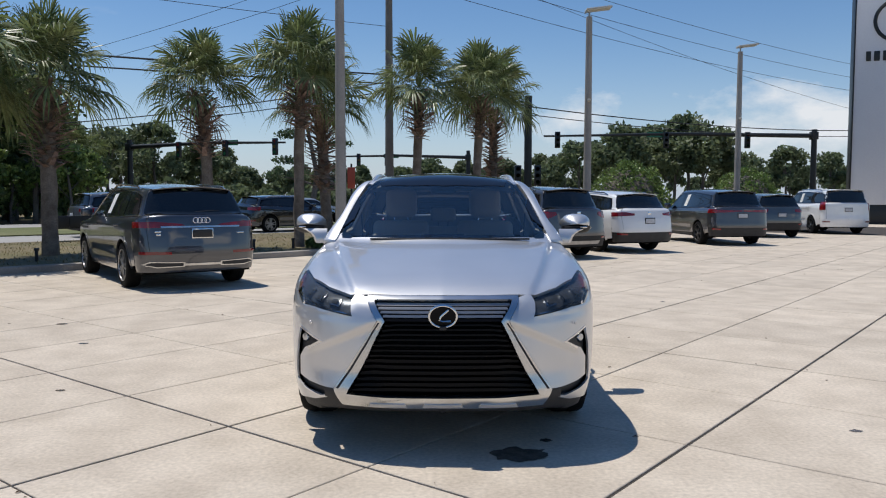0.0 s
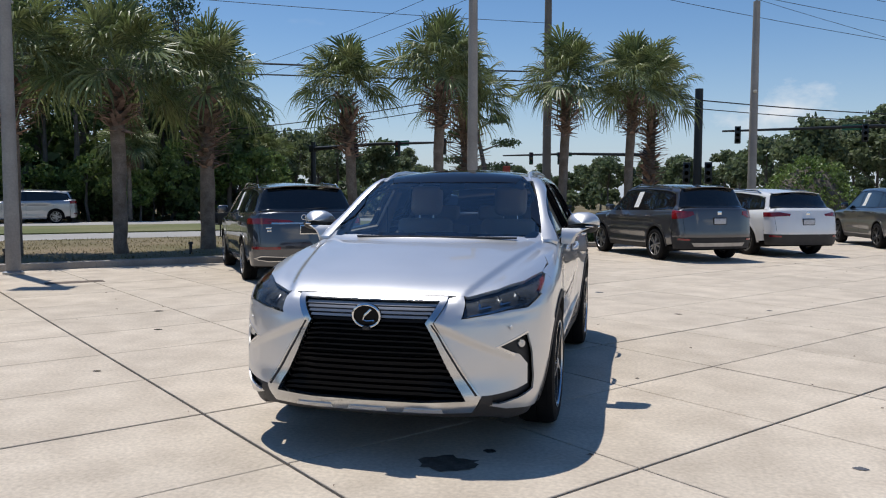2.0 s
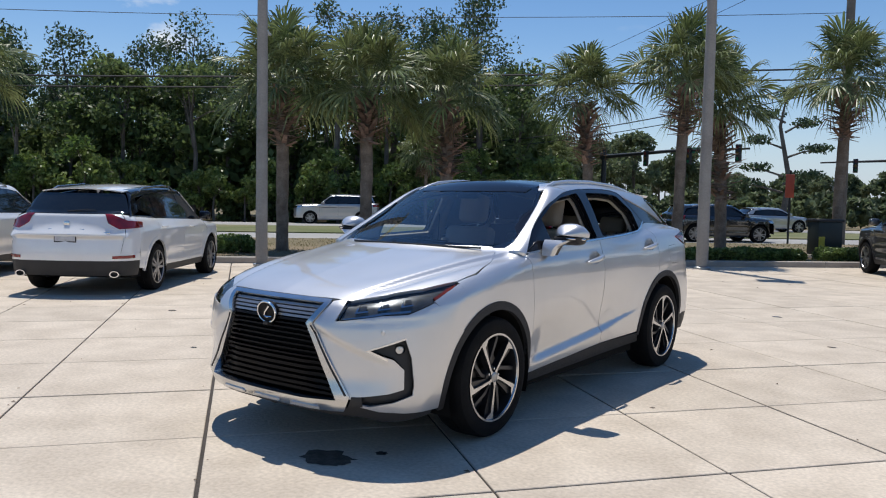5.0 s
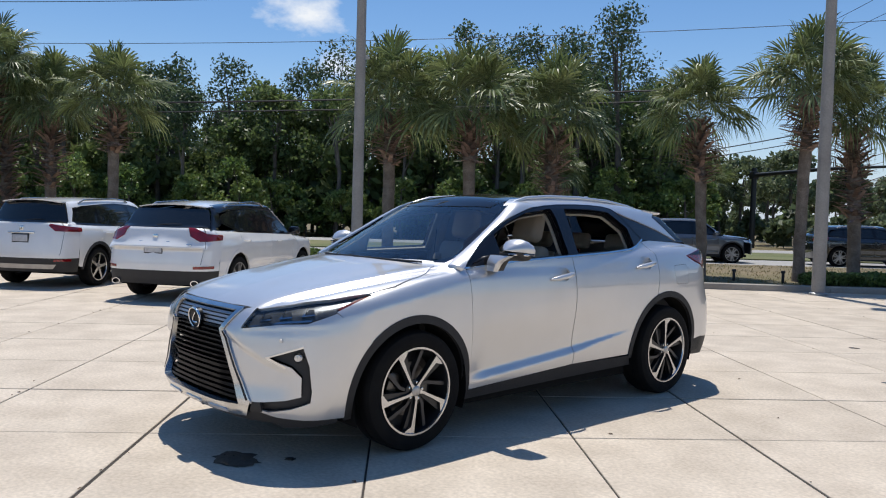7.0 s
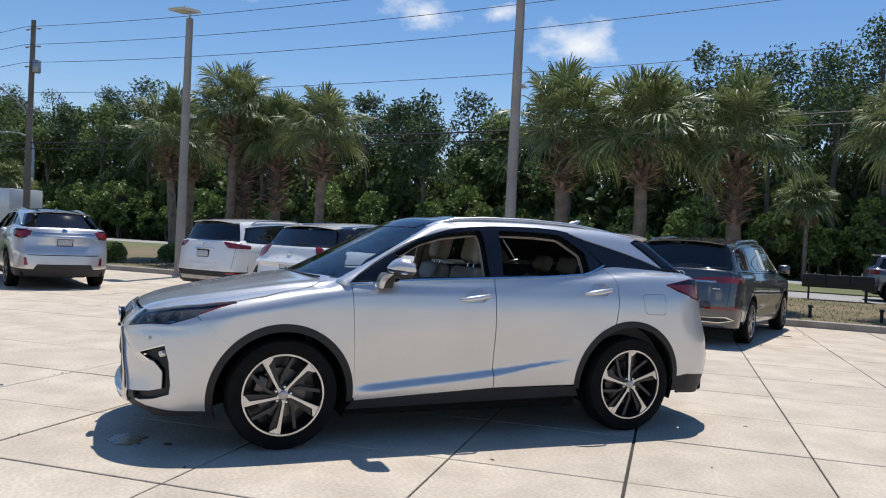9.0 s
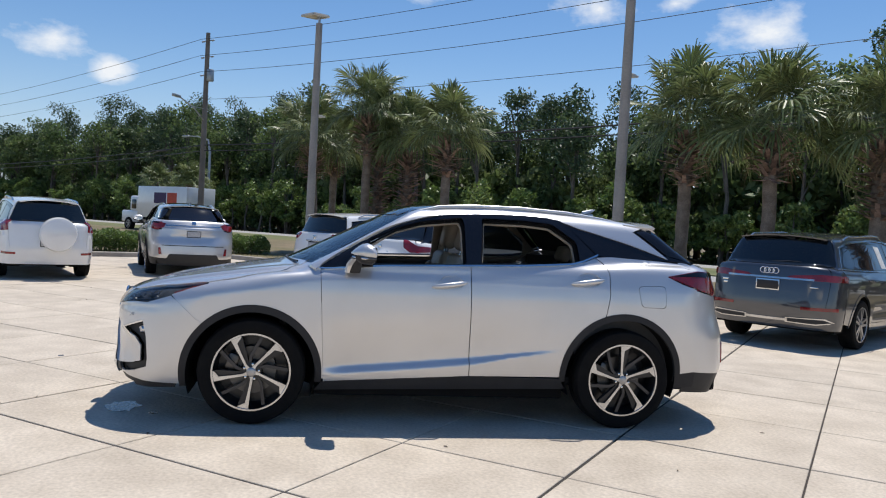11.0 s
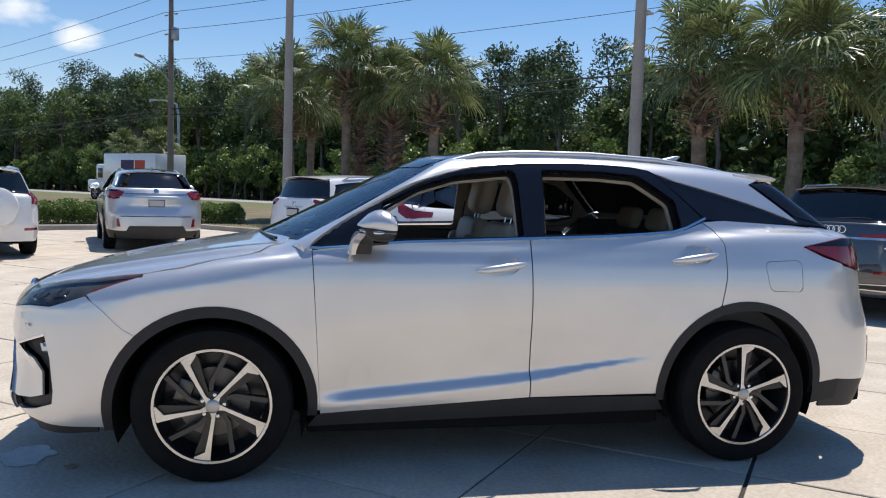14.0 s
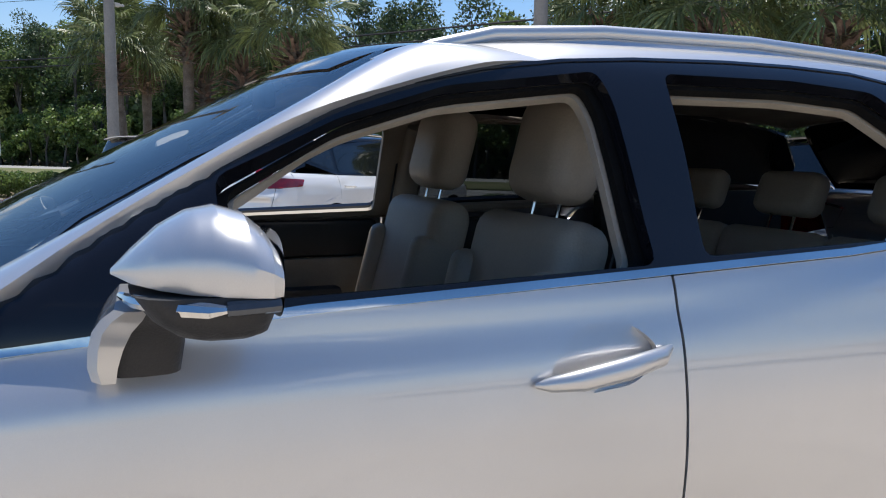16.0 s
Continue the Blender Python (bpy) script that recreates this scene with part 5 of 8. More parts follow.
MIRROR_X = 1.035
for s in (1, -1):
    mirror_ = put("door_mirror", None, hero)
    caps = glide(np.linspace(0, 7, 22), range(8), [-0.738, -0.716, -0.688, -0.656, -0.625, -0.595, -0.573, -0.562])
    spans, feet, tops = (np.interp(caps, [-0.738, -0.716, -0.688, -0.656, -0.625, -0.595, -0.573, -0.562], row) for row in
                         ([0.008, 0.047, 0.078, 0.100, 0.111, 0.117, 0.118, 0.113], [1.2605, 1.254, 1.250, 1.247, 1.245, 1.243, 1.242, 1.243], [1.265, 1.288, 1.313, 1.331, 1.337, 1.329, 1.310, 1.292]))
    rings_ = []
    for y, hx, z0, z1 in zip(caps, spans, feet, tops):
        h = z1 - z0
        half = [(0.96, 0.0), (1.0, 0.20), (1.0, 0.40), (0.95, 0.56), (0.84, 0.74), (0.66, 0.89), (0.40, 0.975), (0.14, 1.0)]
        rings_.append([(s * (MIRROR_X + hx * a), y, z0 + h * b) for a, b in half] + [(s * (MIRROR_X - hx * a), y, z0 + h * b) for a, b in half[::-1]])
    bm = bmesh.new()
    loft(bm, rings_)
    part("mirror_cap", bm, SILVER, mirror_, "silver mirror cap", sharp=24)
    bm = bmesh.new()
    loft(bm, [oval(s * MIRROR_X, -0.640, 0.108, 0.080, 1.2445), oval(s * MIRROR_X, -0.636, 0.112, 0.076, 1.232), oval(s * MIRROR_X, -0.630, 0.106, 0.068, 1.214), oval(s * MIRROR_X, -0.622, 0.092, 0.054, 1.198), oval(s * MIRROR_X, -0.618, 0.066, 0.036, 1.189)])
    part("mirror_housing", bm, BLACK_MATT, mirror_, "black lower mirror housing", sharp=50)
    bm = bmesh.new()
    bm.faces.new([bm.verts.new((s * (MIRROR_X + 0.100 * math.copysign(abs(math.cos(t)) ** 0.6, math.cos(t))), -0.5595, 1.258 + 0.050 * math.copysign(abs(math.sin(t)) ** 0.6, math.sin(t)))) for t in (2 * math.pi * k / 24 for k in range(24))])
    part("mirror_glass", bm, CHROME, mirror_)
    bm = bmesh.new()
    loft(bm, [oval(s * 0.882, -0.705, 0.006, 0.046, 1.112, 16), oval(s * 0.918, -0.705, 0.050, 0.046, 1.118, 16), oval(s * 0.935, -0.702, 0.052, 0.048, 1.158, 16), oval(s * 0.955, -0.698, 0.050, 0.046, 1.185, 16), oval(s * 0.985, -0.685, 0.058, 0.044, 1.206, 16), oval(s * 1.01, -0.672, 0.070, 0.044, 1.222, 16)])
    part("mirror_foot", bm, BLACK_MATT, mirror_, "black mirror foot", sharp=45)
    bm = bmesh.new()
    band = [(0.974, -0.766, -0.738, 1.114), (0.984, -0.770, -0.735, 1.135), (0.993, -0.768, -0.728, 1.160), (1.010, -0.762, -0.718, 1.184), (1.045, -0.750, -0.705, 1.206), (1.085, -0.735, -0.700, 1.224)]
    loft(bm, [[(s * 0.89, y0 + 0.004, z), (s * (x - 0.018), y0, z), (s * x, y0 + 0.012, z), (s * x, y1, z), (s * 0.89, y1, z)] for x, y0, y1, z in band])
    part("mirror_arm", bm, SILVER, mirror_, "silver mirror arm", sharp=35)
    bm = bmesh.new()
    rod(bm, [(s * (MIRROR_X + 0.02), -0.728, 1.238), (s * (MIRROR_X + 0.062), -0.712, 1.237), (s * (MIRROR_X + 0.098), -0.676, 1.234), (s * (MIRROR_X + 0.112), -0.640, 1.232), (s * (MIRROR_X + 0.113), -0.620, 1.2325)], [0.004, 0.008, 0.0095, 0.009, 0.004], 8)
    part("mirror_strip", bm, CHROME, mirror_, "slim chrome strip under the cap")
    bm = bmesh.new()
    rod(bm, [(s * (MIRROR_X + 0.111), -0.622, 1.2325), (s * (MIRROR_X + 0.112), -0.60, 1.2335), (s * (MIRROR_X + 0.108), -0.566, 1.2345)], 0.0085, 8)
    part("turn_signal", bm, LAMP_EYE, mirror_, "smoked turn signal lens")

# wheel wells, underbody and wheels
for s in (1, -1):
    for y, z, r in ((FY, FZ, 0.45), (RY, RZ, 0.445)):
        bm = bmesh.new()
        spin(bm, [(r, 0.0), (r, -0.45), (0.0005, -0.45)], 40, pose(s * 0.915, y, z, 0, 0, 0 if s > 0 else 180), radians(-20) + 0, radians(200))
        part("wheel_liner", bm, WELL, hero, smooth=True)
for name, lo, hi in (("underbody", (-0.83, -0.95, 0.20), (0.83, 0.95, 0.30)), ("drive_tunnel", (-0.45, -2.2, 0.24), (0.45, 2.2, 0.34)), ("rear_undertray", (-0.78, 1.85, 0.28), (0.78, 2.25, 0.4)),
                     ("front_undertray", (-0.78, -2.12, 0.25), (0.78, -1.85, 0.36)), ("nose_undertray", (-0.55, -2.32, 0.25), (0.55, -2.0, 0.33))):
    bm = bmesh.new()
    box(bm, lo, hi, 0.02)
    part(name, bm, WELL, hero, smooth=False)
wheel(hero, -1.395, 0.378, 0.938, turn=116)
wheel(hero, 1.395, 0.378, 0.940, turn=88)
wheel(hero, -1.395, 0.378, 0.938, turn=100, flip=True)
wheel(hero, 1.395, 0.378, 0.940, turn=60, flip=True)

# cabin
def cushion(bm, lo, hi, bevel, m=None):
    box(bm, lo, hi, bevel, m, 4)


def front_seat(x):
    seat = put("front_seat", None, hero, m=pose(x, -0.09, 0.0))
    bm = bmesh.new()
    cushion(bm, (-0.25, -0.42, 0.50), (0.25, 0.12, 0.66), 0.06)
    part("seat_cushion", bm, BEIGE, seat)
    tilt = Matrix.Translation((0, 0.10, 0.60)) @ Matrix.Rotation(radians(-14), 4, "X")
    bm = bmesh.new()
    cushion(bm, (-0.245, -0.06, 0.0), (0.245, 0.07, 0.68), 0.055, tilt)
    part("backrest", bm, BEIGE, seat)
    for x0, x1 in ((-0.25, -0.17), (0.17, 0.25)):
        bm = bmesh.new()
        cushion(bm, (x0, -0.10, 0.05), (x1, 0.05, 0.56), 0.035, tilt)
        part("side_bolster", bm, BEIGE, seat)
    bm = bmesh.new()
    cushion(bm, (-0.138, -0.060, 0.712), (0.138, 0.072, 0.968), 0.058, tilt)
    part("headrest", bm, BEIGE, seat, "beige leather headrest")
    for dx in (-0.06, 0.06):
        bm = bmesh.new()
        rod(bm, [tilt @ Vector((dx, 0.01, 0.60)), tilt @ Vector((dx, 0.01, 0.76))], 0.006, 8)
        part("headrest_post", bm, CHROME, seat)


front_seat(0.37), front_seat(-0.37)
bench = put("rear_bench", None, hero)
bm = bmesh.new()
cushion(bm, (-0.68, 0.62, 0.50), (0.68, 1.10, 0.66), 0.06)
part("seat_cushion", bm, BEIGE, bench)
tilt = Matrix.Translation((0, 1.08, 0.60)) @ Matrix.Rotation(radians(-18), 4, "X")
for x0, x1 in ((-0.68, -0.22), (-0.215, 0.215), (0.22, 0.68)):
    bm = bmesh.new()
    cushion(bm, (x0, -0.05, 0), (x1, 0.08, 0.60), 0.05, tilt)
    part("backrest", bm, BEIGE, bench)
for x in (-0.45, 0.0, 0.45):
    bm = bmesh.new()
    cushion(bm, (x - 0.13, -0.03, 0.65), (x + 0.13, 0.06, 0.80), 0.04, tilt)
    part("headrest", bm, BEIGE, bench)
    for dx in (-0.05, 0.05):
        bm = bmesh.new()
        rod(bm, [tilt @ Vector((x + dx, 0.01, 0.56)), tilt @ Vector((x + dx, 0.01, 0.67))], 0.005, 6)
        part("headrest_post", bm, CHROME, bench)
bm = bmesh.new()
box(bm, (-0.70, -1.14, 0.86), (0.70, -0.78, 1.06), 0.06, None, 3)
box(bm, (-0.70, -1.16, 1.02), (0.70, -0.88, 1.105), 0.03, None, 3)
part("dashboard", bm, DARK_TRIM, hero, "dark padded dashboard")
bm = bmesh.new()
box(bm, (-0.66, -0.84, 0.72), (0.66, -0.72, 0.93), 0.03, None, 3)
part("dashboard_lower", bm, BEIGE_TRIM, hero)
bm = bmesh.new()
box(bm, (-0.16, -0.90, 1.08), (0.16, -0.86, 1.19), 0.012, None, 3)
part("centre_display", bm, BLACK_GLOSS, hero)
bm = bmesh.new()
box(bm, (-0.14, -0.8, 0.45), (0.14, 0.15, 0.78), 0.04, None, 3)
part("centre_console", bm, DARK_TRIM, hero)
steer = put("steering_wheel", None, hero, m=pose(0.37, -0.60, 0.985, -62, 0, 0))
bm = bmesh.new()
rings_ = []
for a in range(32):
    t = 2 * math.pi * a / 32
    rings_.append([bm.verts.new(((0.185 + 0.016 * math.cos(b)) * math.cos(t), (0.185 + 0.016 * math.cos(b)) * math.sin(t), 0.016 * math.sin(b))) for b in (2 * math.pi * k / 8 for k in range(8))])
for a in range(32):
    for k in range(8):
        bm.faces.new((rings_[a][k], rings_[(a + 1) % 32][k], rings_[(a + 1) % 32][(k + 1) % 8], rings_[a][(k + 1) % 8]))
part("wheel_rim", bm, DARK_TRIM, steer)
bm = bmesh.new()
box(bm, (-0.17, -0.02, -0.02), (0.17, 0.02, 0.01), 0.008)
box(bm, (-0.07, -0.07, -0.04), (0.07, 0.06, 0.03), 0.025)
box(bm, (-0.025, -0.18, -0.02), (0.025, -0.05, 0.01), 0.008)
part("wheel_hub", bm, DARK_TRIM, steer)
for s in (1, -1):
    for y0, y1 in ((-0.88, 0.13), (0.22, 0.95)):
        bm = bmesh.new()
        box(bm, (s * 0.80 - 0.025, y0, 0.40), (s * 0.80 + 0.025, y1, 1.02), 0.015)
        part("door_card", bm, BEIGE_TRIM, hero, "beige inner door panel")
        bm = bmesh.new()
        box(bm, (s * 0.815 - 0.03, y0, 1.02), (s * 0.815 + 0.03, y1, 1.155), 0.02)
        part("door_card_top", bm, DARK_TRIM, hero)
        bm = bmesh.new()
        box(bm, (s * 0.75 - 0.035, y0 + 0.15, 0.86), (s * 0.75 + 0.035, y1 - 0.15, 0.92), 0.02)
        part("armrest", bm, DARK_TRIM, hero)
    bm = bmesh.new()
    rod(bm, [(s * 0.79, 0.20, 0.5), (s * 0.77, 0.21, 1.15), (s * 0.70, 0.22, 1.35), (s * 0.63, 0.22, 1.49)], [0.05, 0.05, 0.042, 0.03], 10)
    part("b_pillar_trim", bm, BEIGE_TRIM, hero)
    bm = bmesh.new()
    rod(bm, [(s * 0.73, 0.19, 1.40), (s * 0.69, 0.10, 0.95), (s * 0.66, 0.05, 0.6)], [0.004, 0.004, 0.004], 6)
    part("seat_belt", bm, DARK_TRIM, hero)
panel("headliner", "top", [(-0.56, -0.36), (0.56, -0.36), (0.58, 0.3), (0.56, 1.2), (0.45, 1.75), (-0.45, 1.75), (-0.56, 1.2), (-0.58, 0.3)], HEADLINER, hero, out=-0.04, thick=0.01, step=0.08)
bm = bmesh.new()
box(bm, (-0.78, -0.95, 0.30), (0.78, 1.9, 0.36), 0.0)
box(bm, (-0.72, 1.28, 0.36), (0.72, 1.31, 1.05))
box(bm, (-0.74, -1.22, 0.36), (0.74, -1.17, 1.08))
part("cabin_floor", bm, CARPET, hero, smooth=False)
for s in (1, -1):
    bm = bmesh.new()
    box(bm, (s * 0.74 - 0.03, 1.05, 0.36), (s * 0.74 + 0.03, 2.0, 1.26))
    part("rear_side_trim", bm, DARK_TRIM, hero, smooth=False)
bm = bmesh.new()
box(bm, (-0.10, -0.42, 1.50), (0.10, -0.39, 1.56), 0.012)
part("rear_view_mirror", bm, BLACK_MATT, hero)


# ---- other cars ----
TINT = surface("tinted_window", (0.010, 0.012, 0.014), None, 4, 0.04, 0, 0, 100, 0.1, coat=0.5)
PLATE = surface("number_plate", (0.55, 0.56, 0.58), None, 20, 0.5, 0, 0, 100, 0.1)
PAPER = surface("white_paper", (0.8, 0.8, 0.78), None, 20, 0.8, 0, 0, 100, 0.05)
INK = surface("grey_ink", (0.12, 0.12, 0.13), None, 20, 0.8)


def suv_form(c):
    """The outer form of a family car, from its main measures."""
    wb, W_, H_, belt, beltr = c["wb"], c["W"], c["H"], c["belt"], c["beltr"]
    yn, yr = -wb / 2 - c["fo"], wb / 2 + c["ro"]

    def flank_(y, z):
        w = W_ - 0.02 + 0.02 * np.exp(-((y + wb / 2) / 0.45) ** 2) + 0.02 * np.exp(-((y - wb / 2) / 0.5) ** 2)
        return w + glide(z, [0.15, 0.3, 0.45, 0.7, belt - 0.18, belt - 0.06, belt + 0.1], [-0.12, -0.05, -0.02, 0, -0.002, -0.022, -0.09]) - 0.02 * np.exp(-((z - 0.52) / 0.09) ** 2) * (np.abs(y) < 0.9)

    def stern_(x, z):
        return yr + glide(z, [0.2, 0.4, 0.6, 0.8, belt, belt + 0.2], [-0.10, -0.03, 0.0, -0.02, -0.02 - c["lean"], -0.04 - 1.6 * c["lean"]]) - glide(x, [0, 0.5, 0.72, W_ - 0.1, W_ - 0.03, W_ + 0.1], [0, 0.03, 0.09, 0.2, 0.36, 0.9])

    def nose_(x, z):
        return yn + glide(z, [0.2, 0.4, 0.7, c["hood"] - 0.05, c["hood"] + 0.1], [0.1, 0.0, 0.01, 0.10, 0.4]) + glide(x, [0, 0.5, 0.75, W_ - 0.05, W_ + 0.1], [0, 0.04, 0.16, 0.42, 1.0])

    def form(x, y, z):
        x = np.abs(x)
        deck_ = glide(y, [yn, yn + 0.2, c["cowl"], c["cowl"] + 0.4, yr - 0.4, yr], [c["hood"] - 0.1, c["hood"], belt + 0.02, belt + 0.05, beltr + 0.06, beltr + 0.04]) - 0.10 * (x / W_) ** 4
        low = soft_max(soft_max(x - flank_(y, z), z - deck_, 0.06), 0.8 * (nose_(x, z) - y), 0.06)
        low = np.maximum(soft_max(low, 0.85 * (y - stern_(x, z)), 0.06), 0.22 - z)
        side_w = glide(z, [belt - 0.1, belt, H_ - 0.14, H_], [W_ + 0.01, W_ - 0.05, W_ - c["tumble"], W_ - c["tumble"] - 0.10]) - 0.07 * np.clip((y - 0.5) / 1.5, 0, 2) ** 2
        roof_ = H_ - 0.03 - 0.06 * np.clip((y - 0.3) / 1.6, -0.6, 2) ** 2 * c["fall"] - 0.05 * (x / 0.6) ** 2
        top = soft_max(0.9 * (x - side_w), z - roof_, 0.06)
        ws = c["cowl"] + (z - belt - 0.02) * (c["roof0"] - c["cowl"]) / (H_ - 0.06 - belt) + 0.16 * (x / 0.7) ** 2
        tg = c["glass0"] + (z - beltr) * (c["roof1"] - c["glass0"]) / (H_ - 0.06 - beltr) - 0.12 * (x / 0.7) ** 2
        top = soft_max(soft_max(top, 0.5 * (ws - y), 0.03), 0.75 * (y - tg), 0.04)
        return soft_min(low, np.maximum(top, belt - 0.2 - z), 0.02)

    return form, stern_, nose_


def bars(parent, spots, y_at, material=CHROME):
    """Small raised plain marks on a tailgate: x, z, half width, half height."""
    for x, z, hx, hz in spots:
        bm = bmesh.new()
        y = float(y_at(np.array(abs(x)), np.array(z)))
        box(bm, (x - hx, y - 0.01, z - hz), (x + hx, y + 0.012, z + hz), 0.004)
        part("badge", bm, material, parent)


def suv(name, label, c, body, place, heading, lower=CLADDING, tail=None, plate_z=0.85, plate_w=0.16, wheels="twin", rim_mat=None, rails=True, spare=False, marks=(), paper=False, strip_chrome=False, skid=None, step=0.07, rings=False, tips="", line=False, reflect=(0.30, 0.08, 0.515)):
    form, stern_, nose_ = suv_form(c)
    slide = lambda s, w: onto(s, w, 1.35, form)
    m = pose(place[0], place[1], 0, 0, 0, heading + 180)
    car = thing(name, label, "car", m, "parked cars" if c.get("parked", True) else "cars on the road")
    wb, W_, H_, belt, beltr = c["wb"], c["W"], c["H"], c["belt"], c["beltr"]
    fy, ry, mid = -wb / 2, wb / 2, wb / 2 + 0.1
    yn, yr = fy - c["fo"], ry + c["ro"]
    r, az = c.get("arch", 0.43), 0.37
    P = lambda nm, view, poly, mat, parent=car, lab="", **k: panel(nm, view, poly, mat, parent, lab, slide=slide, mid=mid, step=k.pop("step", step), **k)

    def B(nm, view, poly, mat, lab="", **k):
        return P(nm, view, poly, mat, car, lab, **k), P(nm, view, poly, mat, car, lab, mirror=True, **k)

    zb = lambda y: belt + (beltr - belt) * np.clip((y - c["cowl"]) / (yr - c["cowl"] - 0.3), 0, 1)
    low = 0.36
    d1, d2, d3 = fy + 0.52, 0.12, ry - 0.12
    hood_side = c["hood"] - 0.05
    fe = yn + 0.48
    B("front_fender", "side", [(fe, low + 0.05), (fe, hood_side), (c["cowl"], belt - 0.04), (d1, belt - 0.02), (d1, low)] + arc(fy, az, r, 0, 180, 14), body)
    B("front_door", "side", [(d1 + 0.006, zb(d1) - 0.015), (d2 - 0.004, zb(d2) - 0.015), (d2, low), (d1 + 0.006, low)], body)
    B("rear_door", "side", [(d2 + 0.004, zb(d2) - 0.015), (d3, zb(d3) - 0.015), (d3 + 0.02, az + r * 0.97)] + arc(ry, az, r, 105, 180, 8) + [(d2 + 0.006, low)], body)
    qe = yr - 0.42
    B("quarter_panel", "side", [(d3 + 0.006, zb(d3) - 0.015), (qe, zb(qe) + 0.0), (qe, low + 0.04)] + arc(ry, az, r, 0, 103, 10), body)
    arch_mat = lower if c.get("clad", True) else body
    for y in (fy, ry):
        B("arch_trim", "side", arc(y, az, r + 0.045, -4, 184, 18) + arc(y, az, r - 0.01, 184, -4, 18), arch_mat, out=0.006, thick=0.03)
    B("sill_trim", "side", [(fy + r, low), (ry - r, low), (ry - r, 0.25), (fy + r, 0.25)], lower, out=0.003)
    # cabin
    a0 = c["cowl"] + 0.30
    top0, top1 = c["roof0"] + 0.22, c["roof1"] - 0.16
    zt = H_ - 0.155
    dlo = [(a0, zb(a0) - 0.01), (top0 - 0.12, zt - 0.04), (top0 + 0.1, zt), (0.5, zt + 0.015), (top1 - 0.3, zt - 0.02 - 0.03 * c["fall"]), (top1, zt - 0.07 - 0.05 * c["fall"]), (c.get("dlo1", top1 + 0.16), zb(1.4) + c.get("kick", 0.03)), (d3, zb(d3) - 0.005)]
    B("window_surround", "side", dlo, BLACK_GLOSS, "black window surround", out=0.0)
    ins = lambda q0, q1, z_lo, z_hi0, z_hi1: rounded([(q0, zb(q0) + z_lo), (q0 + 0.02, z_hi0), (q1 - 0.02, z_hi1), (q1, zb(q1) + z_lo)], 0.05, 3)
    B("side_window", "side", rounded([(a0 + 0.16, zb(a0) + 0.02), (top0 + 0.02, zt - 0.045), (d2 - 0.06, zt - 0.02), (d2 - 0.04, zb(d2) + 0.02)], 0.04, 3), TINT, "dark tinted side window", out=0.004)
    B("side_window", "side", ins(d2 + 0.05, d3 - 0.06, 0.02, zt - 0.02, zt - 0.035 - 0.02 * c["fall"]), TINT, "dark tinted side window", out=0.004)
    q1 = c.get("dlo1", top1 + 0.16) - 0.08
    B("side_window", "side", rounded([(d3, zb(d3) + 0.03), (d3 - 0.02, zt - 0.045 - 0.02 * c["fall"]), (top1 - 0.08, zt - 0.10 - 0.04 * c["fall"]), (q1, zb(1.4) + c.get("kick", 0.03) + 0.02)], 0.05, 3), TINT, "dark tinted quarter window", out=0.004)
    rl = lambda y, x, z: (y, (z - x) / 2 ** 0.5)
    xt = W_ - c["tumble"]
    B("roof_side", "rail", [rl(top0 - 0.2, xt + 0.04, zt - 0.03), rl(top0 + 0.1, xt + 0.01, zt + 0.005), rl(0.5, xt, zt + 0.02), rl(top1 - 0.3, xt, zt - 0.02 - 0.03 * c["fall"]), rl(top1 + 0.02, xt - 0.02, zt - 0.06 - 0.05 * c["fall"]),
                            rl(c.get("dlo1", top1 + 0.16) + 0.02, xt + 0.12, zb(1.4) + c.get("kick", 0.03)), rl(c["glass0"] - 0.10, xt + 0.14, beltr + 0.02), rl(c["roof1"] - 0.10, xt - 0.05, H_ - 0.13 - 0.05 * c["fall"]), rl(c["roof1"] - 0.06, xt - 0.22, H_ - 0.08 - 0.06 * c["fall"]), rl(0.5, xt - 0.2, H_ - 0.04), rl(c["roof0"] + 0.05, xt - 0.2, H_ - 0.06)],
      c.get("pillar", body), out=0.001)
    P("roof", "top", [(-0.52, c["roof0"]), (0, c["roof0"] - 0.06), (0.52, c["roof0"]), (0.54, 0.5), (0.5, c["roof1"] - 0.02), (-0.5, c["roof1"] - 0.02), (-0.54, 0.5)], body)
    ys = c["roof1"] - 0.16
    roof_z = lambda y: H_ - 0.03 - 0.06 * ((y - 0.3) / 1.6) ** 2 * c["fall"]
    roof_wing(car, ys, c["roof1"] + c.get("wing", 0.12), W_ - c["tumble"] - 0.09, roof_z(ys) + 0.003, (roof_z(ys - 0.2) - roof_z(ys)) / 0.2, 0.05, body)
    pl = lambda x, y, z: (0.6428 * x + 0.7660 * y, z)
    B("a_pillar", "pillar", [pl(W_ - 0.07, c["cowl"] + 0.22, belt), pl(xt + 0.06, top0 - 0.22, zt - 0.03), pl(xt - 0.06, top0 - 0.10, H_ - 0.07), pl(xt - 0.08, c["roof0"] + 0.12, H_ - 0.09), pl(W_ - 0.2, c["cowl"] + 0.2, belt + 0.03)], body, out=0.002)
    P("windscreen", "top", [(-0.68, c["cowl"] + 0.16), (0, c["cowl"]), (0.68, c["cowl"] + 0.16), (0.55, c["roof0"] + 0.08), (0, c["roof0"] - 0.03), (-0.55, c["roof0"] + 0.08)], TINT, out=-0.002)
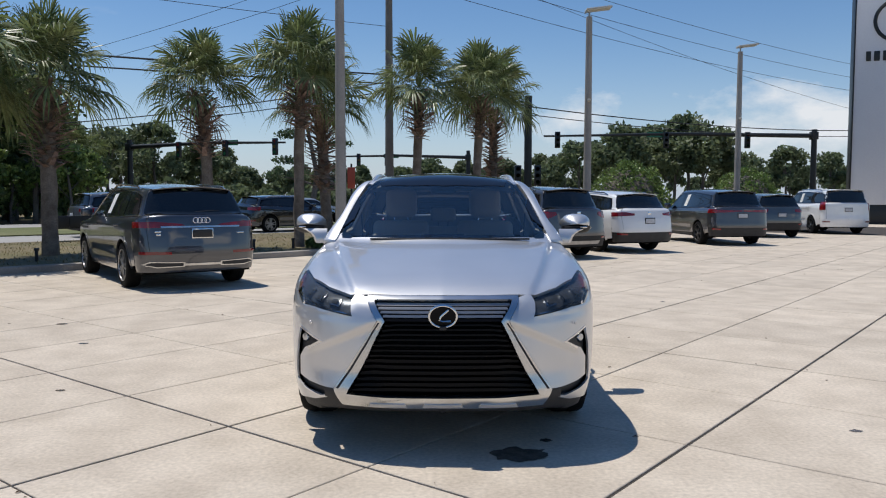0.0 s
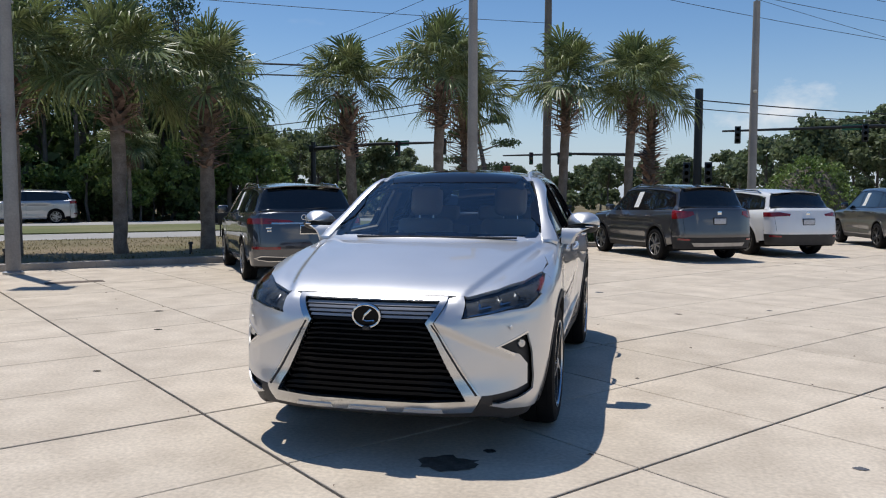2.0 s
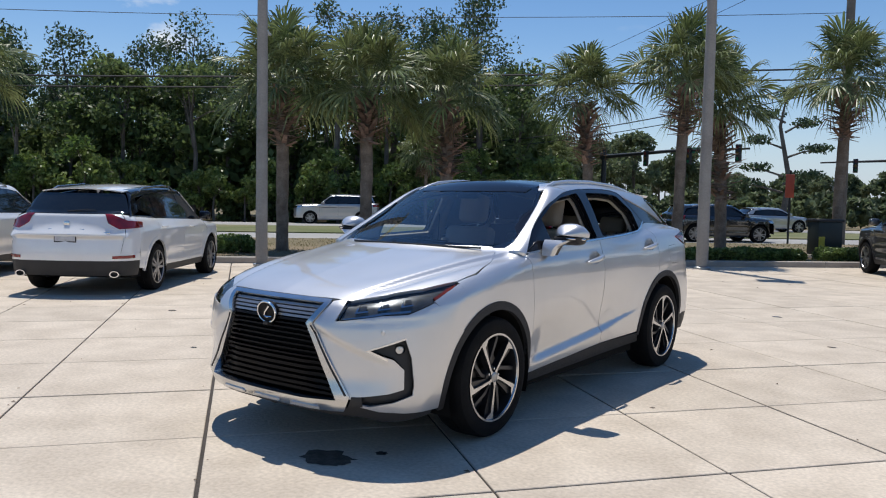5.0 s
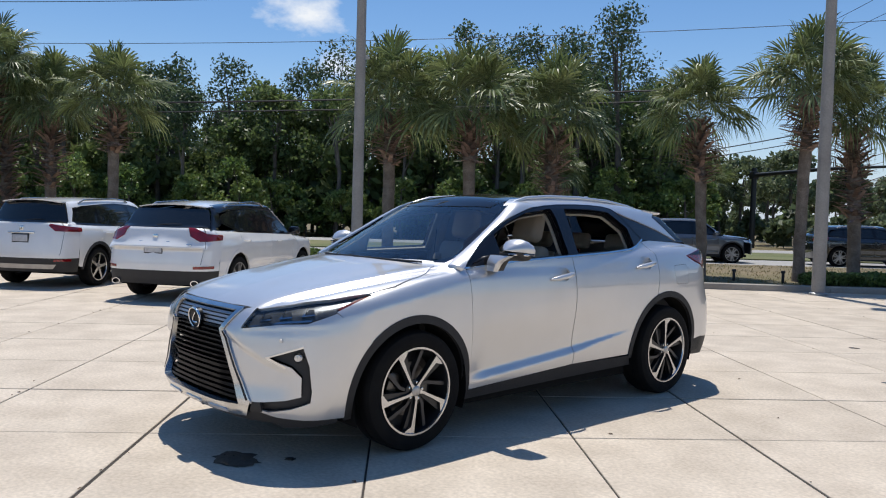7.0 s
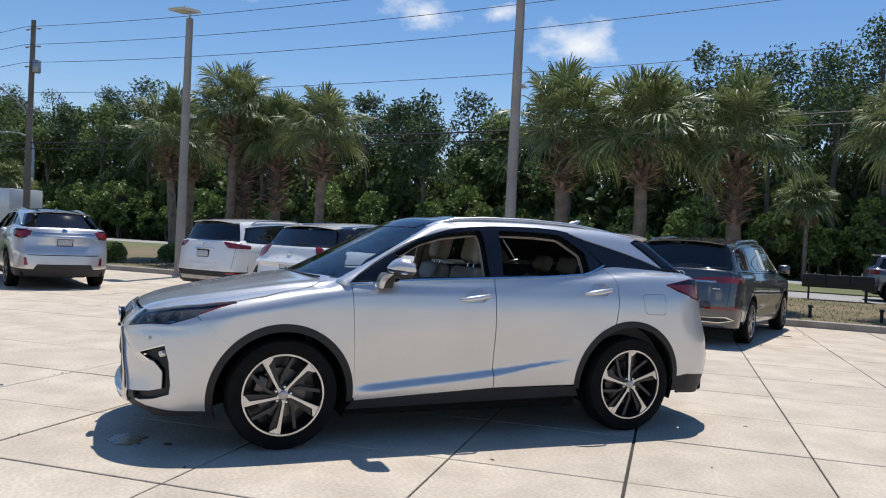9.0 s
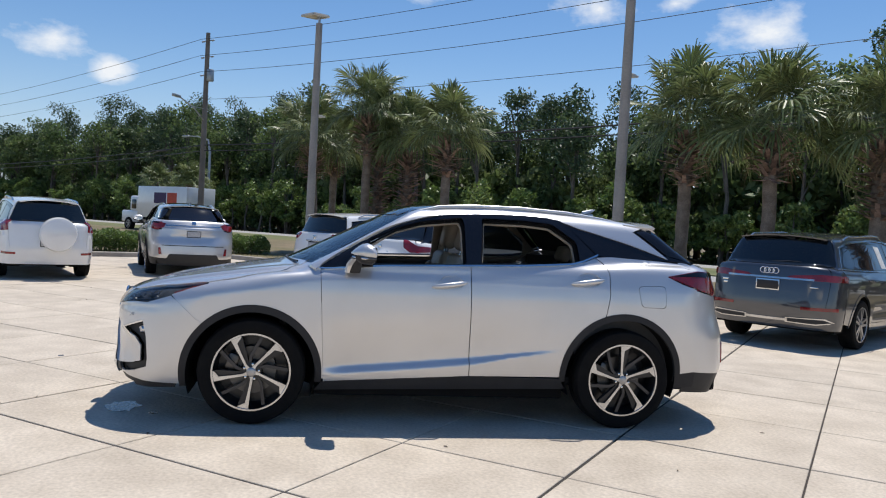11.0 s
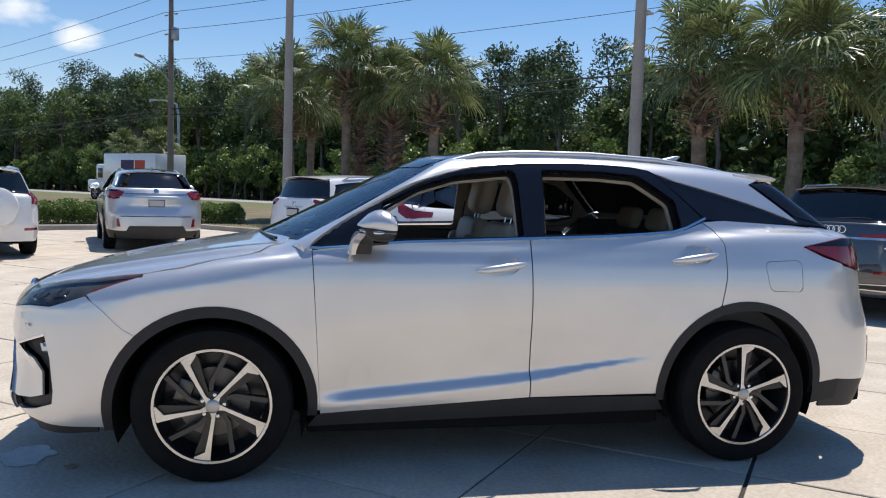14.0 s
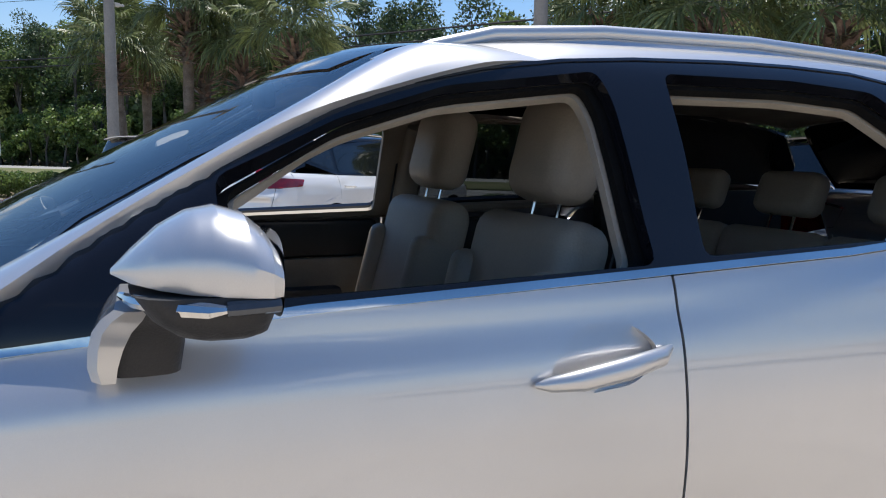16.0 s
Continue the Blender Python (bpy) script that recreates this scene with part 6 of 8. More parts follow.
    P("hood", "top", [(-W_ + 0.2, yn + 0.33), (-0.4, yn + 0.2), (0.4, yn + 0.2), (W_ - 0.2, yn + 0.33), (W_ - 0.09, fy), (W_ - 0.1, c["cowl"] + 0.1), (0, c["cowl"] - 0.02), (-W_ + 0.1, c["cowl"] + 0.1), (-W_ + 0.09, fy)], body, out=0.003)
    N3 = lambda x, z: (0.9 * math.atan2(x, -(float(nose_(np.array(x), np.array(z))) + mid)), z)
    P("front_bumper", "wrap", [N3(-W_ + 0.02, low), N3(W_ - 0.02, low), N3(W_ - 0.02, hood_side), N3(0, c["hood"] - 0.02), N3(-W_ + 0.02, hood_side)], body, out=-0.002)
    P("grille", "wrap", [N3(-0.45, 0.45), N3(0.45, 0.45), N3(0.5, c["hood"] - 0.12), N3(-0.5, c["hood"] - 0.12)], BLACK_MATT, out=0.006)
    for s in (1, -1):
        pts = [N3(0.52, c["hood"] - 0.2), N3(W_ - 0.06, c["hood"] - 0.16), N3(W_ - 0.04, c["hood"] - 0.06), N3(0.55, c["hood"] - 0.11)]
        P("headlamp", "wrap", pts, LAMP_BRIGHT, out=0.008, mirror=s < 0)
    # stern
    S = lambda x, z: (0.9 * math.atan2(x, float(stern_(np.array(abs(x)), np.array(z))) - mid), z)
    hx = W_ - 0.20
    hatch_ = P("tailgate", "stern", [S(-hx, 0.62), S(hx, 0.62), S(hx + 0.03, beltr - 0.08), S(hx - 0.02, beltr + 0.03), S(-hx + 0.02, beltr + 0.03), S(-hx - 0.03, beltr - 0.08)], body)
    split = c.get("split", 0.56)
    B("rear_corner", "stern", [S(hx + 0.006, 0.625), S(W_ - 0.02, 0.625), S(W_ - 0.015, beltr - 0.02), S(hx, beltr + 0.03), S(hx + 0.035, beltr - 0.08)], body, out=-0.002)
    P("rear_bumper", "stern", [S(-W_ + 0.02, split), S(W_ - 0.02, split), S(W_ - 0.02, 0.628), S(-W_ + 0.02, 0.628)], body, out=0.006)
    P("rear_valance", "stern", [S(-W_ + 0.04, 0.30), S(W_ - 0.04, 0.30), S(W_ - 0.02, split), S(-W_ + 0.02, split)], lower, out=0.0)
    if skid is not None:
        P("skid_plate", "stern", [S(-0.6, 0.36), S(0.6, 0.36), S(0.66, 0.44), S(-0.66, 0.44)], skid, out=0.012)
    gz0, gz1 = beltr + 0.035, H_ - 0.11 - 0.06 * c["fall"]
    G = lambda x, z: (0.9 * math.atan2(x, c["glass0"] + (z - beltr) * (c["roof1"] - c["glass0"]) / (H_ - 0.06 - beltr) - 0.12 * (x / 0.7) ** 2 - mid), z)
    gx = xt + 0.02
    P("rear_window", "stern", rounded([G(-gx - 0.06, gz0), G(gx + 0.06, gz0), G(gx - 0.09, gz1), G(-gx + 0.09, gz1)], 0.04, 3), TINT, car, "dark tinted rear window", out=0.006)
    B("rear_pillar", "stern", [G(gx + 0.07, gz0 - 0.03), G(gx + 0.24, gz0 - 0.03), G(gx + 0.05, gz1 + 0.05), G(gx - 0.08, gz1 + 0.05)], c.get("pillar", body), out=-0.001)
    bm = bmesh.new()
    yb = c["glass0"] + 0.02
    rod(bm, [(0.05, yb - 0.03, gz0 + 0.03), (-0.2, yb - 0.035, gz0 + 0.055), (-0.36, yb - 0.055, gz0 + 0.05)], [0.014, 0.009, 0.006], 6)
    part("rear_wiper", bm, BLACK_MATT, car)
    tail = tail or [(W_ - 0.02, beltr - 0.20), (W_ - 0.02, beltr - 0.04), (0.5, beltr - 0.07), (0.52, beltr - 0.16)]
    for s in (1, -1):
        P("tail_lamp", "stern", [S(x, z) for x, z in tail], RED_LENS, car, "red tail lamp", out=0.012, thick=0.03, mirror=s < 0, step=0.05)
        P("reflector", "stern", [S(W_ - reflect[0], reflect[2] - 0.024), S(W_ - reflect[1], reflect[2] - 0.020), S(W_ - reflect[1], reflect[2] + 0.026), S(W_ - reflect[0], reflect[2] + 0.018)], RED_LENS, out=0.012, mirror=s < 0, step=0.05)
    if strip_chrome:
        P("tail_strip", "stern", [S(-0.62, beltr - 0.172), S(0.62, beltr - 0.172), S(0.62, beltr - 0.145), S(-0.62, beltr - 0.145)], SATIN, car, "bright strip between the lamps", out=0.014, step=0.05)
        P("bumper_strip", "stern", [S(-W_ + 0.16, 0.40), S(W_ - 0.16, 0.40), S(W_ - 0.10, 0.435), S(-W_ + 0.10, 0.435)], SATIN, car, "bright strip across the bumper", out=0.014, step=0.05)
    ps = float(stern_(np.array(0.0), np.array(plate_z)))
    plate = put("number_plate", None, car)
    bm = bmesh.new()
    box(bm, (-plate_w, ps - 0.02, plate_z - 0.08), (plate_w, ps + 0.012, plate_z + 0.08), 0.006)
    part("plate_frame", bm, BLACK_MATT if body is not NAVY_GREY else CHROME, plate)
    bm = bmesh.new()
    box(bm, (-plate_w + 0.014, ps, plate_z - 0.062), (plate_w - 0.014, ps + 0.016, plate_z + 0.058), 0.003)
    part("plate_sheet", bm, PLATE if body is not NAVY_GREY else BLACK_MATT, plate)
    P("gate_gap", "stern", [S(-hx, 0.612), S(hx, 0.612), S(hx, 0.622), S(-hx, 0.622)], WELL, out=0.004, thick=0.004)
    if line:
        B("window_line", "side", dlo[:7] + [(y + 0.010 * (k > 4), z + 0.022) for k, (y, z) in reversed(list(enumerate(dlo[:7])))], SATIN, "bright window line", out=0.009, thick=0.012)
        B("belt_line", "side", [(y, z - 0.004) for y, z in (dlo[0], dlo[7], dlo[6])] + [(y, z + 0.014) for y, z in (dlo[6], dlo[7], dlo[0])], SATIN, out=0.009, thick=0.012)
    if rings:
        for k in range(4):
            bm = bmesh.new()
            x_, z_ = (k - 1.5) * 0.062, plate_z + 0.205
            y_ = float(stern_(np.array(abs(x_)), np.array(z_))) + 0.012
            rod(bm, [(x_ + 0.042 * math.cos(t), y_, z_ + 0.042 * math.sin(t)) for t in (2 * math.pi * i / 20 for i in range(21))], 0.007, 6, False)
            part("badge", bm, CHROME, hatch_)
    for sx in (1, -1) if tips else ():
        if tips == "frame":
            ring_ = [S(0.28, 0.385), S(W_ - 0.30, 0.375), S(W_ - 0.10, 0.425), S(W_ - 0.20, 0.475), S(0.28, 0.455)]
            ring_m = np.mean(ring_, 0)
            trim_ = P("exhaust_trim", "stern", ring_, SATIN, car, "bright exhaust surround", out=0.014, thick=0.03, mirror=sx < 0, step=0.03)
            P("exhaust_mesh", "stern", [tuple(ring_m + (np.array(q) - ring_m) * (0.90, 0.66)) for q in ring_], BLACK_MATT, trim_, out=0.017, thick=0.004, mirror=sx < 0, step=0.03)
        else:
            bm = bmesh.new()
            yy = float(stern_(np.array(0.6), np.array(0.34)))
            spin(bm, [(0.03, -0.02), (0.045, -0.02), (0.048, 0.10), (0.036, 0.10), (0.034, 0.0)], 16, pose(sx * (W_ - 0.28), yy - 0.08, 0.325, 0, 0, 90))
            for v in bm.verts:
                v.co.x = sx * (W_ - 0.28) + (v.co.x - sx * (W_ - 0.28)) * 1.5
            part("exhaust_tip", bm, CHROME, car)
    if marks:
        bars(hatch_, marks, stern_)
    if spare:
        bm = bmesh.new()
        spin(bm, [(0.001, 0.17), (0.24, 0.165), (0.315, 0.14), (0.335, 0.09), (0.335, -0.04), (0.30, -0.06)], 36, pose(-0.14, ps + 0.06, 0.90, 0, 0, 90))
        part("spare_wheel_cover", bm, body, car, "round white spare wheel cover")
    if rails:
        for s in (1, -1):
            bm = bmesh.new()
            rx = xt - 0.03
            zr = lambda y: H_ - 0.085 - 0.06 * c["fall"] * max(0, (y - 0.3) / 1.6) ** 2
            rod(bm, [(s * rx, c["roof0"] + 0.3, zr(0) - 0.03), (s * rx, c["roof0"] + 0.45, zr(0) + 0.022), (s * rx, 0.4, zr(0.4) + 0.034), (s * rx, c["roof1"] - 0.55, zr(c["roof1"] - 0.5) + 0.022), (s * rx, c["roof1"] - 0.38, zr(c["roof1"] - 0.4) - 0.03)], 0.018, 8)
            part("roof_rail", bm, c.get("rail", SATIN), car)
    for s in (1, -1):
        bm = bmesh.new()
        box(bm, (s * (W_ + 0.08) - 0.10, c["cowl"] + 0.36, belt + 0.0), (s * (W_ + 0.08) + 0.10, c["cowl"] + 0.50, belt + 0.15), 0.045, None, 3)
        part("door_mirror", bm, c.get("mirror", body), car)
        for y in (fy, ry):
            bm = bmesh.new()
            spin(bm, [(r, 0.0), (r, -0.4), (0.0005, -0.4)], 20, pose(s * (W_ - 0.03), y, az, 0, 0, 0 if s > 0 else 180), radians(-20), radians(200))
            part("wheel_liner", bm, WELL, car)
        for y in (d1 + 0.72, d3 - 0.18):
            bm = bmesh.new()
            xx = float(onto(np.array([[1.2, y, zb(y) - 0.14]]), np.array([[-1.0, 0, 0]]), 1.0, form)[0][0, 0])
            rod(bm, [(s * xx, y - 0.11, zb(y) - 0.15), (s * (xx + 0.035), y - 0.06, zb(y) - 0.145), (s * (xx + 0.035), y + 0.06, zb(y) - 0.14), (s * xx, y + 0.11, zb(y) - 0.135)], 0.013, 6)
            part("door_handle", bm, body, car)
        for y in (fy, ry):
            wheel(car, y, 0.365, W_ - 0.012, 0.365, 0.255, 0.23, 90 + 20 * (y > 0) + 30 * s, wheels, s < 0, rim_mat or RIM_GREY, count=5, detail=False)
    if paper:
        for s in (1, -1):
            P("window_sheet", "side", [(d2 + 0.15, zb(0.3) + 0.05), (d2 + 0.20, zt - 0.07), (d2 + 0.42, zt - 0.06), (d2 + 0.37, zb(0.4) + 0.05)], PAPER, car, "white price sheet in the window", out=0.007, mirror=s < 0)
    bm = bmesh.new()
    box(bm, (-W_ + 0.12, yn + 0.35, 0.26), (W_ - 0.12, yr - 0.3, 0.34))
    part("underbody", bm, WELL, car, smooth=False)
    bm = bmesh.new()
    box(bm, (-W_ + 0.14, fy + 0.5, 0.34), (W_ - 0.14, ry + 0.2, belt - 0.12))
    part("cabin", bm, WELL, car, smooth=False)
    return car


WHITE = paint("white_paint", (0.82, 0.82, 0.81), 0.0, 0.3)
NAVY_GREY = paint("dark_slate_paint", (0.046, 0.050, 0.060), 0.5, 0.28)
DARK_GREY = paint("dark_grey_paint", (0.055, 0.055, 0.06), 0.35, 0.28)
GREEN_GREY = paint("grey_green_paint", (0.06, 0.07, 0.075), 0.35, 0.28)
MID_SILVER = paint("silver_grey_paint", (0.45, 0.46, 0.47), 0.6, 0.3)
BLACK_PAINT = paint("black_paint", (0.012, 0.012, 0.013), 0.2, 0.25)
BLUE_GREY = paint("blue_grey_paint", (0.10, 0.115, 0.14), 0.4, 0.28)
common = dict(wb=2.8, fo=0.95, ro=1.05, W=0.96, H=1.70, belt=1.06, beltr=1.12, hood=0.98, cowl=-1.15, roof0=-0.35, roof1=2.02, glass0=2.24, lean=0.06, tumble=0.26, fall=1.0)
suv("luxury_suv", "dark slate grey large SUV with chrome strips parked at the kerb", dict(common, wb=3.0, fo=0.98, ro=1.10, W=0.985, H=1.74, belt=1.12, beltr=1.16, hood=1.02, roof1=2.08, glass0=2.36, clad=False, kick=0.02), NAVY_GREY, (-5.28, 7.66), 35.3, lower=NAVY_GREY,
    tail=[(0.965, 0.985), (0.965, 1.075), (0.7, 1.085), (0.30, 1.045), (0.26, 1.02), (0.6, 0.992)], plate_z=0.90, plate_w=0.17, wheels="twin", strip_chrome=True, paper=True, marks=((0.66, 0.93, 0.055, 0.016), (0.66, 0.885, 0.035, 0.018), (-0.62, 0.90, 0.07, 0.010)), rings=True, tips="frame", line=True, reflect=(0.50, 0.07, 0.60), step=0.055)
suv("midsize_suv", "dark grey three-row SUV with a price sheet in its window", dict(common, wb=2.82, fo=0.98, ro=1.12, W=0.995, H=1.79, belt=1.12, beltr=1.18, hood=1.05, roof1=2.05, glass0=2.30, lean=0.05), DARK_GREY, (2.07, 13.99), 28, paper=True,
    tail=[(0.965, 0.96), (0.965, 1.15), (0.62, 1.13), (0.60, 1.06), (0.8, 0.98)], plate_z=0.92, skid=RIM_GREY, marks=((0, 1.10, 0.05, 0.04),))
suv("white_crossover", "white three-row crossover parked beside a dark SUV", dict(common, wb=2.82, fo=0.95, ro=1.15, W=0.975, H=1.71, belt=1.08, beltr=1.16, roof1=1.98, glass0=2.28, clad=False, fall=1.3), WHITE, (4.45, 16.2), 24, lower=BLACK_MATT,
    tail=[(0.95, 0.97), (0.95, 1.08), (0.7, 1.09), (0.45, 1.05), (0.47, 1.0)], plate_z=0.86, marks=((0, 1.06, 0.05, 0.035),))
suv("muscular_suv", "dark grey SUV with black wheels and a full-width tail lamp", dict(common, wb=3.04, fo=0.95, ro=1.12, W=0.965, H=1.80, belt=1.14, beltr=1.17, hood=1.06, roof1=2.14, glass0=2.40, clad=False, lean=0.04), DARK_GREY, (8.9, 19.7), 6, lower=BLACK_MATT,
    tail=[(0.945, 1.0), (0.945, 1.13), (0.5, 1.10), (0.02, 1.09), (0.02, 1.05), (0.5, 1.03)], plate_z=0.93, rim_mat=RIM_DARK, paper=True, rails=False)
suv("small_suv", "dark grey compact SUV parked among larger cars", dict(common, wb=2.65, fo=0.85, ro=0.9, W=0.93, H=1.68, belt=1.08, roof1=1.85, glass0=2.05), GREEN_GREY, (12.35, 24.1), 3)
suv("full_size_suv", "large white boxy SUV with black wheels", dict(common, wb=2.95, fo=1.0, ro=1.16, W=1.02, H=1.89, belt=1.24, beltr=1.26, hood=1.18, roof1=2.36, glass0=2.52, lean=0.02, tumble=0.2, fall=0.3, clad=False), WHITE, (16.45, 27.4), -1,
    tail=[(1.0, 0.98), (1.0, 1.32), (0.86, 1.32), (0.86, 0.98)], plate_z=1.0, rim_mat=RIM_DARK, paper=True, lower=WHITE)
suv("sporty_crossover", "white crossover with dark floating rear pillar and red lamps", dict(common, wb=2.825, fo=0.96, ro=1.08, W=0.958, H=1.69, belt=1.06, beltr=1.16, roof1=1.86, glass0=2.28, lean=0.08, fall=1.5, mirror=BLACK_GLOSS, pillar=BLACK_GLOSS, clad=False, dlo1=1.75, kick=0.13, split=0.52), WHITE, (-8.95, 2.13), 37.2, lower=BLACK_MATT,
    tail=[(0.945, 1.0), (0.95, 1.075), (0.80, 1.10), (0.62, 1.185), (0.52, 1.19), (0.57, 1.06), (0.72, 0.975)], plate_z=0.86, tips="round", reflect=(0.30, 0.06, 0.575), marks=((0, 1.05, 0.04, 0.035), (-0.55, 0.92, 0.07, 0.018), (0, 0.965, 0.26, 0.012)), step=0.055)
suv("compact_suv", "white compact SUV with black cladding and two-tone wheels", dict(common, wb=2.705, fo=0.93, ro=1.0, W=0.925, H=1.70, belt=1.10, beltr=1.15, roof1=1.98, glass0=2.18, split=0.55), WHITE, (-12.2, 0.8), 40.4, lower=BLACK_MATT,
    tail=[(0.91, 1.02), (0.91, 1.09), (0.7, 1.13), (0.52, 1.16), (0.50, 1.13), (0.62, 1.03)], plate_z=0.90, marks=((0, 1.08, 0.04, 0.04), (0, 1.0, 0.26, 0.014)), skid=RIM_GREY, wheels="star", rim_mat=RIM_BRIGHT, step=0.06)
suv("spare_wheel_suv", "white compact SUV with a covered spare wheel on its tailgate", dict(common, wb=2.66, fo=0.9, ro=0.95, W=0.875, H=1.66, belt=1.06, beltr=1.10, roof1=2.02, glass0=2.16, lean=0.03, clad=False, split=0.42), WHITE, (-11.74, -7.0), 115, lower=WHITE,
    tail=[(0.855, 0.92), (0.855, 1.16), (0.72, 1.14), (0.70, 0.95)], plate_z=0.72, spare=True)
twin = copy_thing(hero, pose(-13.99, -4.23, 0, 0, 0, 104.8 + 180))
twin.name = "silver_crossover_car"
tagged(twin, "silver crossover with red lamps seen from behind by the hedge", "car", "parked cars")


# ---- palms ----
PALM_BARK = surface("palm_trunk", (0.26, 0.21, 0.165), (0.16, 0.12, 0.09), 5, 0.9, 0, 0.9, 40, 0.35)
BOOT = surface("palm_boots", (0.38, 0.27, 0.22), (0.20, 0.125, 0.10), 6, 0.9, 0, 0.5, 60, 0.3, island=0.4)
FROND = surface("palm_frond", (0.115, 0.158, 0.056), (0.22, 0.250, 0.105), 1.2, 0.40, 0, 0, 30, 0.25, island=0.4, thin=0.28, spec=0.42)
DEAD = surface("dead_palm_frond", (0.22, 0.15, 0.08), (0.16, 0.105, 0.06), 2, 0.8, 0, 0, 30, 0.25, island=0.3)


class Pile:
    """Collects quads and triangles for one mesh."""

    def __init__(self):
        self.v, self.f = [], []

    def add(self, verts, faces):
        k = len(self.v)
        self.v += verts
        self.f += [tuple(i + k for i in t) for t in faces]


def frond(pile, base, out, droop, length, stalk, rr, blades=22):
    """A fan leaf: an arching stalk, then pleated blades joined near its tip, split and hanging further out."""
    out = out.normalized()
    side = out.cross(Vector((0, 0, 1))).normalized() if abs(out.z) < 0.98 else Vector((1, 0, 0))
    sag = Vector((0, 0, -1))
    knee = base + out * stalk * 0.55
    tip = base + out * stalk + sag * droop * 0.22 * stalk
    w = side * 0.016
    pile.add([base - w * 1.5, base + w * 1.5, knee + w, knee - w, tip + w * 0.7, tip - w * 0.7], [(0, 1, 2, 3), (3, 2, 4, 5)])
    axis = (out + sag * (0.04 + 0.34 * droop)).normalized()
    roll = rr.uniform(-0.7, 0.7)
    lift = side.cross(axis).normalized()
    s2 = (side * math.cos(roll) + lift * math.sin(roll)).normalized()
    face = s2.cross(axis).normalized()
    if face.z < 0:
        face = -face
    keel = rr.uniform(0.15, 0.5)
    for i in range(blades):
        a = -2.0 + 4.0 * (i + rr.uniform(-0.25, 0.25)) / (blades - 1)
        d = (axis * math.cos(a) + s2 * math.sin(a) + face * keel * (abs(math.sin(a)) - 0.35)).normalized()
        start = tip - axis * 0.12 * (1 - math.cos(a)) + d * 0.03
        ln = length * (0.60 + 0.40 * math.cos(a * 0.7)) * rr.uniform(0.8, 1.12)
        n = d.cross(face).normalized()
        bend = (0.34 + 0.95 * droop) * rr.uniform(0.6, 1.5)
        wide = ln * 0.036
        p1 = start + d * ln * 0.42 + sag * 0.03 * bend * ln
        p2 = start + d * ln * 0.74 + sag * 0.17 * bend * ln
        p3 = start + d * ln * (1.0 - 0.06 * bend) + sag * 0.48 * bend * ln + n * rr.uniform(-0.05, 0.05)
        pleat = face * wide * 0.55
        pile.add([start, p1 + n * wide, p1 + pleat, p1 - n * wide, p2 + n * wide * 0.62, p2 + pleat * 0.5, p2 - n * wide * 0.62, p3],
                 [(0, 1, 2), (0, 2, 3), (1, 4, 5, 2), (2, 5, 6, 3), (4, 7, 5), (5, 7, 6)])


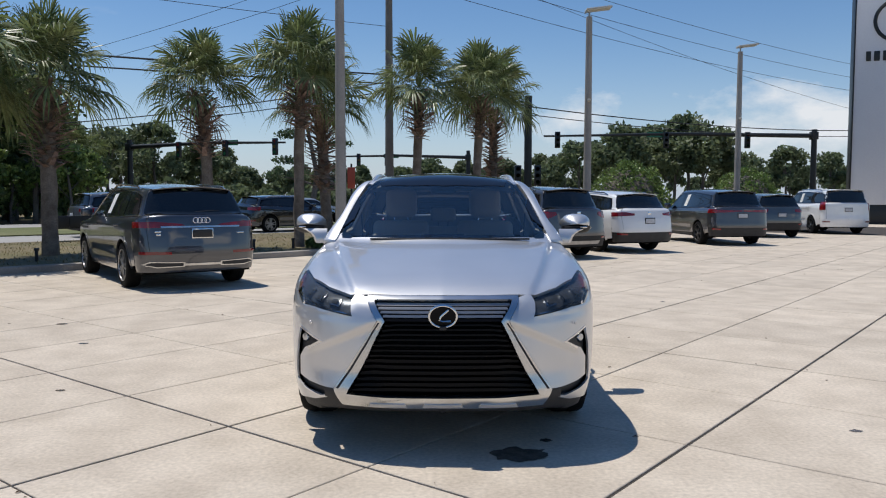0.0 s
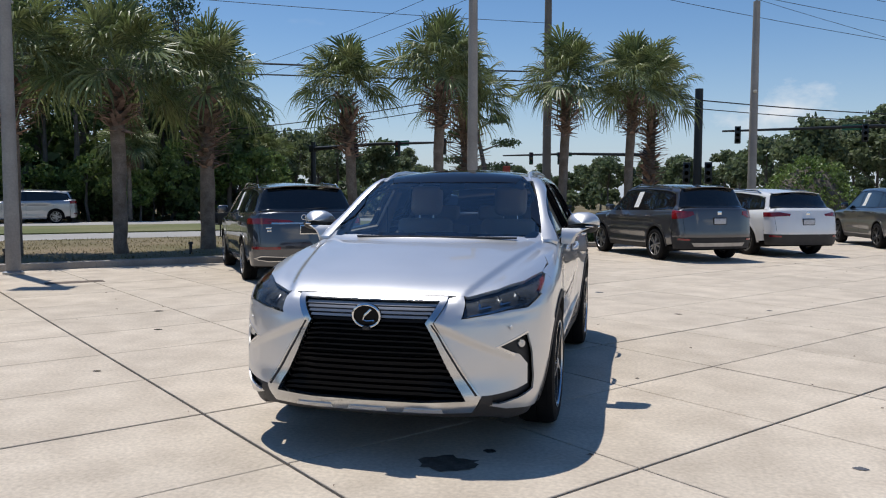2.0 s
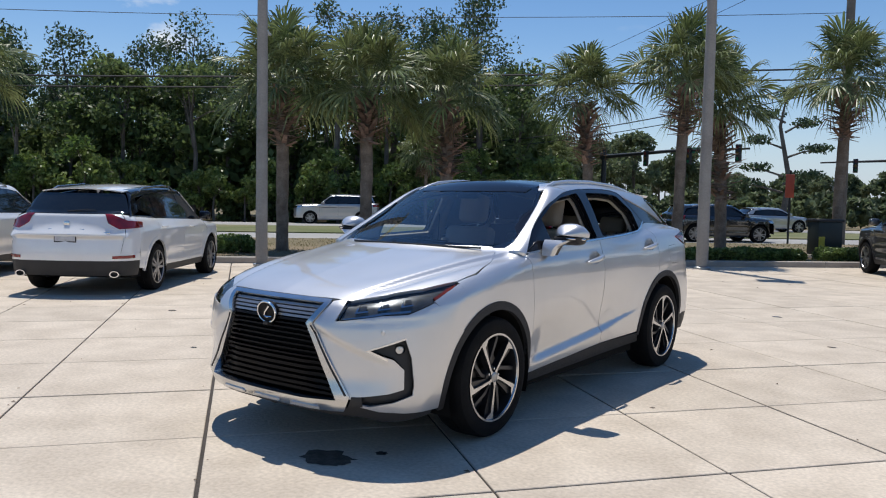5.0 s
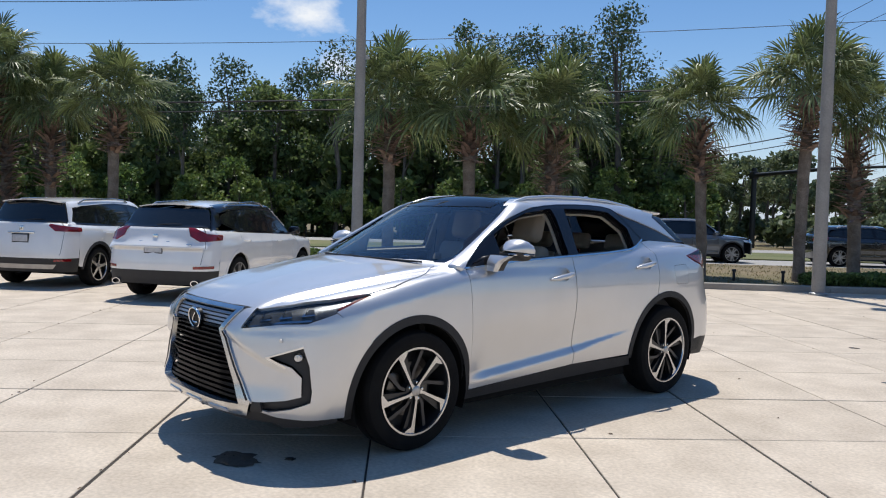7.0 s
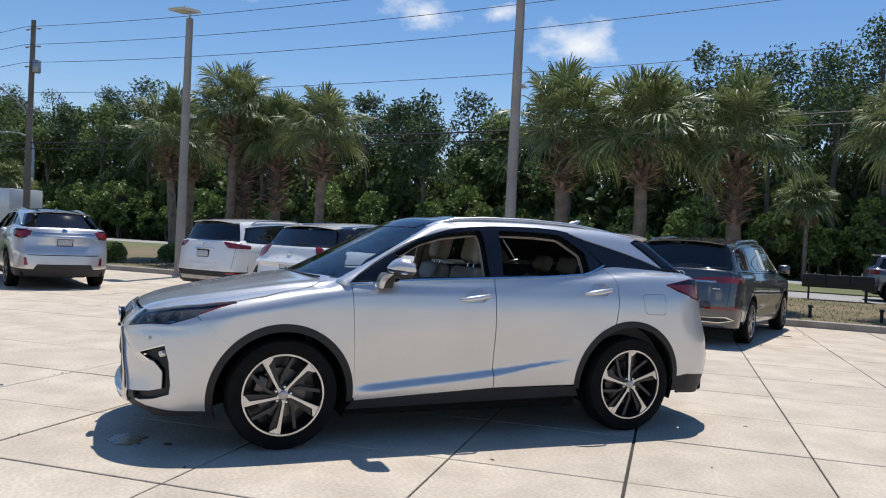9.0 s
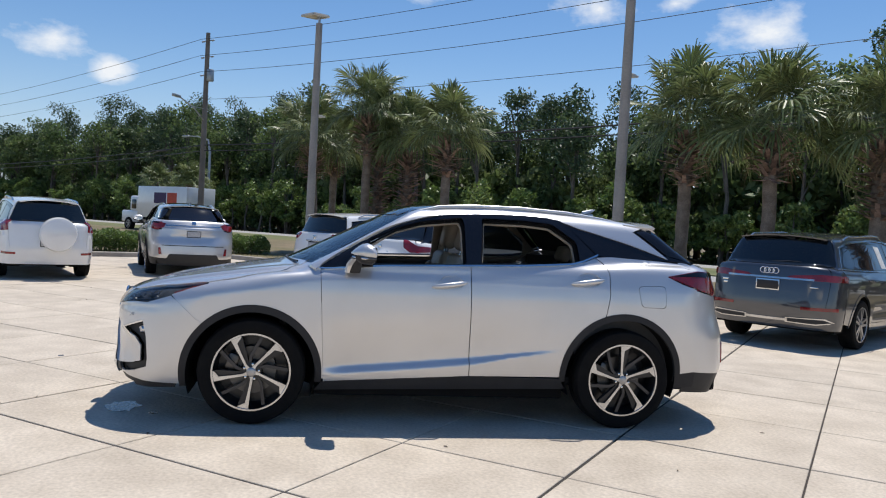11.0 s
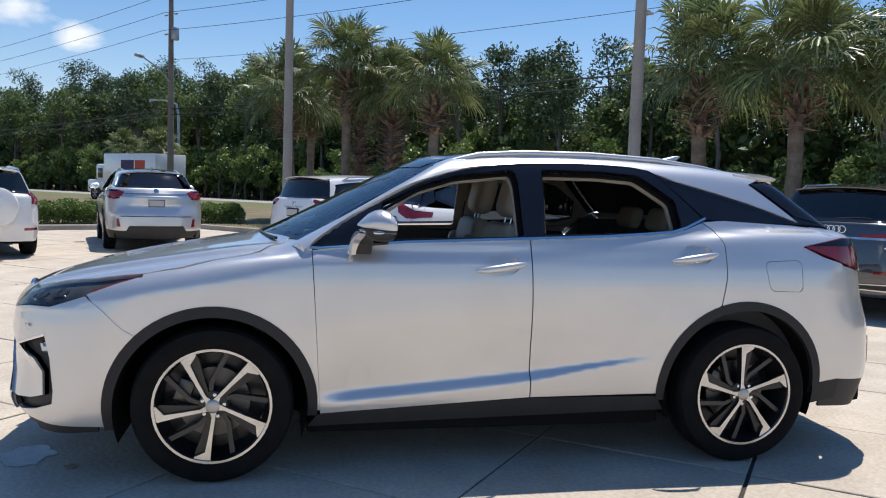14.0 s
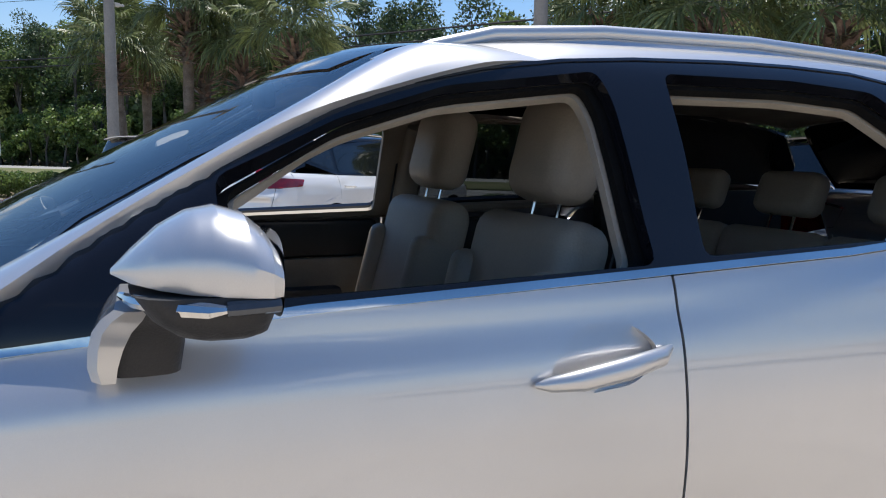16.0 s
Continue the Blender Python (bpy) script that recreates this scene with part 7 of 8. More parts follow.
def palm(x, y, bare, boots, top, spread=1.55, lean=0.0, lean_to=0.0, seed=0, girth=0.17, fronds=46, dead=3, label="sabal palm with a shaggy booted trunk on the verge", z0=0.08, group="palms along the verge"):
    """bare: where the smooth trunk ends; boots: where the crown begins; top: the crown's top."""
    rr = random.Random(seed)
    tree = thing("palm_tree", label, "palm", pose(x, y, z0), group)
    lx, ly = math.cos(lean_to) * lean, math.sin(lean_to) * lean
    at = lambda z: Vector((lx * (z / boots) ** 1.6, ly * (z / boots) ** 1.6, z))
    bm = bmesh.new()
    zs = [i * boots / 14 for i in range(15)]
    rod(bm, [at(z) + Vector((rr.uniform(-0.012, 0.012), rr.uniform(-0.012, 0.012), 0)) for z in zs], [girth * 0.82 * (1.1 - 0.1 * min(1, z / 0.4)) * rr.uniform(0.95, 1.05) for z in zs], 14)
    part("trunk", bm, PALM_BARK, tree)
    pile = Pile()
    n = int((boots - bare) * 58) + 26
    for i in range(n):
        t = i / n
        z = bare + (boots + 0.02 - bare) * t
        a = i * 2.39996 + rr.uniform(-0.2, 0.2)
        d = Vector((math.cos(a), math.sin(a), 0))
        s = Vector((-d.y, d.x, 0))
        c = at(z) + d * girth * 0.72
        reach = rr.uniform(0.32, 0.54) * (0.62 + 0.55 * math.sin(math.pi * min(1, t * 1.05)))
        rise = rr.uniform(0.04, 0.26) * (1 if t > 0.6 else rr.choice((1, 0.5, 0.1, -0.5)))
        w0, w1 = 0.072, 0.046
        e = c + d * reach + Vector((0, 0, rise))
        k = d * 0.035
        pile.add([c - s * w0 - Vector((0, 0, 0.05)), c + s * w0 - Vector((0, 0, 0.05)), e + s * w1, e - s * w1, c - s * w0 * 0.8 + k + Vector((0, 0, 0.03)) * -1, c + s * w0 * 0.8 + k - Vector((0, 0, 0.03)), e + s * w1 + k * 0.4, e - s * w1 + k * 0.4],
                 [(0, 1, 2, 3), (4, 7, 6, 5), (0, 4, 5, 1), (1, 5, 6, 2), (2, 6, 7, 3), (3, 7, 4, 0)])
    tagged(put("bark_sheath", mesh_of("bark_sheath", pile.v, pile.f, BOOT, False), tree, "criss-crossed old leaf bases"), kind="stuff")
    pile = Pile()
    heart = at(boots)
    tall = top - boots
    for i in range(fronds):
        t = (i + 0.5) / fronds
        a = i * 2.39996 + rr.uniform(-0.25, 0.25)
        el = radians(84 - 96 * t ** 1.05 + rr.uniform(-13, 13))
        d = Vector((math.cos(a) * math.cos(el), math.sin(a) * math.cos(el), math.sin(el)))
        k = spread / 1.42
        scale_up = (tall / 1.9) if d.z > 0.3 else 1.0
        frond(pile, heart + Vector((d.x * 0.1, d.y * 0.1, 0.22 + 0.25 * (1 - t))), d, 0.25 + 0.6 * t, rr.uniform(0.64, 0.90) * k, rr.uniform(0.50, 0.95) * k * scale_up, rr, 25)
    put("crown", mesh_of("crown", pile.v, pile.f, FROND, False), tree, "green fan-shaped fronds")
    if dead:
        pile = Pile()
        for i in range(dead):
            a = rr.uniform(0, 6.28)
            d = Vector((math.cos(a) * 0.6, math.sin(a) * 0.6, -0.8))
            frond(pile, heart + Vector((d.x * 0.2, d.y * 0.2, -0.1)), d, 0.8, 0.5, rr.uniform(0.3, 0.6), rr, 14)
        put("dry_skirt", mesh_of("dry_skirt", pile.v, pile.f, DEAD, False), tree, "dry brown hanging fronds")
    return tree


palm(-12.25, 8.42, 2.8, 4.1, 6.2, 1.75, seed=1, girth=0.20)
palm(-10.4, 9.66, 2.9, 4.0, 6.2, 1.85, seed=2, girth=0.19)
palm(-9.3, 11.7, 2.1, 3.9, 5.9, 1.7, seed=3, girth=0.22)
palm(-6.26, 14.3, 2.5, 4.1, 5.9, 1.45, seed=4, girth=0.17, lean=-0.25)
palm(-4.05, 15.1, 3.3, 4.6, 6.8, 1.6, seed=5, girth=0.17, lean=0.1)
palm(-3.6, 17.4, 1.6, 4.0, 6.3, 1.6, seed=6, girth=0.20, lean=-0.2)
palm(-0.9, 19.3, 3.4, 4.7, 6.9, 1.6, seed=7, girth=0.18, lean=0.1)
palm(1.15, 20.7, 3.5, 4.8, 7.0, 1.65, seed=8, girth=0.18, lean=0.15)
palm(1.95, 23.8, 1.8, 4.8, 7.2, 1.6, seed=9, girth=0.2)
palm(-18.4, 3.2, 3.0, 4.2, 6.2, 1.5, seed=10, girth=0.18)
palm(-21.3, 2.3, 2.0, 4.2, 6.5, 1.5, seed=11, girth=0.19)
palm(-22.5, 1.35, 0.9, 4.6, 7.2, 1.4, seed=12, girth=0.2)
palm(-21.9, 0.85, 3.8, 5.2, 7.7, 1.5, seed=13, girth=0.18)
palm(-24.2, -0.9, 3.0, 4.2, 6.6, 1.7, seed=14, girth=0.18, lean=0.4, lean_to=3.9)
palm(-26.5, -0.2, 3.2, 4.2, 6.2, 1.5, seed=15, girth=0.18)
palm(-26.6, 32.6, 3.0, 4.0, 5.7, 1.9, seed=17, girth=0.14, fronds=56, dead=30, label="slender young palm beyond the road", group="palms beyond the road")
palm(-25.0, 46.5, 2.0, 4.0, 6.4, 1.9, seed=18, girth=0.24, dead=10, label="stout palm beyond the road", group="palms beyond the road")
palm(-50.5, -9.5, 2.0, 3.2, 4.8, 1.6, seed=19, girth=0.18, label="low palm at the edge of the woods", group="palms beyond the road")
palm(-52.0, -12.0, 2.0, 3.2, 4.6, 1.6, seed=20, girth=0.18, label="low palm at the edge of the woods", group="palms beyond the road")


# ---- woods, trees and hedges ----
LEAF_DARK = surface("forest_leaves", (0.085, 0.135, 0.045), (0.155, 0.205, 0.072), 0.25, 0.5, 0, 0, 3, 0.3, island=0.45, thin=0.5)
LEAF_PINE = surface("pine_needles", (0.058, 0.098, 0.044), (0.088, 0.13, 0.058), 0.25, 0.55, 0, 0, 3, 0.3, island=0.4, thin=0.3)
# Bright bush green, raised further to put sunlight into the colour.
LEAF_BRIGHT = surface("sunlit_bush_leaves", (0.12, 0.19, 0.046), (0.21, 0.275, 0.08), 0.4, 0.45, 0, 0, 3, 0.3, island=0.45, thin=0.35)
# Paler, greyer green: the haze of distance is put into the leaf colour.
LEAF_HAZED = surface("hazed_far_leaves", (0.115, 0.155, 0.075), (0.17, 0.205, 0.105), 0.2, 0.6, 0, 0, 3, 0.3, island=0.4, thin=0.45)
BARK = surface("tree_bark", (0.10, 0.085, 0.07), (0.16, 0.14, 0.12), 1.5, 0.95, 0, 0.5, 20, 0.3)
wood_rng = np.random.default_rng(11)


def leaf_cloud(centres, radii, per, size, rng, flat=0.8):
    """Leaves scattered through balls, thicker towards their outsides: quads, as points."""
    n = len(centres)
    c = np.repeat(centres, per, 0)
    r = np.repeat(radii, per)
    d = rng.normal(size=(n * per, 3))
    d /= np.linalg.norm(d, axis=1, keepdims=True)
    d[:, 2] *= flat
    p = c + d * (r * rng.random(n * per) ** 0.45)[:, None]
    a = rng.normal(size=(n * per, 3))
    a /= np.linalg.norm(a, axis=1, keepdims=True)
    b = np.cross(a, rng.normal(size=(n * per, 3)))
    b /= np.linalg.norm(b, axis=1, keepdims=True)
    s = (size * rng.uniform(0.6, 1.4, n * per))[:, None]
    return np.stack([p - a * s, p - b * s * 0.55, p + a * s, p + b * s * 0.55], 1).reshape(-1, 3)


def cloud_mesh(name, quads, material):
    me = bpy.data.meshes.new(name)
    n = len(quads)
    me.vertices.add(n)
    me.vertices.foreach_set("co", quads.astype(np.float32).ravel())
    me.loops.add(n)
    me.loops.foreach_set("vertex_index", np.arange(n, dtype=np.int32))
    me.polygons.add(n // 4)
    me.polygons.foreach_set("loop_start", np.arange(0, n, 4, dtype=np.int32))
    me.materials.append(material)
    me.update()
    me.validate()
    return me


def crown_balls(kind, base, height, rng):
    """Where a tree's leaf masses sit, and how large they are."""
    x, y, z = base
    if kind == "pine":
        n = 18
        t = rng.random(n) ** 0.7
        zz = z + height * (0.55 + 0.43 * t)
        rad = height * 0.14 * (1.15 - t) * rng.uniform(0.6, 1.3, n) + 0.35
        a = rng.uniform(0, 6.28, n)
        return np.stack([x + rad * np.cos(a), y + rad * np.sin(a), zz], 1), height * 0.062 * rng.uniform(0.7, 1.4, n) + 0.3
    n = 17
    a, e = rng.uniform(0, 6.28, n), rng.uniform(-0.5, 1.4, n)
    R = height * (0.30 if kind == "oak" else 0.22) * rng.uniform(0.75, 1.1)
    zz = z + height * (0.66 if kind == "tall" else 0.62) + np.sin(e) * height * (0.30 if kind == "tall" else 0.26)
    return np.stack([x + R * np.cos(a) * np.cos(e) * rng.uniform(0.5, 1, n), y + R * np.sin(a) * np.cos(e) * rng.uniform(0.5, 1, n), zz], 1), height * 0.10 * rng.uniform(0.7, 1.4, n)


def wood(name, label, spots, per, size, material, category, rng, trunks=True, kind="stuff", flat=0.8):
    """Many trees as one wood: spots of (kind, base, height)."""
    cs, rs = zip(*[crown_balls(k, b, h, rng) for k, b, h in spots])
    top = thing(name, label, category, kind=kind)
    put("crowns", cloud_mesh("crowns", leaf_cloud(np.concatenate(cs), np.concatenate(rs), per, size, rng, flat), material), top)
    if trunks:
        bm = bmesh.new()
        for (k, b, h), c in zip(spots, cs):
            b = Vector(b)
            tip = Vector(c.mean(0))
            bow = Vector((rng.uniform(-0.3, 0.3), rng.uniform(-0.3, 0.3), 0))
            rod(bm, [b - Vector((0, 0, 0.3)), b.lerp(tip, 0.5) + bow, tip], [0.016 * h + 0.04, 0.012 * h + 0.02, 0.04], 6)
            for q in c[:5]:
                s = b.lerp(tip, rng.uniform(0.5, 0.9)) + bow * 0.5
                rod(bm, [s, (s + Vector(q)) / 2 + Vector((0, 0, 0.2)), Vector(q)], [0.006 * h, 0.004 * h, 0.015], 4, False)
        part("trunks", bm, BARK, top)
    return top


def on_road(s, p):
    v = along(s, p)
    return (v.x, v.y, 0.0)


rng = wood_rng
pines, leafy, under_ = [], [], []
for s in np.arange(-105, 12.5, 2.3):
    for p in (47, 51, 55, 60):
        q = on_road(s + rng.uniform(-1.4, 1.4), p + rng.uniform(-1.8, 1.8))
        # the wood's skyline: lower in the middle, higher at its east end
        tall = 11.5 + 2.8 * math.exp(-((s - 4) / 12) ** 2) + 2.0 * math.exp(-((s + 75) / 30) ** 2) + (p - 47) * 0.06
        h = tall * rng.uniform(0.72, 1.08)
        (pines if rng.random() < 0.42 else leafy).append(("pine" if rng.random() < 0.5 else "tall", q, h))
pines = [("pine", b, h * 1.06) for _, b, h in pines]
leafy = [("tall", b, h * 0.9) for _, b, h in leafy]
for s in np.arange(-105, 13.5, 1.15):
    q = on_road(s + rng.uniform(-0.8, 0.8), 44.0 + rng.uniform(-1.0, 1.8))
    under_.append(("oak", (q[0], q[1], -0.6), rng.uniform(2.6, 6.2)))
# the wood runs on westward, thinner
for s in np.arange(-190, -105, 3.2):
    for p in (47, 54):
        q = on_road(s + rng.uniform(-1.4, 1.4), p + rng.uniform(-1.8, 1.8))
        (pines if rng.random() < 0.35 else leafy).append(("tall", q, rng.uniform(9.5, 13.5)))
pines = [("pine", b, h) for _, b, h in pines]
skirt = []
for s in np.arange(-190, 14, 1.25):
    q = on_road(s + rng.uniform(-0.8, 0.8), 45.6 + rng.uniform(-1.2, 1.6))
    skirt.append(("oak", (q[0], q[1], -1.5), rng.uniform(2.8, 4.6)))
wood("bramble_edge", "dense shaded brambles along the wood's foot", skirt, 32, 0.19, LEAF_DARK, "bushes", rng, trunks=False)
wood("pine_wood", "tall dark pines in the wood beyond the road", pines, 115, 0.128, LEAF_PINE, "trees", rng)
wood("leafy_wood", "dense dark broadleaf trees beyond the road", leafy, 105, 0.160, LEAF_DARK, "trees", rng)
mid_ = []
for s in np.arange(-108, 13.0, 1.7):
    for p in (49, 54, 59, 65):
        q = on_road(s + rng.uniform(-1, 1), p + rng.uniform(-1.5, 1.5))
        mid_.append(("oak", (q[0], q[1], -2.2), rng.uniform(6.0, 10.0)))
wood("understorey", "dense shaded understorey of the wood", mid_, 18, 0.42, LEAF_DARK, "trees", rng, trunks=False)
wood("undergrowth", "sunlit bushes and saplings at the wood's edge", under_, 80, 0.135, LEAF_BRIGHT, "bushes", rng)
far = []
for az, d, h in [(-31, 75, 5.5), (-29, 70, 5), (-26, 82, 6), (-24, 70, 6.5), (-21.5, 74, 6), (-19, 60, 7.0), (-17, 56, 7.8), (-15, 58, 8.2), (-13, 55, 7.8), (-11, 57, 6.8), (-9, 70, 6.5), (-7, 80, 6.2), (-4.5, 66, 6.4), (-2, 90, 5.8), (1, 80, 6.0),
                 (4, 95, 5.6), (7, 90, 6.0), (9.5, 100, 6.5), (12, 95, 6.2), (14, 85, 6.0), (16, 78, 7.5), (18, 75, 8.0), (20, 70, 8.5), (22, 72, 8.5), (24, 66, 8.5), (26, 70, 9), (28, 66, 8.8), (30, 62, 9.0), (32.5, 66, 9.5), (35, 70, 9.5)]:
    for k in range(2):
        a = radians(az + rng.uniform(-1.1, 1.1))
        dd = d * rng.uniform(0.95, 1.15)
        far.append(("oak", (-math.sin(a) * dd, -6.7 + math.cos(a) * dd, -0.3), h * rng.uniform(0.75, 1.1)))
wood("far_oaks", "spreading oaks far beyond the crossing", far, 130, 0.19, LEAF_HAZED, "trees", rng)
hazy = []
for az in np.arange(-36, 30, 1.5):
    a = radians(az)
    dd = rng.uniform(125, 150)
    hazy.append(("oak", (-math.sin(a) * dd, -6.7 + math.cos(a) * dd, -0.5), rng.uniform(5.5, 8.5)))
wood("far_treeline", "distant line of low trees", hazy, 60, 0.45, LEAF_HAZED, "trees", rng)
low_far = []
for az in np.arange(-38, 38, 0.9):
    for d0 in (62, 84, 112):
        a = radians(az + rng.uniform(-0.4, 0.4))
        dd = d0 * rng.uniform(0.9, 1.15)
        q = (-math.sin(a) * dd, -6.7 + math.cos(a) * dd, -1.3)
        if (q[1] - q[0]) * 0.7071 > 43:
            low_far.append(("oak", q, rng.uniform(2.6, 4.4)))
wood("far_bushes", "low bushes and hedges beyond the crossing", low_far, 24, 0.3, LEAF_HAZED, "bushes", rng, trunks=False)
# a lone pine with plate-like tiers beyond the crossing
lone = thing("pine_tree", "open-crowned pine beyond the crossing", "tree")
spot_ = Vector((-9.0, 46.0, 0))
rr = random.Random(5)
bm = bmesh.new()
rod(bm, [spot_, spot_ + Vector((0.5, 0, 3)), spot_ + Vector((-0.2, 0, 6.5)), spot_ + Vector((0.1, 0, 8.3))], [0.22, 0.17, 0.11, 0.04], 8)
tiers = [(1.6, 3.4), (-1.8, 3.9), (2.0, 5.0), (-1.5, 5.6), (1.3, 6.6), (-1.0, 7.2), (0.2, 8.4), (-2.3, 2.9)]
for dx, z in tiers:
    rod(bm, [spot_ + Vector((0.1, 0, z - 0.5)), spot_ + Vector((dx * 0.6, 0.1, z - 0.1)), spot_ + Vector((dx, 0.2, z))], [0.08, 0.05, 0.02], 5)
part("trunk", bm, BARK, lone)
cc = np.array([(spot_.x + dx * k, spot_.y + rr.uniform(-0.6, 0.6), z + 0.1) for dx, z in tiers for k in (0.75, 1.1)])
put("crown", cloud_mesh("crown", leaf_cloud(cc, np.full(len(cc), 0.75), 150, 0.11, rng, 0.45), LEAF_PINE), lone)


def hedge(name, label, a, b, width, height, material=LEAF_BRIGHT, per_m=3600, size=0.042, z0=0.08, category="hedge"):
    """A clipped hedge or low shrub bed: woody core and a skin of small leaves."""
    a, b = Vector(a), Vector(b)
    ln = (b - a).length
    d = (b - a).normalized()
    n = Vector((-d.y, d.x))
    top = thing(name, label, category, pose(*(((a + b) / 2).to_tuple()), z0))
    rng_ = np.random.default_rng(int(abs(a.x * 100 + a.y * 10)))
    k = int(per_m * ln)
    u, v, w = rng_.uniform(-ln / 2, ln / 2, k), rng_.uniform(-1, 1, k), rng_.random(k) ** 0.55
    lump = 0.86 + 0.14 * np.sin(u * 5.1 + 1.3) * np.cos(v * 2.0 + u * 1.7)
    edge = np.clip((ln / 2 - np.abs(u)) / 0.22, 0, 1) ** 0.5
    z = w * height * lump * (0.55 + 0.45 * edge) * (1 - 0.22 * v ** 4)
    v = v * width / 2 * (0.7 + 0.3 * edge)
    p = np.stack([d.x * u + n.x * v, d.y * u + n.y * v, z], 1)
    q = leaf_cloud(p, np.full(len(p), 0.03), 1, size, rng_)
    put("leaves", cloud_mesh("leaves", q, material), top)
    bm = bmesh.new()
    for i in range(max(2, int(ln * 3))):
        s = -ln / 2 + 0.2 + (ln - 0.4) * (i + 0.5) / max(2, int(ln * 3))
        for j in (-0.3, 0, 0.3):
            c = Vector((d.x * s + n.x * j * width, d.y * s + n.y * j * width, 0))
            rod(bm, [c - Vector((0, 0, 0.05)), c + Vector((rng_.uniform(-0.08, 0.08), rng_.uniform(-0.08, 0.08), height * 0.75))], [0.015, 0.006], 4)
    part("woody_frame", bm, BARK, top)
    return top


hedge("hedge", "low dark green clipped hedge on the verge", (-14.0, 5.4), (-11.9, 7.3), 0.8, 0.5)
hedge("hedge", "low dark green clipped hedge on the verge", (-23.8, -1.2), (-22.0, 0.5), 0.9, 0.75)
hedge("hedge", "sunlit clipped hedge behind the kerb", (-22.4, -2.6), (-17.5, -12.0), 1.1, 0.75)
hedge("shrub_bed", "low leafy plants behind the kerb", (-3.6, 14.3), (-1.2, 16.6), 0.6, 0.35)
hedge("shrub_bed", "low leafy plants behind the kerb", (-0.9, 16.9), (1.0, 18.9), 0.6, 0.40)


def bush(x, y, r, h):
    b = thing("bush", "round clipped bright green bush behind parked cars", "bush", pose(x, y, 0), "clipped bushes")
    q = np.random.default_rng(int(x * 7))
    d = q.normal(size=(2600, 3))
    d /= np.linalg.norm(d, axis=1, keepdims=True)
    d[:, 2] = np.abs(d[:, 2])
    lump = 1 + 0.06 * np.sin(d[:, 0] * 9) * np.cos(d[:, 1] * 8 + d[:, 2] * 5)
    c = d * np.array([r, r, h]) * (lump * q.uniform(0.9, 1.0, 2600))[:, None]
    put("leaves", cloud_mesh("leaves", leaf_cloud(c, np.full(2600, 0.10), 4, 0.06, q), LEAF_BRIGHT), b)
    bm = bmesh.new()
    bmesh.ops.create_icosphere(bm, subdivisions=3, radius=1.0)
    for v in bm.verts:
        v.co = Vector((v.co.x * r * 0.86, v.co.y * r * 0.86, max(-0.05, v.co.z) * h * 0.88))
    part("branch_core", bm, BARK, b)


bush(8.4, 28.6, 2.1, 3.1)
bush(15.6, 33.6, 2.0, 3.0)
# dry grass blades on the verge
k = 26000
s_, p_ = rng.uniform(-18, 26, k), KERB_P + 0.25 + (rng.random(k) ** 1.2) * 9.3
clumpy = np.sin(s_ * 1.7) * np.cos(p_ * 2.3 + s_ * 0.6) + rng.normal(0, 0.6, k) > -0.2
s_, p_ = s_[clumpy], p_[clumpy]
root = np.outer(s_, np.array(E1)) + np.outer(p_, np.array(N1)) + np.array([0, 0, 0.085])
yaw_ = rng.uniform(0, 6.28, len(s_))
dirn = np.stack([np.cos(yaw_), np.sin(yaw_), np.zeros_like(yaw_)], 1)
hgt = rng.uniform(0.02, 0.065, len(s_))[:, None]
tipv = root + dirn * hgt * 0.6 + np.array([0, 0, 1.0]) * hgt
wide = np.stack([-dirn[:, 1], dirn[:, 0], dirn[:, 2]], 1) * 0.012
blades = np.stack([root - wide, root + wide, tipv + wide * 0.3, tipv - wide * 0.3], 1).reshape(-1, 3)
GRASS = surface("dry_grass_blades", (0.16, 0.15, 0.06), (0.26, 0.21, 0.11), 0.6, 0.8, 0, 0, 5, 0.3, island=0.35, thin=0.2)
tagged(put("grass", cloud_mesh("grass", blades, GRASS)), "patchy dry grass on the verge", "grass", kind="stuff")


# ---- poles, wires, signals, signs ----
POLE_GREY = surface("weathered_pole_concrete", (0.34, 0.32, 0.29), (0.27, 0.25, 0.225), 1.2, 0.8, 0, 0.25, 30, 0.12)
WOOD_POLE = surface("weathered_utility_pole", (0.24, 0.21, 0.18), (0.17, 0.145, 0.12), 1.0, 0.9, 0, 0.4, 30, 0.2)
STEEL = surface("galvanised_steel", (0.45, 0.46, 0.46), None, 2, 0.45, 0.8, 0, 60, 0.1)
WIRE = surface("dark_cable", (0.02, 0.02, 0.022), None, 2, 0.6)
DARK_STEEL = surface("dark_painted_steel", (0.022, 0.025, 0.026), None, 2, 0.45, 0.2, 0.1, 60, 0.15)
LAMP_SHELL = surface("pale_lamp_housing", (0.62, 0.58, 0.50), None, 3, 0.5, 0, 0, 60, 0.1)


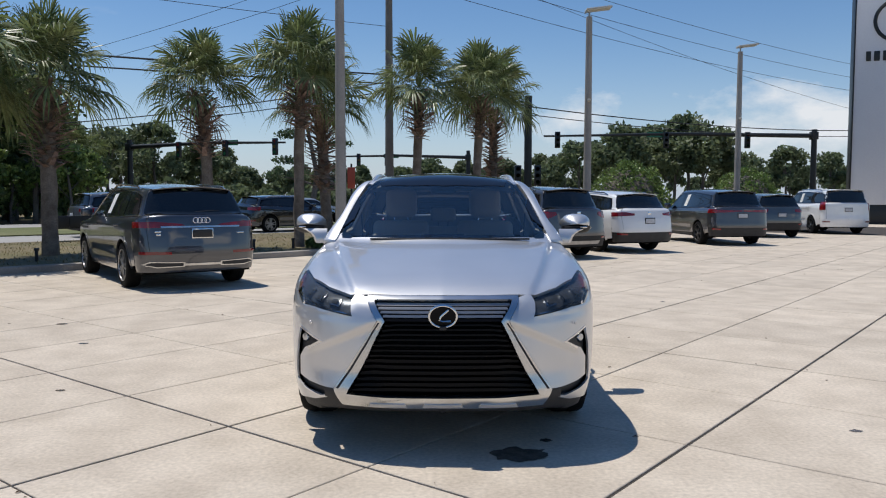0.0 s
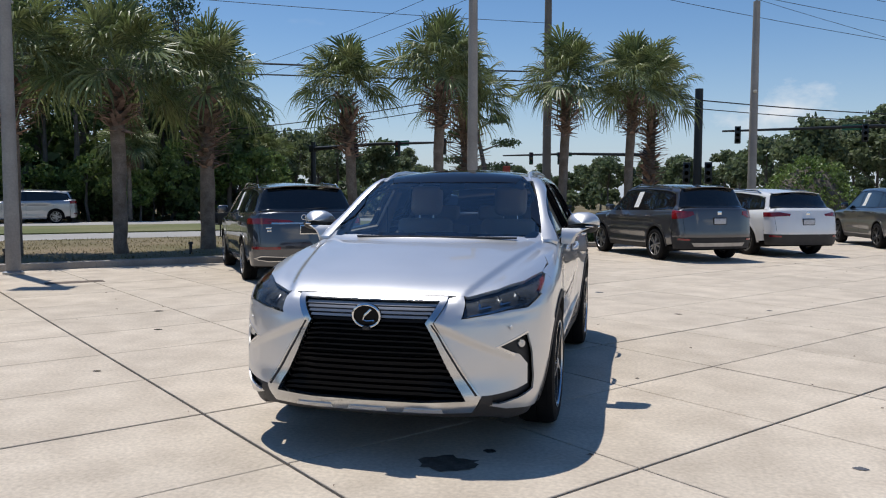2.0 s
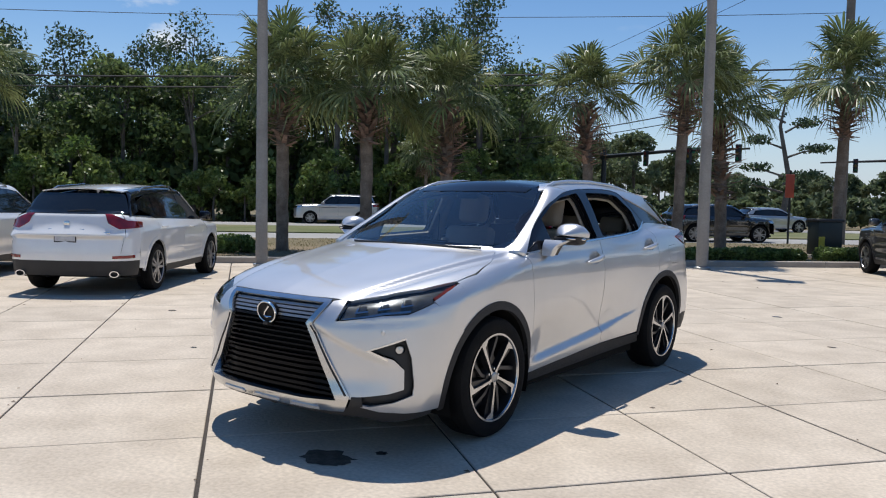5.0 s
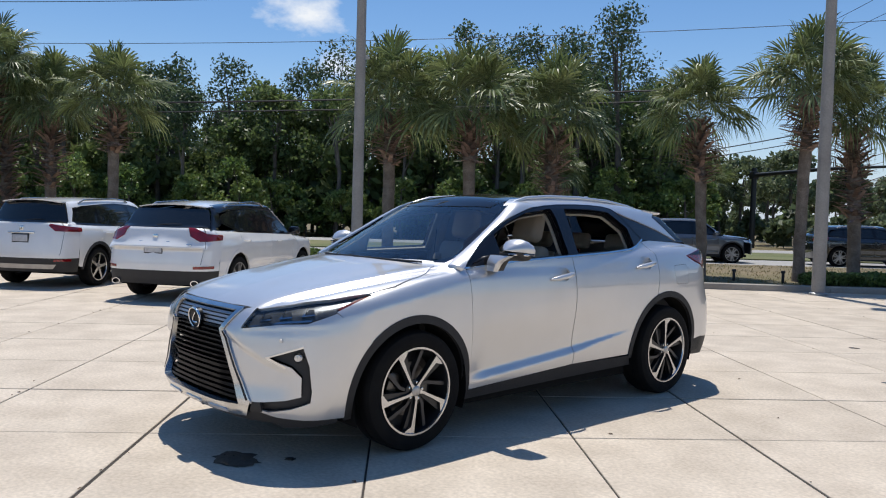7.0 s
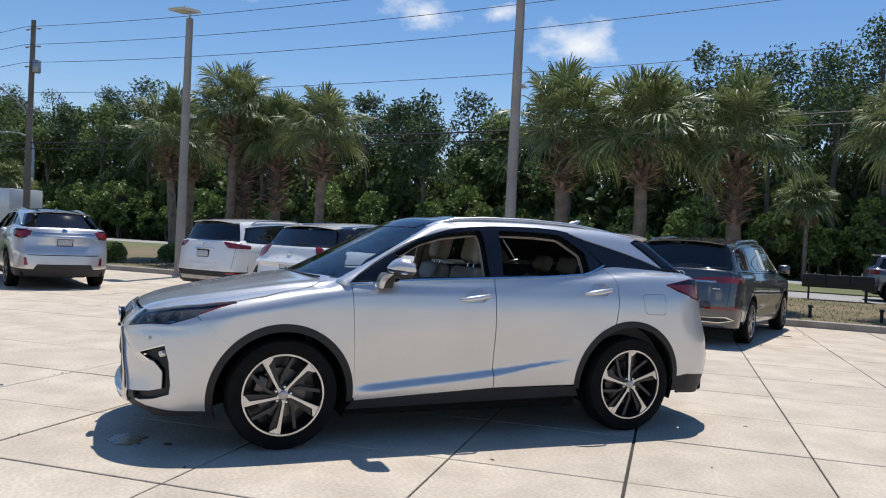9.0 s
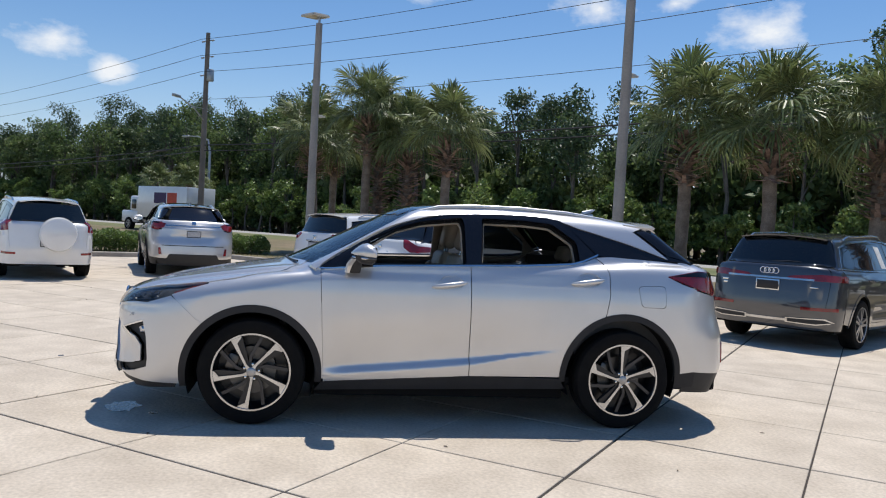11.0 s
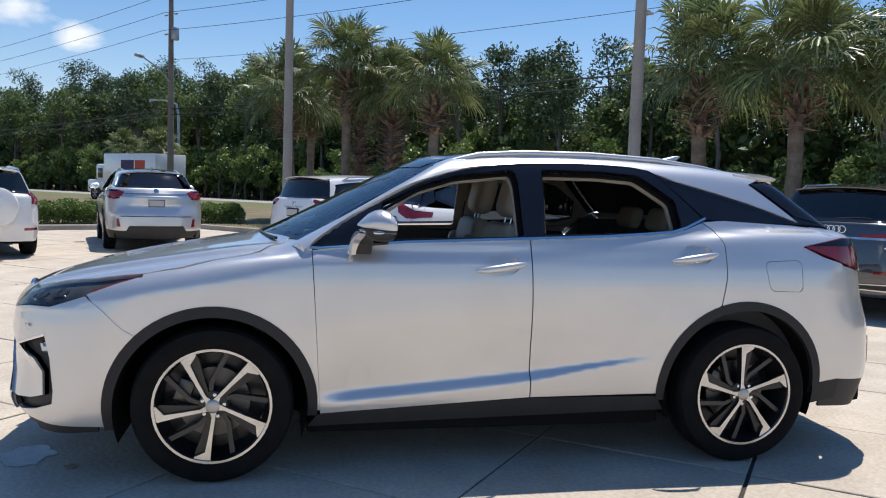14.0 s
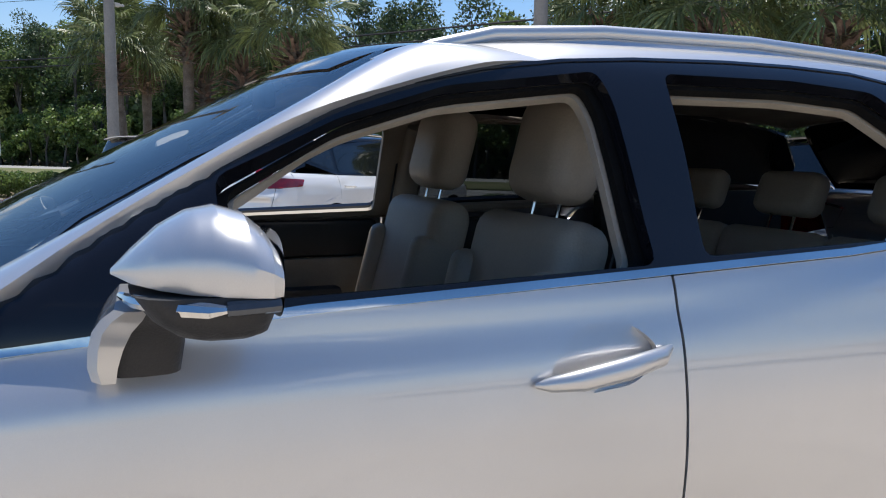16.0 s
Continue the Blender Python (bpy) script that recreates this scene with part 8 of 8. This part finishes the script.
def lot_lamp(x, y, h, turn, z=0.0, heads=1, r=0.115):
    """A square-headed parking-lot lamp on a round tapered pole."""
    lamp = thing("lot_lamp", "grey parking-lot lamp pole with a flat square head", "lamp pole", pose(x, y, z, 0, 0, turn), "lamp poles of the lot")
    bm = bmesh.new()
    rod(bm, [(0, 0, 0.0), (0, 0, h * 0.5), (0, 0, h)], [r, r * 0.88, r * 0.72], 20)
    part("pole", bm, POLE_GREY, lamp)
    bm = bmesh.new()
    spin(bm, [(r + 0.05, 0.0), (r + 0.05, 0.04), (r + 0.01, 0.06)], 20, Matrix.Rotation(radians(-90), 4, "Y"))
    part("base_collar", bm, STEEL, lamp)
    bm = bmesh.new()
    box(bm, (-0.045, -r - 0.012, 0.75), (0.045, -r + 0.02, 0.93), 0.006)
    part("hand_hole_cover", bm, STEEL, lamp)
    bm = bmesh.new()
    rod(bm, [(0, 0, h - 0.02), (0, 0, h + 0.22)], 0.035, 10)
    box(bm, (-0.10, -0.05, h + 0.16), (0.10, 0.05, h + 0.24), 0.02)
    part("bracket", bm, STEEL, lamp)
    head = put("lamp_head", None, lamp, m=pose(0.32, 0, h + 0.27, 0, -7, 0))
    bm = bmesh.new()
    box(bm, (-0.45, -0.26, -0.03), (0.45, 0.26, 0.03), 0.012)
    part("housing", bm, LAMP_SHELL, head, "pale flat lamp housing")
    for k in range(7):
        bm = bmesh.new()
        box(bm, (-0.43 + k * 0.125, -0.24, 0.03), (-0.41 + k * 0.125, 0.24, 0.05))
        part("cooling_fin", bm, LAMP_SHELL, head, smooth=False)
    for zz in (h * 0.62,):
        bm = bmesh.new()
        box(bm, (-0.05, -r - 0.10, zz), (0.05, -r + 0.02, zz + 0.09), 0.015)
        box(bm, (-0.03, -r - 0.2, zz + 0.02), (0.03, -r - 0.08, zz + 0.07), 0.012)
        part("camera_box", bm, LAMP_SHELL, lamp)
    return lamp


lot_lamp(-9.72, 5.62, 8.0, 200, r=0.13)
lot_lamp(-2.55, 12.75, 8.0, 200, r=0.14)
lot_lamp(-16.6, -1.08, 7.15, 205, r=0.13)
lot_lamp(5.2, 21.5, 7.9, 0, r=0.15)
lot_lamp(13.7, 29.7, 8.2, 0, r=0.15)


def cable(a, b, sag, r=0.012, n=18):
    a, b = Vector(a), Vector(b)
    bm = bmesh.new()
    rod(bm, [a.lerp(b, i / n) - Vector((0, 0, sag * 4 * (i / n) * (1 - i / n))) for i in range(n + 1)], r, 5)
    return tagged(part("power_cable", bm, WIRE), "thin dark overhead cable between poles", "cable", "overhead cables")


def utility_pole(x, y, h, turn, arms, label="weathered utility pole with crossarm insulators"):
    pole = thing("utility_pole", label, "utility pole", pose(x, y, 0, 0, 0, turn), "utility poles")
    bm = bmesh.new()
    rod(bm, [(0, 0, -0.2), (0, 0, h * 0.5), (0, 0, h)], [0.2, 0.17, 0.13], 14)
    part("pole", bm, WOOD_POLE, pole)
    for z in arms:
        bm = bmesh.new()
        rod(bm, [(-0.55, 0, z), (0.55, 0, z + 0.02)], 0.03, 8)
        part("arm", bm, STEEL, pole)
        for s in (-1, 1):
            bm = bmesh.new()
            for k in range(4):
                spin(bm, [(0.02, 0), (0.055, 0.02), (0.02, 0.045)], 10, pose(s * (0.38 + 0.06 * k), 0, z, 0, 0, 0))
            part("insulator", bm, STEEL, pole)
    bm = bmesh.new()
    spin(bm, [(0.001, 0), (0.2, 0.0), (0.22, 0.05), (0.22, 0.65), (0.18, 0.72), (0.001, 0.74)], 16, pose(0.38, 0, h - 3.0, 0, -90, 0))
    part("transformer", bm, STEEL, pole)
    return pole


U2 = Vector((-44.0, -7.9, 0))
U1 = Vector((-2.4, 28.2, 0))
utility_pole(U1.x, U1.y, 13.5, 45, (12.9, 11.9, 10.9))
utility_pole(U2.x, U2.y, 12.6, 45, (12.1, 11.1, 10.0))
for k, z in enumerate((12.9, 11.9, 10.9)):
    off = Vector((0.35, -0.35, 0))
    cable(U2 + off + Vector((0, 0, z - 0.8)), U1 + off + Vector((0, 0, z)), 0.9, 0.014, 24)
    cable(U1 + off + Vector((0, 0, z)), (38.0, 59.0, 11.9 - 1.0 * k), 0.6, 0.014, 24)
    cable(U2 + off + Vector((0, 0, z - 0.8)), (U2.x - 50, U2.y - 42, z - 1.6), 0.8, 0.014)
cable(U2 + Vector((0, 0, 8.5)), U1 + Vector((0, 0, 9.0)), 0.7, 0.012, 24)
cable(U2 + Vector((0, 0, 5.65)), U1 + Vector((0, 0, 6.9)), 0.5, 0.035, 24)
cable(U2 + Vector((0, 0, 5.3)), U1 + Vector((0, 0, 6.5)), 0.5, 0.028, 24)
for z, r in ((5.65, 0.035), (5.3, 0.028)):
    cable(U2 + Vector((0, 0, z)), (U2.x - 50, U2.y - 42, z - 0.6), 0.6, r)
for z, r in ((6.0, 0.03), (5.6, 0.022)):
    cable((-75, 3.0, z - 0.3), (-34, 44.0, z), 0.5, r, 20)
    cable((-34, 44.0, z), (U1.x, U1.y, z + 0.6), 0.6, r, 20)
    cable(U1 + Vector((0, 0, z + 0.4)), (34.0, 52.0, z + 0.6), 0.7, r, 20)
for z, e in ((12.4, (-34, 44, 8.5)), (11.5, (-34, 44, 7.9)), (12.9, (38.0, 60.0, 8.2))):
    cable(U1 + Vector((0, 0, z)), e, 0.7, 0.012)
# a coil of spare cable and its drop line
coil = thing("cable_coil", "spare cable looped and hung from the overhead lines", "cable coil")
bm = bmesh.new()
cx = Vector((0.15, 21.6, 4.55))
rod(bm, [cx + Vector((0.27 * math.cos(t), 0, 0.36 * math.sin(t))) for t in (2 * math.pi * k / 24 for k in range(26))], 0.014, 6, False)
part("coil", bm, WIRE, coil)
bm = bmesh.new()
rod(bm, [cx + Vector((0, 0, 0.34)), cx + Vector((-0.3, 0, 1.3)), (U1.x + 0.2, U1.y - 3, 6.8)], 0.008, 5)
rod(bm, [cx + Vector((-0.27, 0, 0)), cx + Vector((-0.2, 0, -0.7)), cx + Vector((0.1, 0, -0.9)), cx + Vector((0.35, 0, -0.4))], 0.006, 5)
part("drop_line", bm, WIRE, coil)


def signal_head(parent, x, y, z, turn=0):
    s = put("signal_head", None, parent, m=pose(x, y, z, 0, 0, turn))
    bm = bmesh.new()
    box(bm, (-0.17, -0.10, -0.52), (0.17, 0.10, 0.52), 0.03)
    part("signal_body", bm, DARK_STEEL, s)
    for k, c in enumerate(((0.20, 0.01, 0.01), (0.22, 0.13, 0.01), (0.01, 0.16, 0.06))):
        bm = bmesh.new()
        spin(bm, [(0.001, 0.0), (0.10, 0.0), (0.11, -0.015)], 14, pose(0, -0.10, 0.33 - 0.33 * k, 0, 0, -90))
        part("lens", bm, surface("signal_lens", c, None, 5, 0.3), s)


def signal_mast(x, y, turn, h, reach, arm_z, heads, label="dark steel traffic-signal mast with a long arm"):
    mast = thing("signal_mast", label, "traffic signal", pose(x, y, 0, 0, 0, turn), "traffic signals")
    bm = bmesh.new()
    rod(bm, [(0, 0, -0.1), (0, 0, h)], [0.21, 0.17], 16)
    part("post", bm, DARK_STEEL, mast)
    bm = bmesh.new()
    rod(bm, [(0, 0, arm_z), (-reach * 0.5, 0, arm_z + 0.10), (-reach, 0, arm_z - 0.05)], [0.15, 0.11, 0.06], 12)
    box(bm, (-0.26, -0.2, arm_z - 0.25), (0.2, 0.2, arm_z + 0.25), 0.03)
    part("arm", bm, DARK_STEEL, mast)
    for f_ in heads:
        signal_head(mast, -reach * f_, -0.15, arm_z - 0.30)
    bm = bmesh.new()
    box(bm, (-reach * 0.62, -0.05, arm_z - 0.12), (-reach * 0.62 + 1.3, -0.02, arm_z + 0.22), 0.01)
    part("street_sign", bm, surface("green_sign_sheet", (0.02, 0.16, 0.09), None, 4, 0.5), mast, "green street-name sign")
    return mast


signal_mast(24.0, 44.0, 0, 5.9, 17.5, 5.5, (0.25, 0.55, 0.95))
post = thing("signal_post", "tall dark post beside the crossing", "post", pose(4.3, 33.0, 0))
bm = bmesh.new()
rod(bm, [(0, 0, -0.1), (0, 0, 6.6)], [0.20, 0.19], 16)
part("post", bm, DARK_STEEL, post)
signal_head(post, -0.5, 0, 2.6), signal_head(post, 0.5, 0, 2.6)
signal_mast(-21.5, 47.0, -25, 5.4, -13.0, 4.9, (0.35, 0.65, 0.95))
signal_mast(2.2, 62.0, 10, 5.6, 12.0, 5.0, (0.6, 0.8))


def street_light(x, y, h, turn):
    s = thing("street_light", "galvanised street light with a long curved arm", "street light", pose(x, y, 0, 0, 0, turn), "street lights")
    bm = bmesh.new()
    rod(bm, [(0, 0, -0.1), (0, 0, h - 1.2), (0.25, 0, h - 0.3), (1.5, 0, h), (2.6, 0, h + 0.05)], [0.12, 0.09, 0.06, 0.045, 0.04], 10)
    part("pole", bm, STEEL, s)
    bm = bmesh.new()
    box(bm, (2.5, -0.11, h - 0.02), (3.15, 0.11, h + 0.12), 0.05, None, 3)
    part("lamp_head", bm, STEEL, s)


street_light(-52.0, -8.5, 7.0, 225)
arm = thing("street_light", "street-light arm fixed to a utility pole", "street light", pose(U2.x, U2.y, 7.2, 0, 0, -20), "street lights")
bm = bmesh.new()
rod(bm, [(0.12, 0, 0), (1.5, 0, 0.6), (3.2, 0, 0.95)], [0.05, 0.045, 0.04], 8)
rod(bm, [(0.12, 0, 0.7), (1.5, 0, 0.62)], 0.02, 6)
part("arm", bm, STEEL, arm)
bm = bmesh.new()
box(bm, (3.1, -0.12, 0.86), (3.8, 0.12, 1.02), 0.05, None, 3)
part("lamp_head", bm, STEEL, arm)

# tall sign wall at the lot's far end
SIGN = surface("white_sign_cladding", (0.70, 0.70, 0.71), (0.66, 0.66, 0.68), 0.5, 0.5, 0, 0, 10, 0.03)
wall = thing("sign_tower", "tall pale sign tower with dark emblem shapes", "sign", pose(23.6, 38.7, 0, 0, 0, -20))
bm = bmesh.new()
box(bm, (0, -0.6, 1.1), (7.0, 0.6, 13.2), 0.04)
part("tower_panel", bm, SIGN, wall)
bm = bmesh.new()
box(bm, (0.15, -0.5, -0.1), (6.85, 0.5, 1.1), 0.02)
part("tower_base", bm, DARK_STEEL, wall)
bm = bmesh.new()
box(bm, (-0.07, -0.64, 1.1), (0.0, 0.64, 13.2), 0.01)
part("edge_trim", bm, DARK_STEEL, wall)
for x0, x1, z0, z1 in ((0.55, 0.80, 9.2, 9.75), (0.95, 1.25, 9.2, 9.75), (1.4, 1.75, 9.2, 9.75), (1.9, 2.3, 9.2, 9.75)):
    bm = bmesh.new()
    box(bm, (x0, -0.66, z0), (x1, -0.60, z1), 0.02)
    part("sign_shape", bm, DARK_STEEL, wall)
bm = bmesh.new()
rod(bm, [(2.2 + 1.25 * math.cos(t), -0.63, 11.4 + 1.15 * math.sin(t)) for t in (2 * math.pi * k / 28 for k in range(29))], 0.10, 8, False)
part("emblem_shape", bm, DARK_STEEL, wall)

# verge furniture
def marker(x, y):
    mk = thing("verge_light", "short black path light on the verge", "path light", pose(x, y, 0.08), "path lights on the verge")
    bm = bmesh.new()
    rod(bm, [(0, 0, -0.05), (0, 0, 0.24)], 0.035, 10)
    part("post", bm, BLACK_MATT, mk)
    bm = bmesh.new()
    spin(bm, [(0.001, 0.30), (0.05, 0.295), (0.055, 0.24), (0.001, 0.235)], 12, Matrix.Rotation(radians(-90), 4, "Y"))
    part("cap", bm, BLACK_MATT, mk)


for x, y in ((-5.85, 12.75), (-4.95, 13.6), (-4.05, 14.3), (-8.7, 9.9), (-6.7, 11.6), (-10.9, 6.7), (-16.6, 1.6)):
    marker(x, y)
bin_ = thing("utility_cabinet", "dark green utility cabinet with a yellow label on the verge", "utility cabinet", pose(-0.95, 17.95, 0.08, 0, 0, 45))
bm = bmesh.new()
box(bm, (-0.42, -0.3, -0.05), (0.42, 0.3, 0.12), 0.01)
part("plinth", bm, KERB_CONCRETE, bin_)
bm = bmesh.new()
box(bm, (-0.36, -0.25, 0.12), (0.36, 0.25, 1.02), 0.02)
part("cabinet_body", bm, surface("dark_green_cabinet", (0.018, 0.028, 0.026), None, 5, 0.5, 0, 0, 80, 0.15), bin_)
bm = bmesh.new()
box(bm, (-0.39, -0.28, 1.02), (0.39, 0.28, 1.10), 0.02)
part("lid", bm, BLACK_MATT, bin_)
bm = bmesh.new()
box(bm, (-0.34, -0.256, 0.18), (-0.16, -0.25, 0.62), 0.002)
part("label", bm, surface("yellow_label", (0.45, 0.40, 0.04), None, 5, 0.6), bin_)
trough = thing("bench", "dark slatted bench on thin legs beside the road", "bench", pose(-11.6, 18.0, 0.08, 0, 0, 45))
for y, z, hz in ((-0.25, 0.62, 0.18), (0.22, 0.62, 0.18)):
    for k in range(3):
        bm = bmesh.new()
        box(bm, (-1.0 + 0.67 * k, y - 0.02, z - hz), (-1.0 + 0.67 * k + 0.65, y + 0.02, z + hz), 0.01)
        part("panel", bm, BLACK_MATT, trough)
bm = bmesh.new()
box(bm, (-1.0, -0.25, 0.40), (1.0, 0.24, 0.45), 0.01)
part("seat", bm, BLACK_MATT, trough)
for x in (-0.8, 0.8):
    for y in (-0.2, 0.2):
        bm = bmesh.new()
        rod(bm, [(x, y, -0.05), (x, y, 0.42)], 0.025, 6)
        part("leg", bm, BLACK_MATT, trough)
sgn = thing("road_sign", "orange and white sign on a thin dark post", "sign", pose(-3.9, 26.5, 0.0))
bm = bmesh.new()
rod(bm, [(0, 0, -0.1), (0, 0, 2.9)], 0.04, 8)
part("post", bm, DARK_STEEL, sgn)
bm = bmesh.new()
box(bm, (-0.16, -0.05, 1.85), (0.16, -0.03, 2.75), 0.01)
part("sheet", bm, surface("orange_sheet", (0.5, 0.09, 0.05), None, 4, 0.6), sgn)
# pond fountain far off
SPRAY = surface("fountain_spray", (0.75, 0.78, 0.8), None, 3, 0.6, 0, 0, 30, 0.1, thin=0.5)
ft = thing("fountain", "white plume of a pond fountain far beyond the road", "fountain", pose(-13.5, 88.0, 0))
q = np.random.default_rng(2)
n_ = 2600
t_ = q.random(n_) ** 0.8
c_ = np.stack([q.normal(0, 0.25, n_) * (1.6 - t_) * 1.5, q.normal(0, 0.25, n_) * (1.6 - t_), 4.6 * t_], 1)
put("plume", cloud_mesh("plume", leaf_cloud(c_, np.full(n_, 0.05), 1, 0.10, q), SPRAY), ft)


# ---- vehicles on the road ----
suv("road_suv", "silver SUV on the far carriageway", dict(common, wb=2.95, fo=1.0, ro=1.1, W=1.0, H=1.78, belt=1.17, beltr=1.22, hood=1.12, roof1=2.2, glass0=2.45, lean=0.02, tumble=0.22, fall=0.4, parked=False), MID_SILVER, (-29.3, 27.5), 45 + 90, lower=MID_SILVER, step=0.1)
suv("road_crossover", "blue-grey crossover driving along the road", dict(common, wb=2.7, fo=0.9, ro=0.95, W=0.92, H=1.70, roof1=1.9, glass0=2.1, parked=False), BLUE_GREY, (-11.6, 22.6), -45, step=0.1)
suv("road_car", "black SUV driving along the road", dict(common, wb=2.75, fo=0.9, ro=0.9, W=0.95, H=1.60, roof1=1.8, glass0=2.1, parked=False), BLACK_PAINT, (-6.8, 27.0), -45, lower=BLACK_PAINT, step=0.1)
suv("road_car", "pale silver car waiting at the crossing", dict(common, wb=2.7, fo=0.9, ro=0.9, W=0.9, H=1.48, belt=0.98, beltr=1.02, hood=0.9, roof1=1.4, glass0=2.0, parked=False), MID_SILVER, (-8.6, 42.0), -45, lower=MID_SILVER, rails=False, step=0.1)


PURPLE_MARK = surface("purple_marking", (0.045, 0.018, 0.10), None, 4, 0.5)
ORANGE_MARK = surface("orange_marking", (0.62, 0.07, 0.03), None, 4, 0.5)


def box_truck(x, y, heading):
    t = thing("box_truck", "white box truck with coloured markings on the road", "truck", pose(x, y, 0, 0, 0, heading + 180), "cars on the road")
    bm = bmesh.new()
    box(bm, (-1.1, -1.6, 0.95), (1.1, 3.6, 3.0), 0.03)
    part("cargo_box", bm, WHITE, t)
    for s in (1, -1):
        for y0, y1, mat in ((0.2, 1.5, PURPLE_MARK), (1.6, 2.6, ORANGE_MARK)):
            bm = bmesh.new()
            box(bm, (s * 1.103 - 0.004, y0, 1.9), (s * 1.103 + 0.004, y1, 2.6), 0.0)
            part("marking", bm, mat, t, smooth=False)
    bm = bmesh.new()
    box(bm, (-1.0, -3.6, 0.55), (1.0, -1.7, 1.35), 0.12, None, 3)
    box(bm, (-0.95, -2.75, 1.3), (0.95, -1.65, 2.35), 0.15, None, 3)
    part("cab", bm, WHITE, t)
    bm = bmesh.new()
    box(bm, (-0.98, -2.5, 1.45), (0.98, -1.95, 2.1), 0.06)
    box(bm, (-0.8, -2.78, 1.45), (0.8, -2.7, 2.15), 0.03)
    part("cab_window", bm, TINT, t)
    bm = bmesh.new()
    box(bm, (-0.7, -3.66, 0.65), (0.7, -3.58, 1.15), 0.03)
    part("grille", bm, BLACK_MATT, t)
    bm = bmesh.new()
    box(bm, (-0.9, -3.3, 0.5), (0.9, 3.4, 0.95), 0.02)
    part("chassis", bm, WELL, t)
    for y0 in (-2.7, 2.3):
        for s in (1, -1):
            wheel(t, y0, 0.45, 1.05, 0.45, 0.27, 0.28, 90, "star", s < 0, RIM_GREY, detail=False)
    return t


box_truck(-47.8, -10.6, 135)


# ---- the nearest slabs, one by one ----
slab_kinds = {}
for x0, x1, y0, y1, dz in near_slabs:
    key = (round(x1 - x0, 3), round(y1 - y0, 3))
    if key not in slab_kinds:
        hx, hy, c = key[0] / 2, key[1] / 2, 0.004
        v = [(sx * hx, sy * hy, -0.011) for sx, sy in ((-1, -1), (1, -1), (1, 1), (-1, 1))]
        v += [(sx * hx, sy * hy, -c) for sx, sy in ((-1, -1), (1, -1), (1, 1), (-1, 1))]
        v += [(sx * (hx - c), sy * (hy - c), 0) for sx, sy in ((-1, -1), (1, -1), (1, 1), (-1, 1))]
        f = [(8, 9, 10, 11)] + [(k + i, k + (i + 1) % 4, k + 4 + (i + 1) % 4, k + 4 + i) for k in (0, 4) for i in range(4)]
        slab_kinds[key] = mesh_of("slab", v, f, CONCRETE, False)
    o = put("slab", slab_kinds[key], pavement)
    o.matrix_basis = slab_turn @ Matrix.Translation(((x0 + x1) / 2, (y0 + y1) / 2, dz))
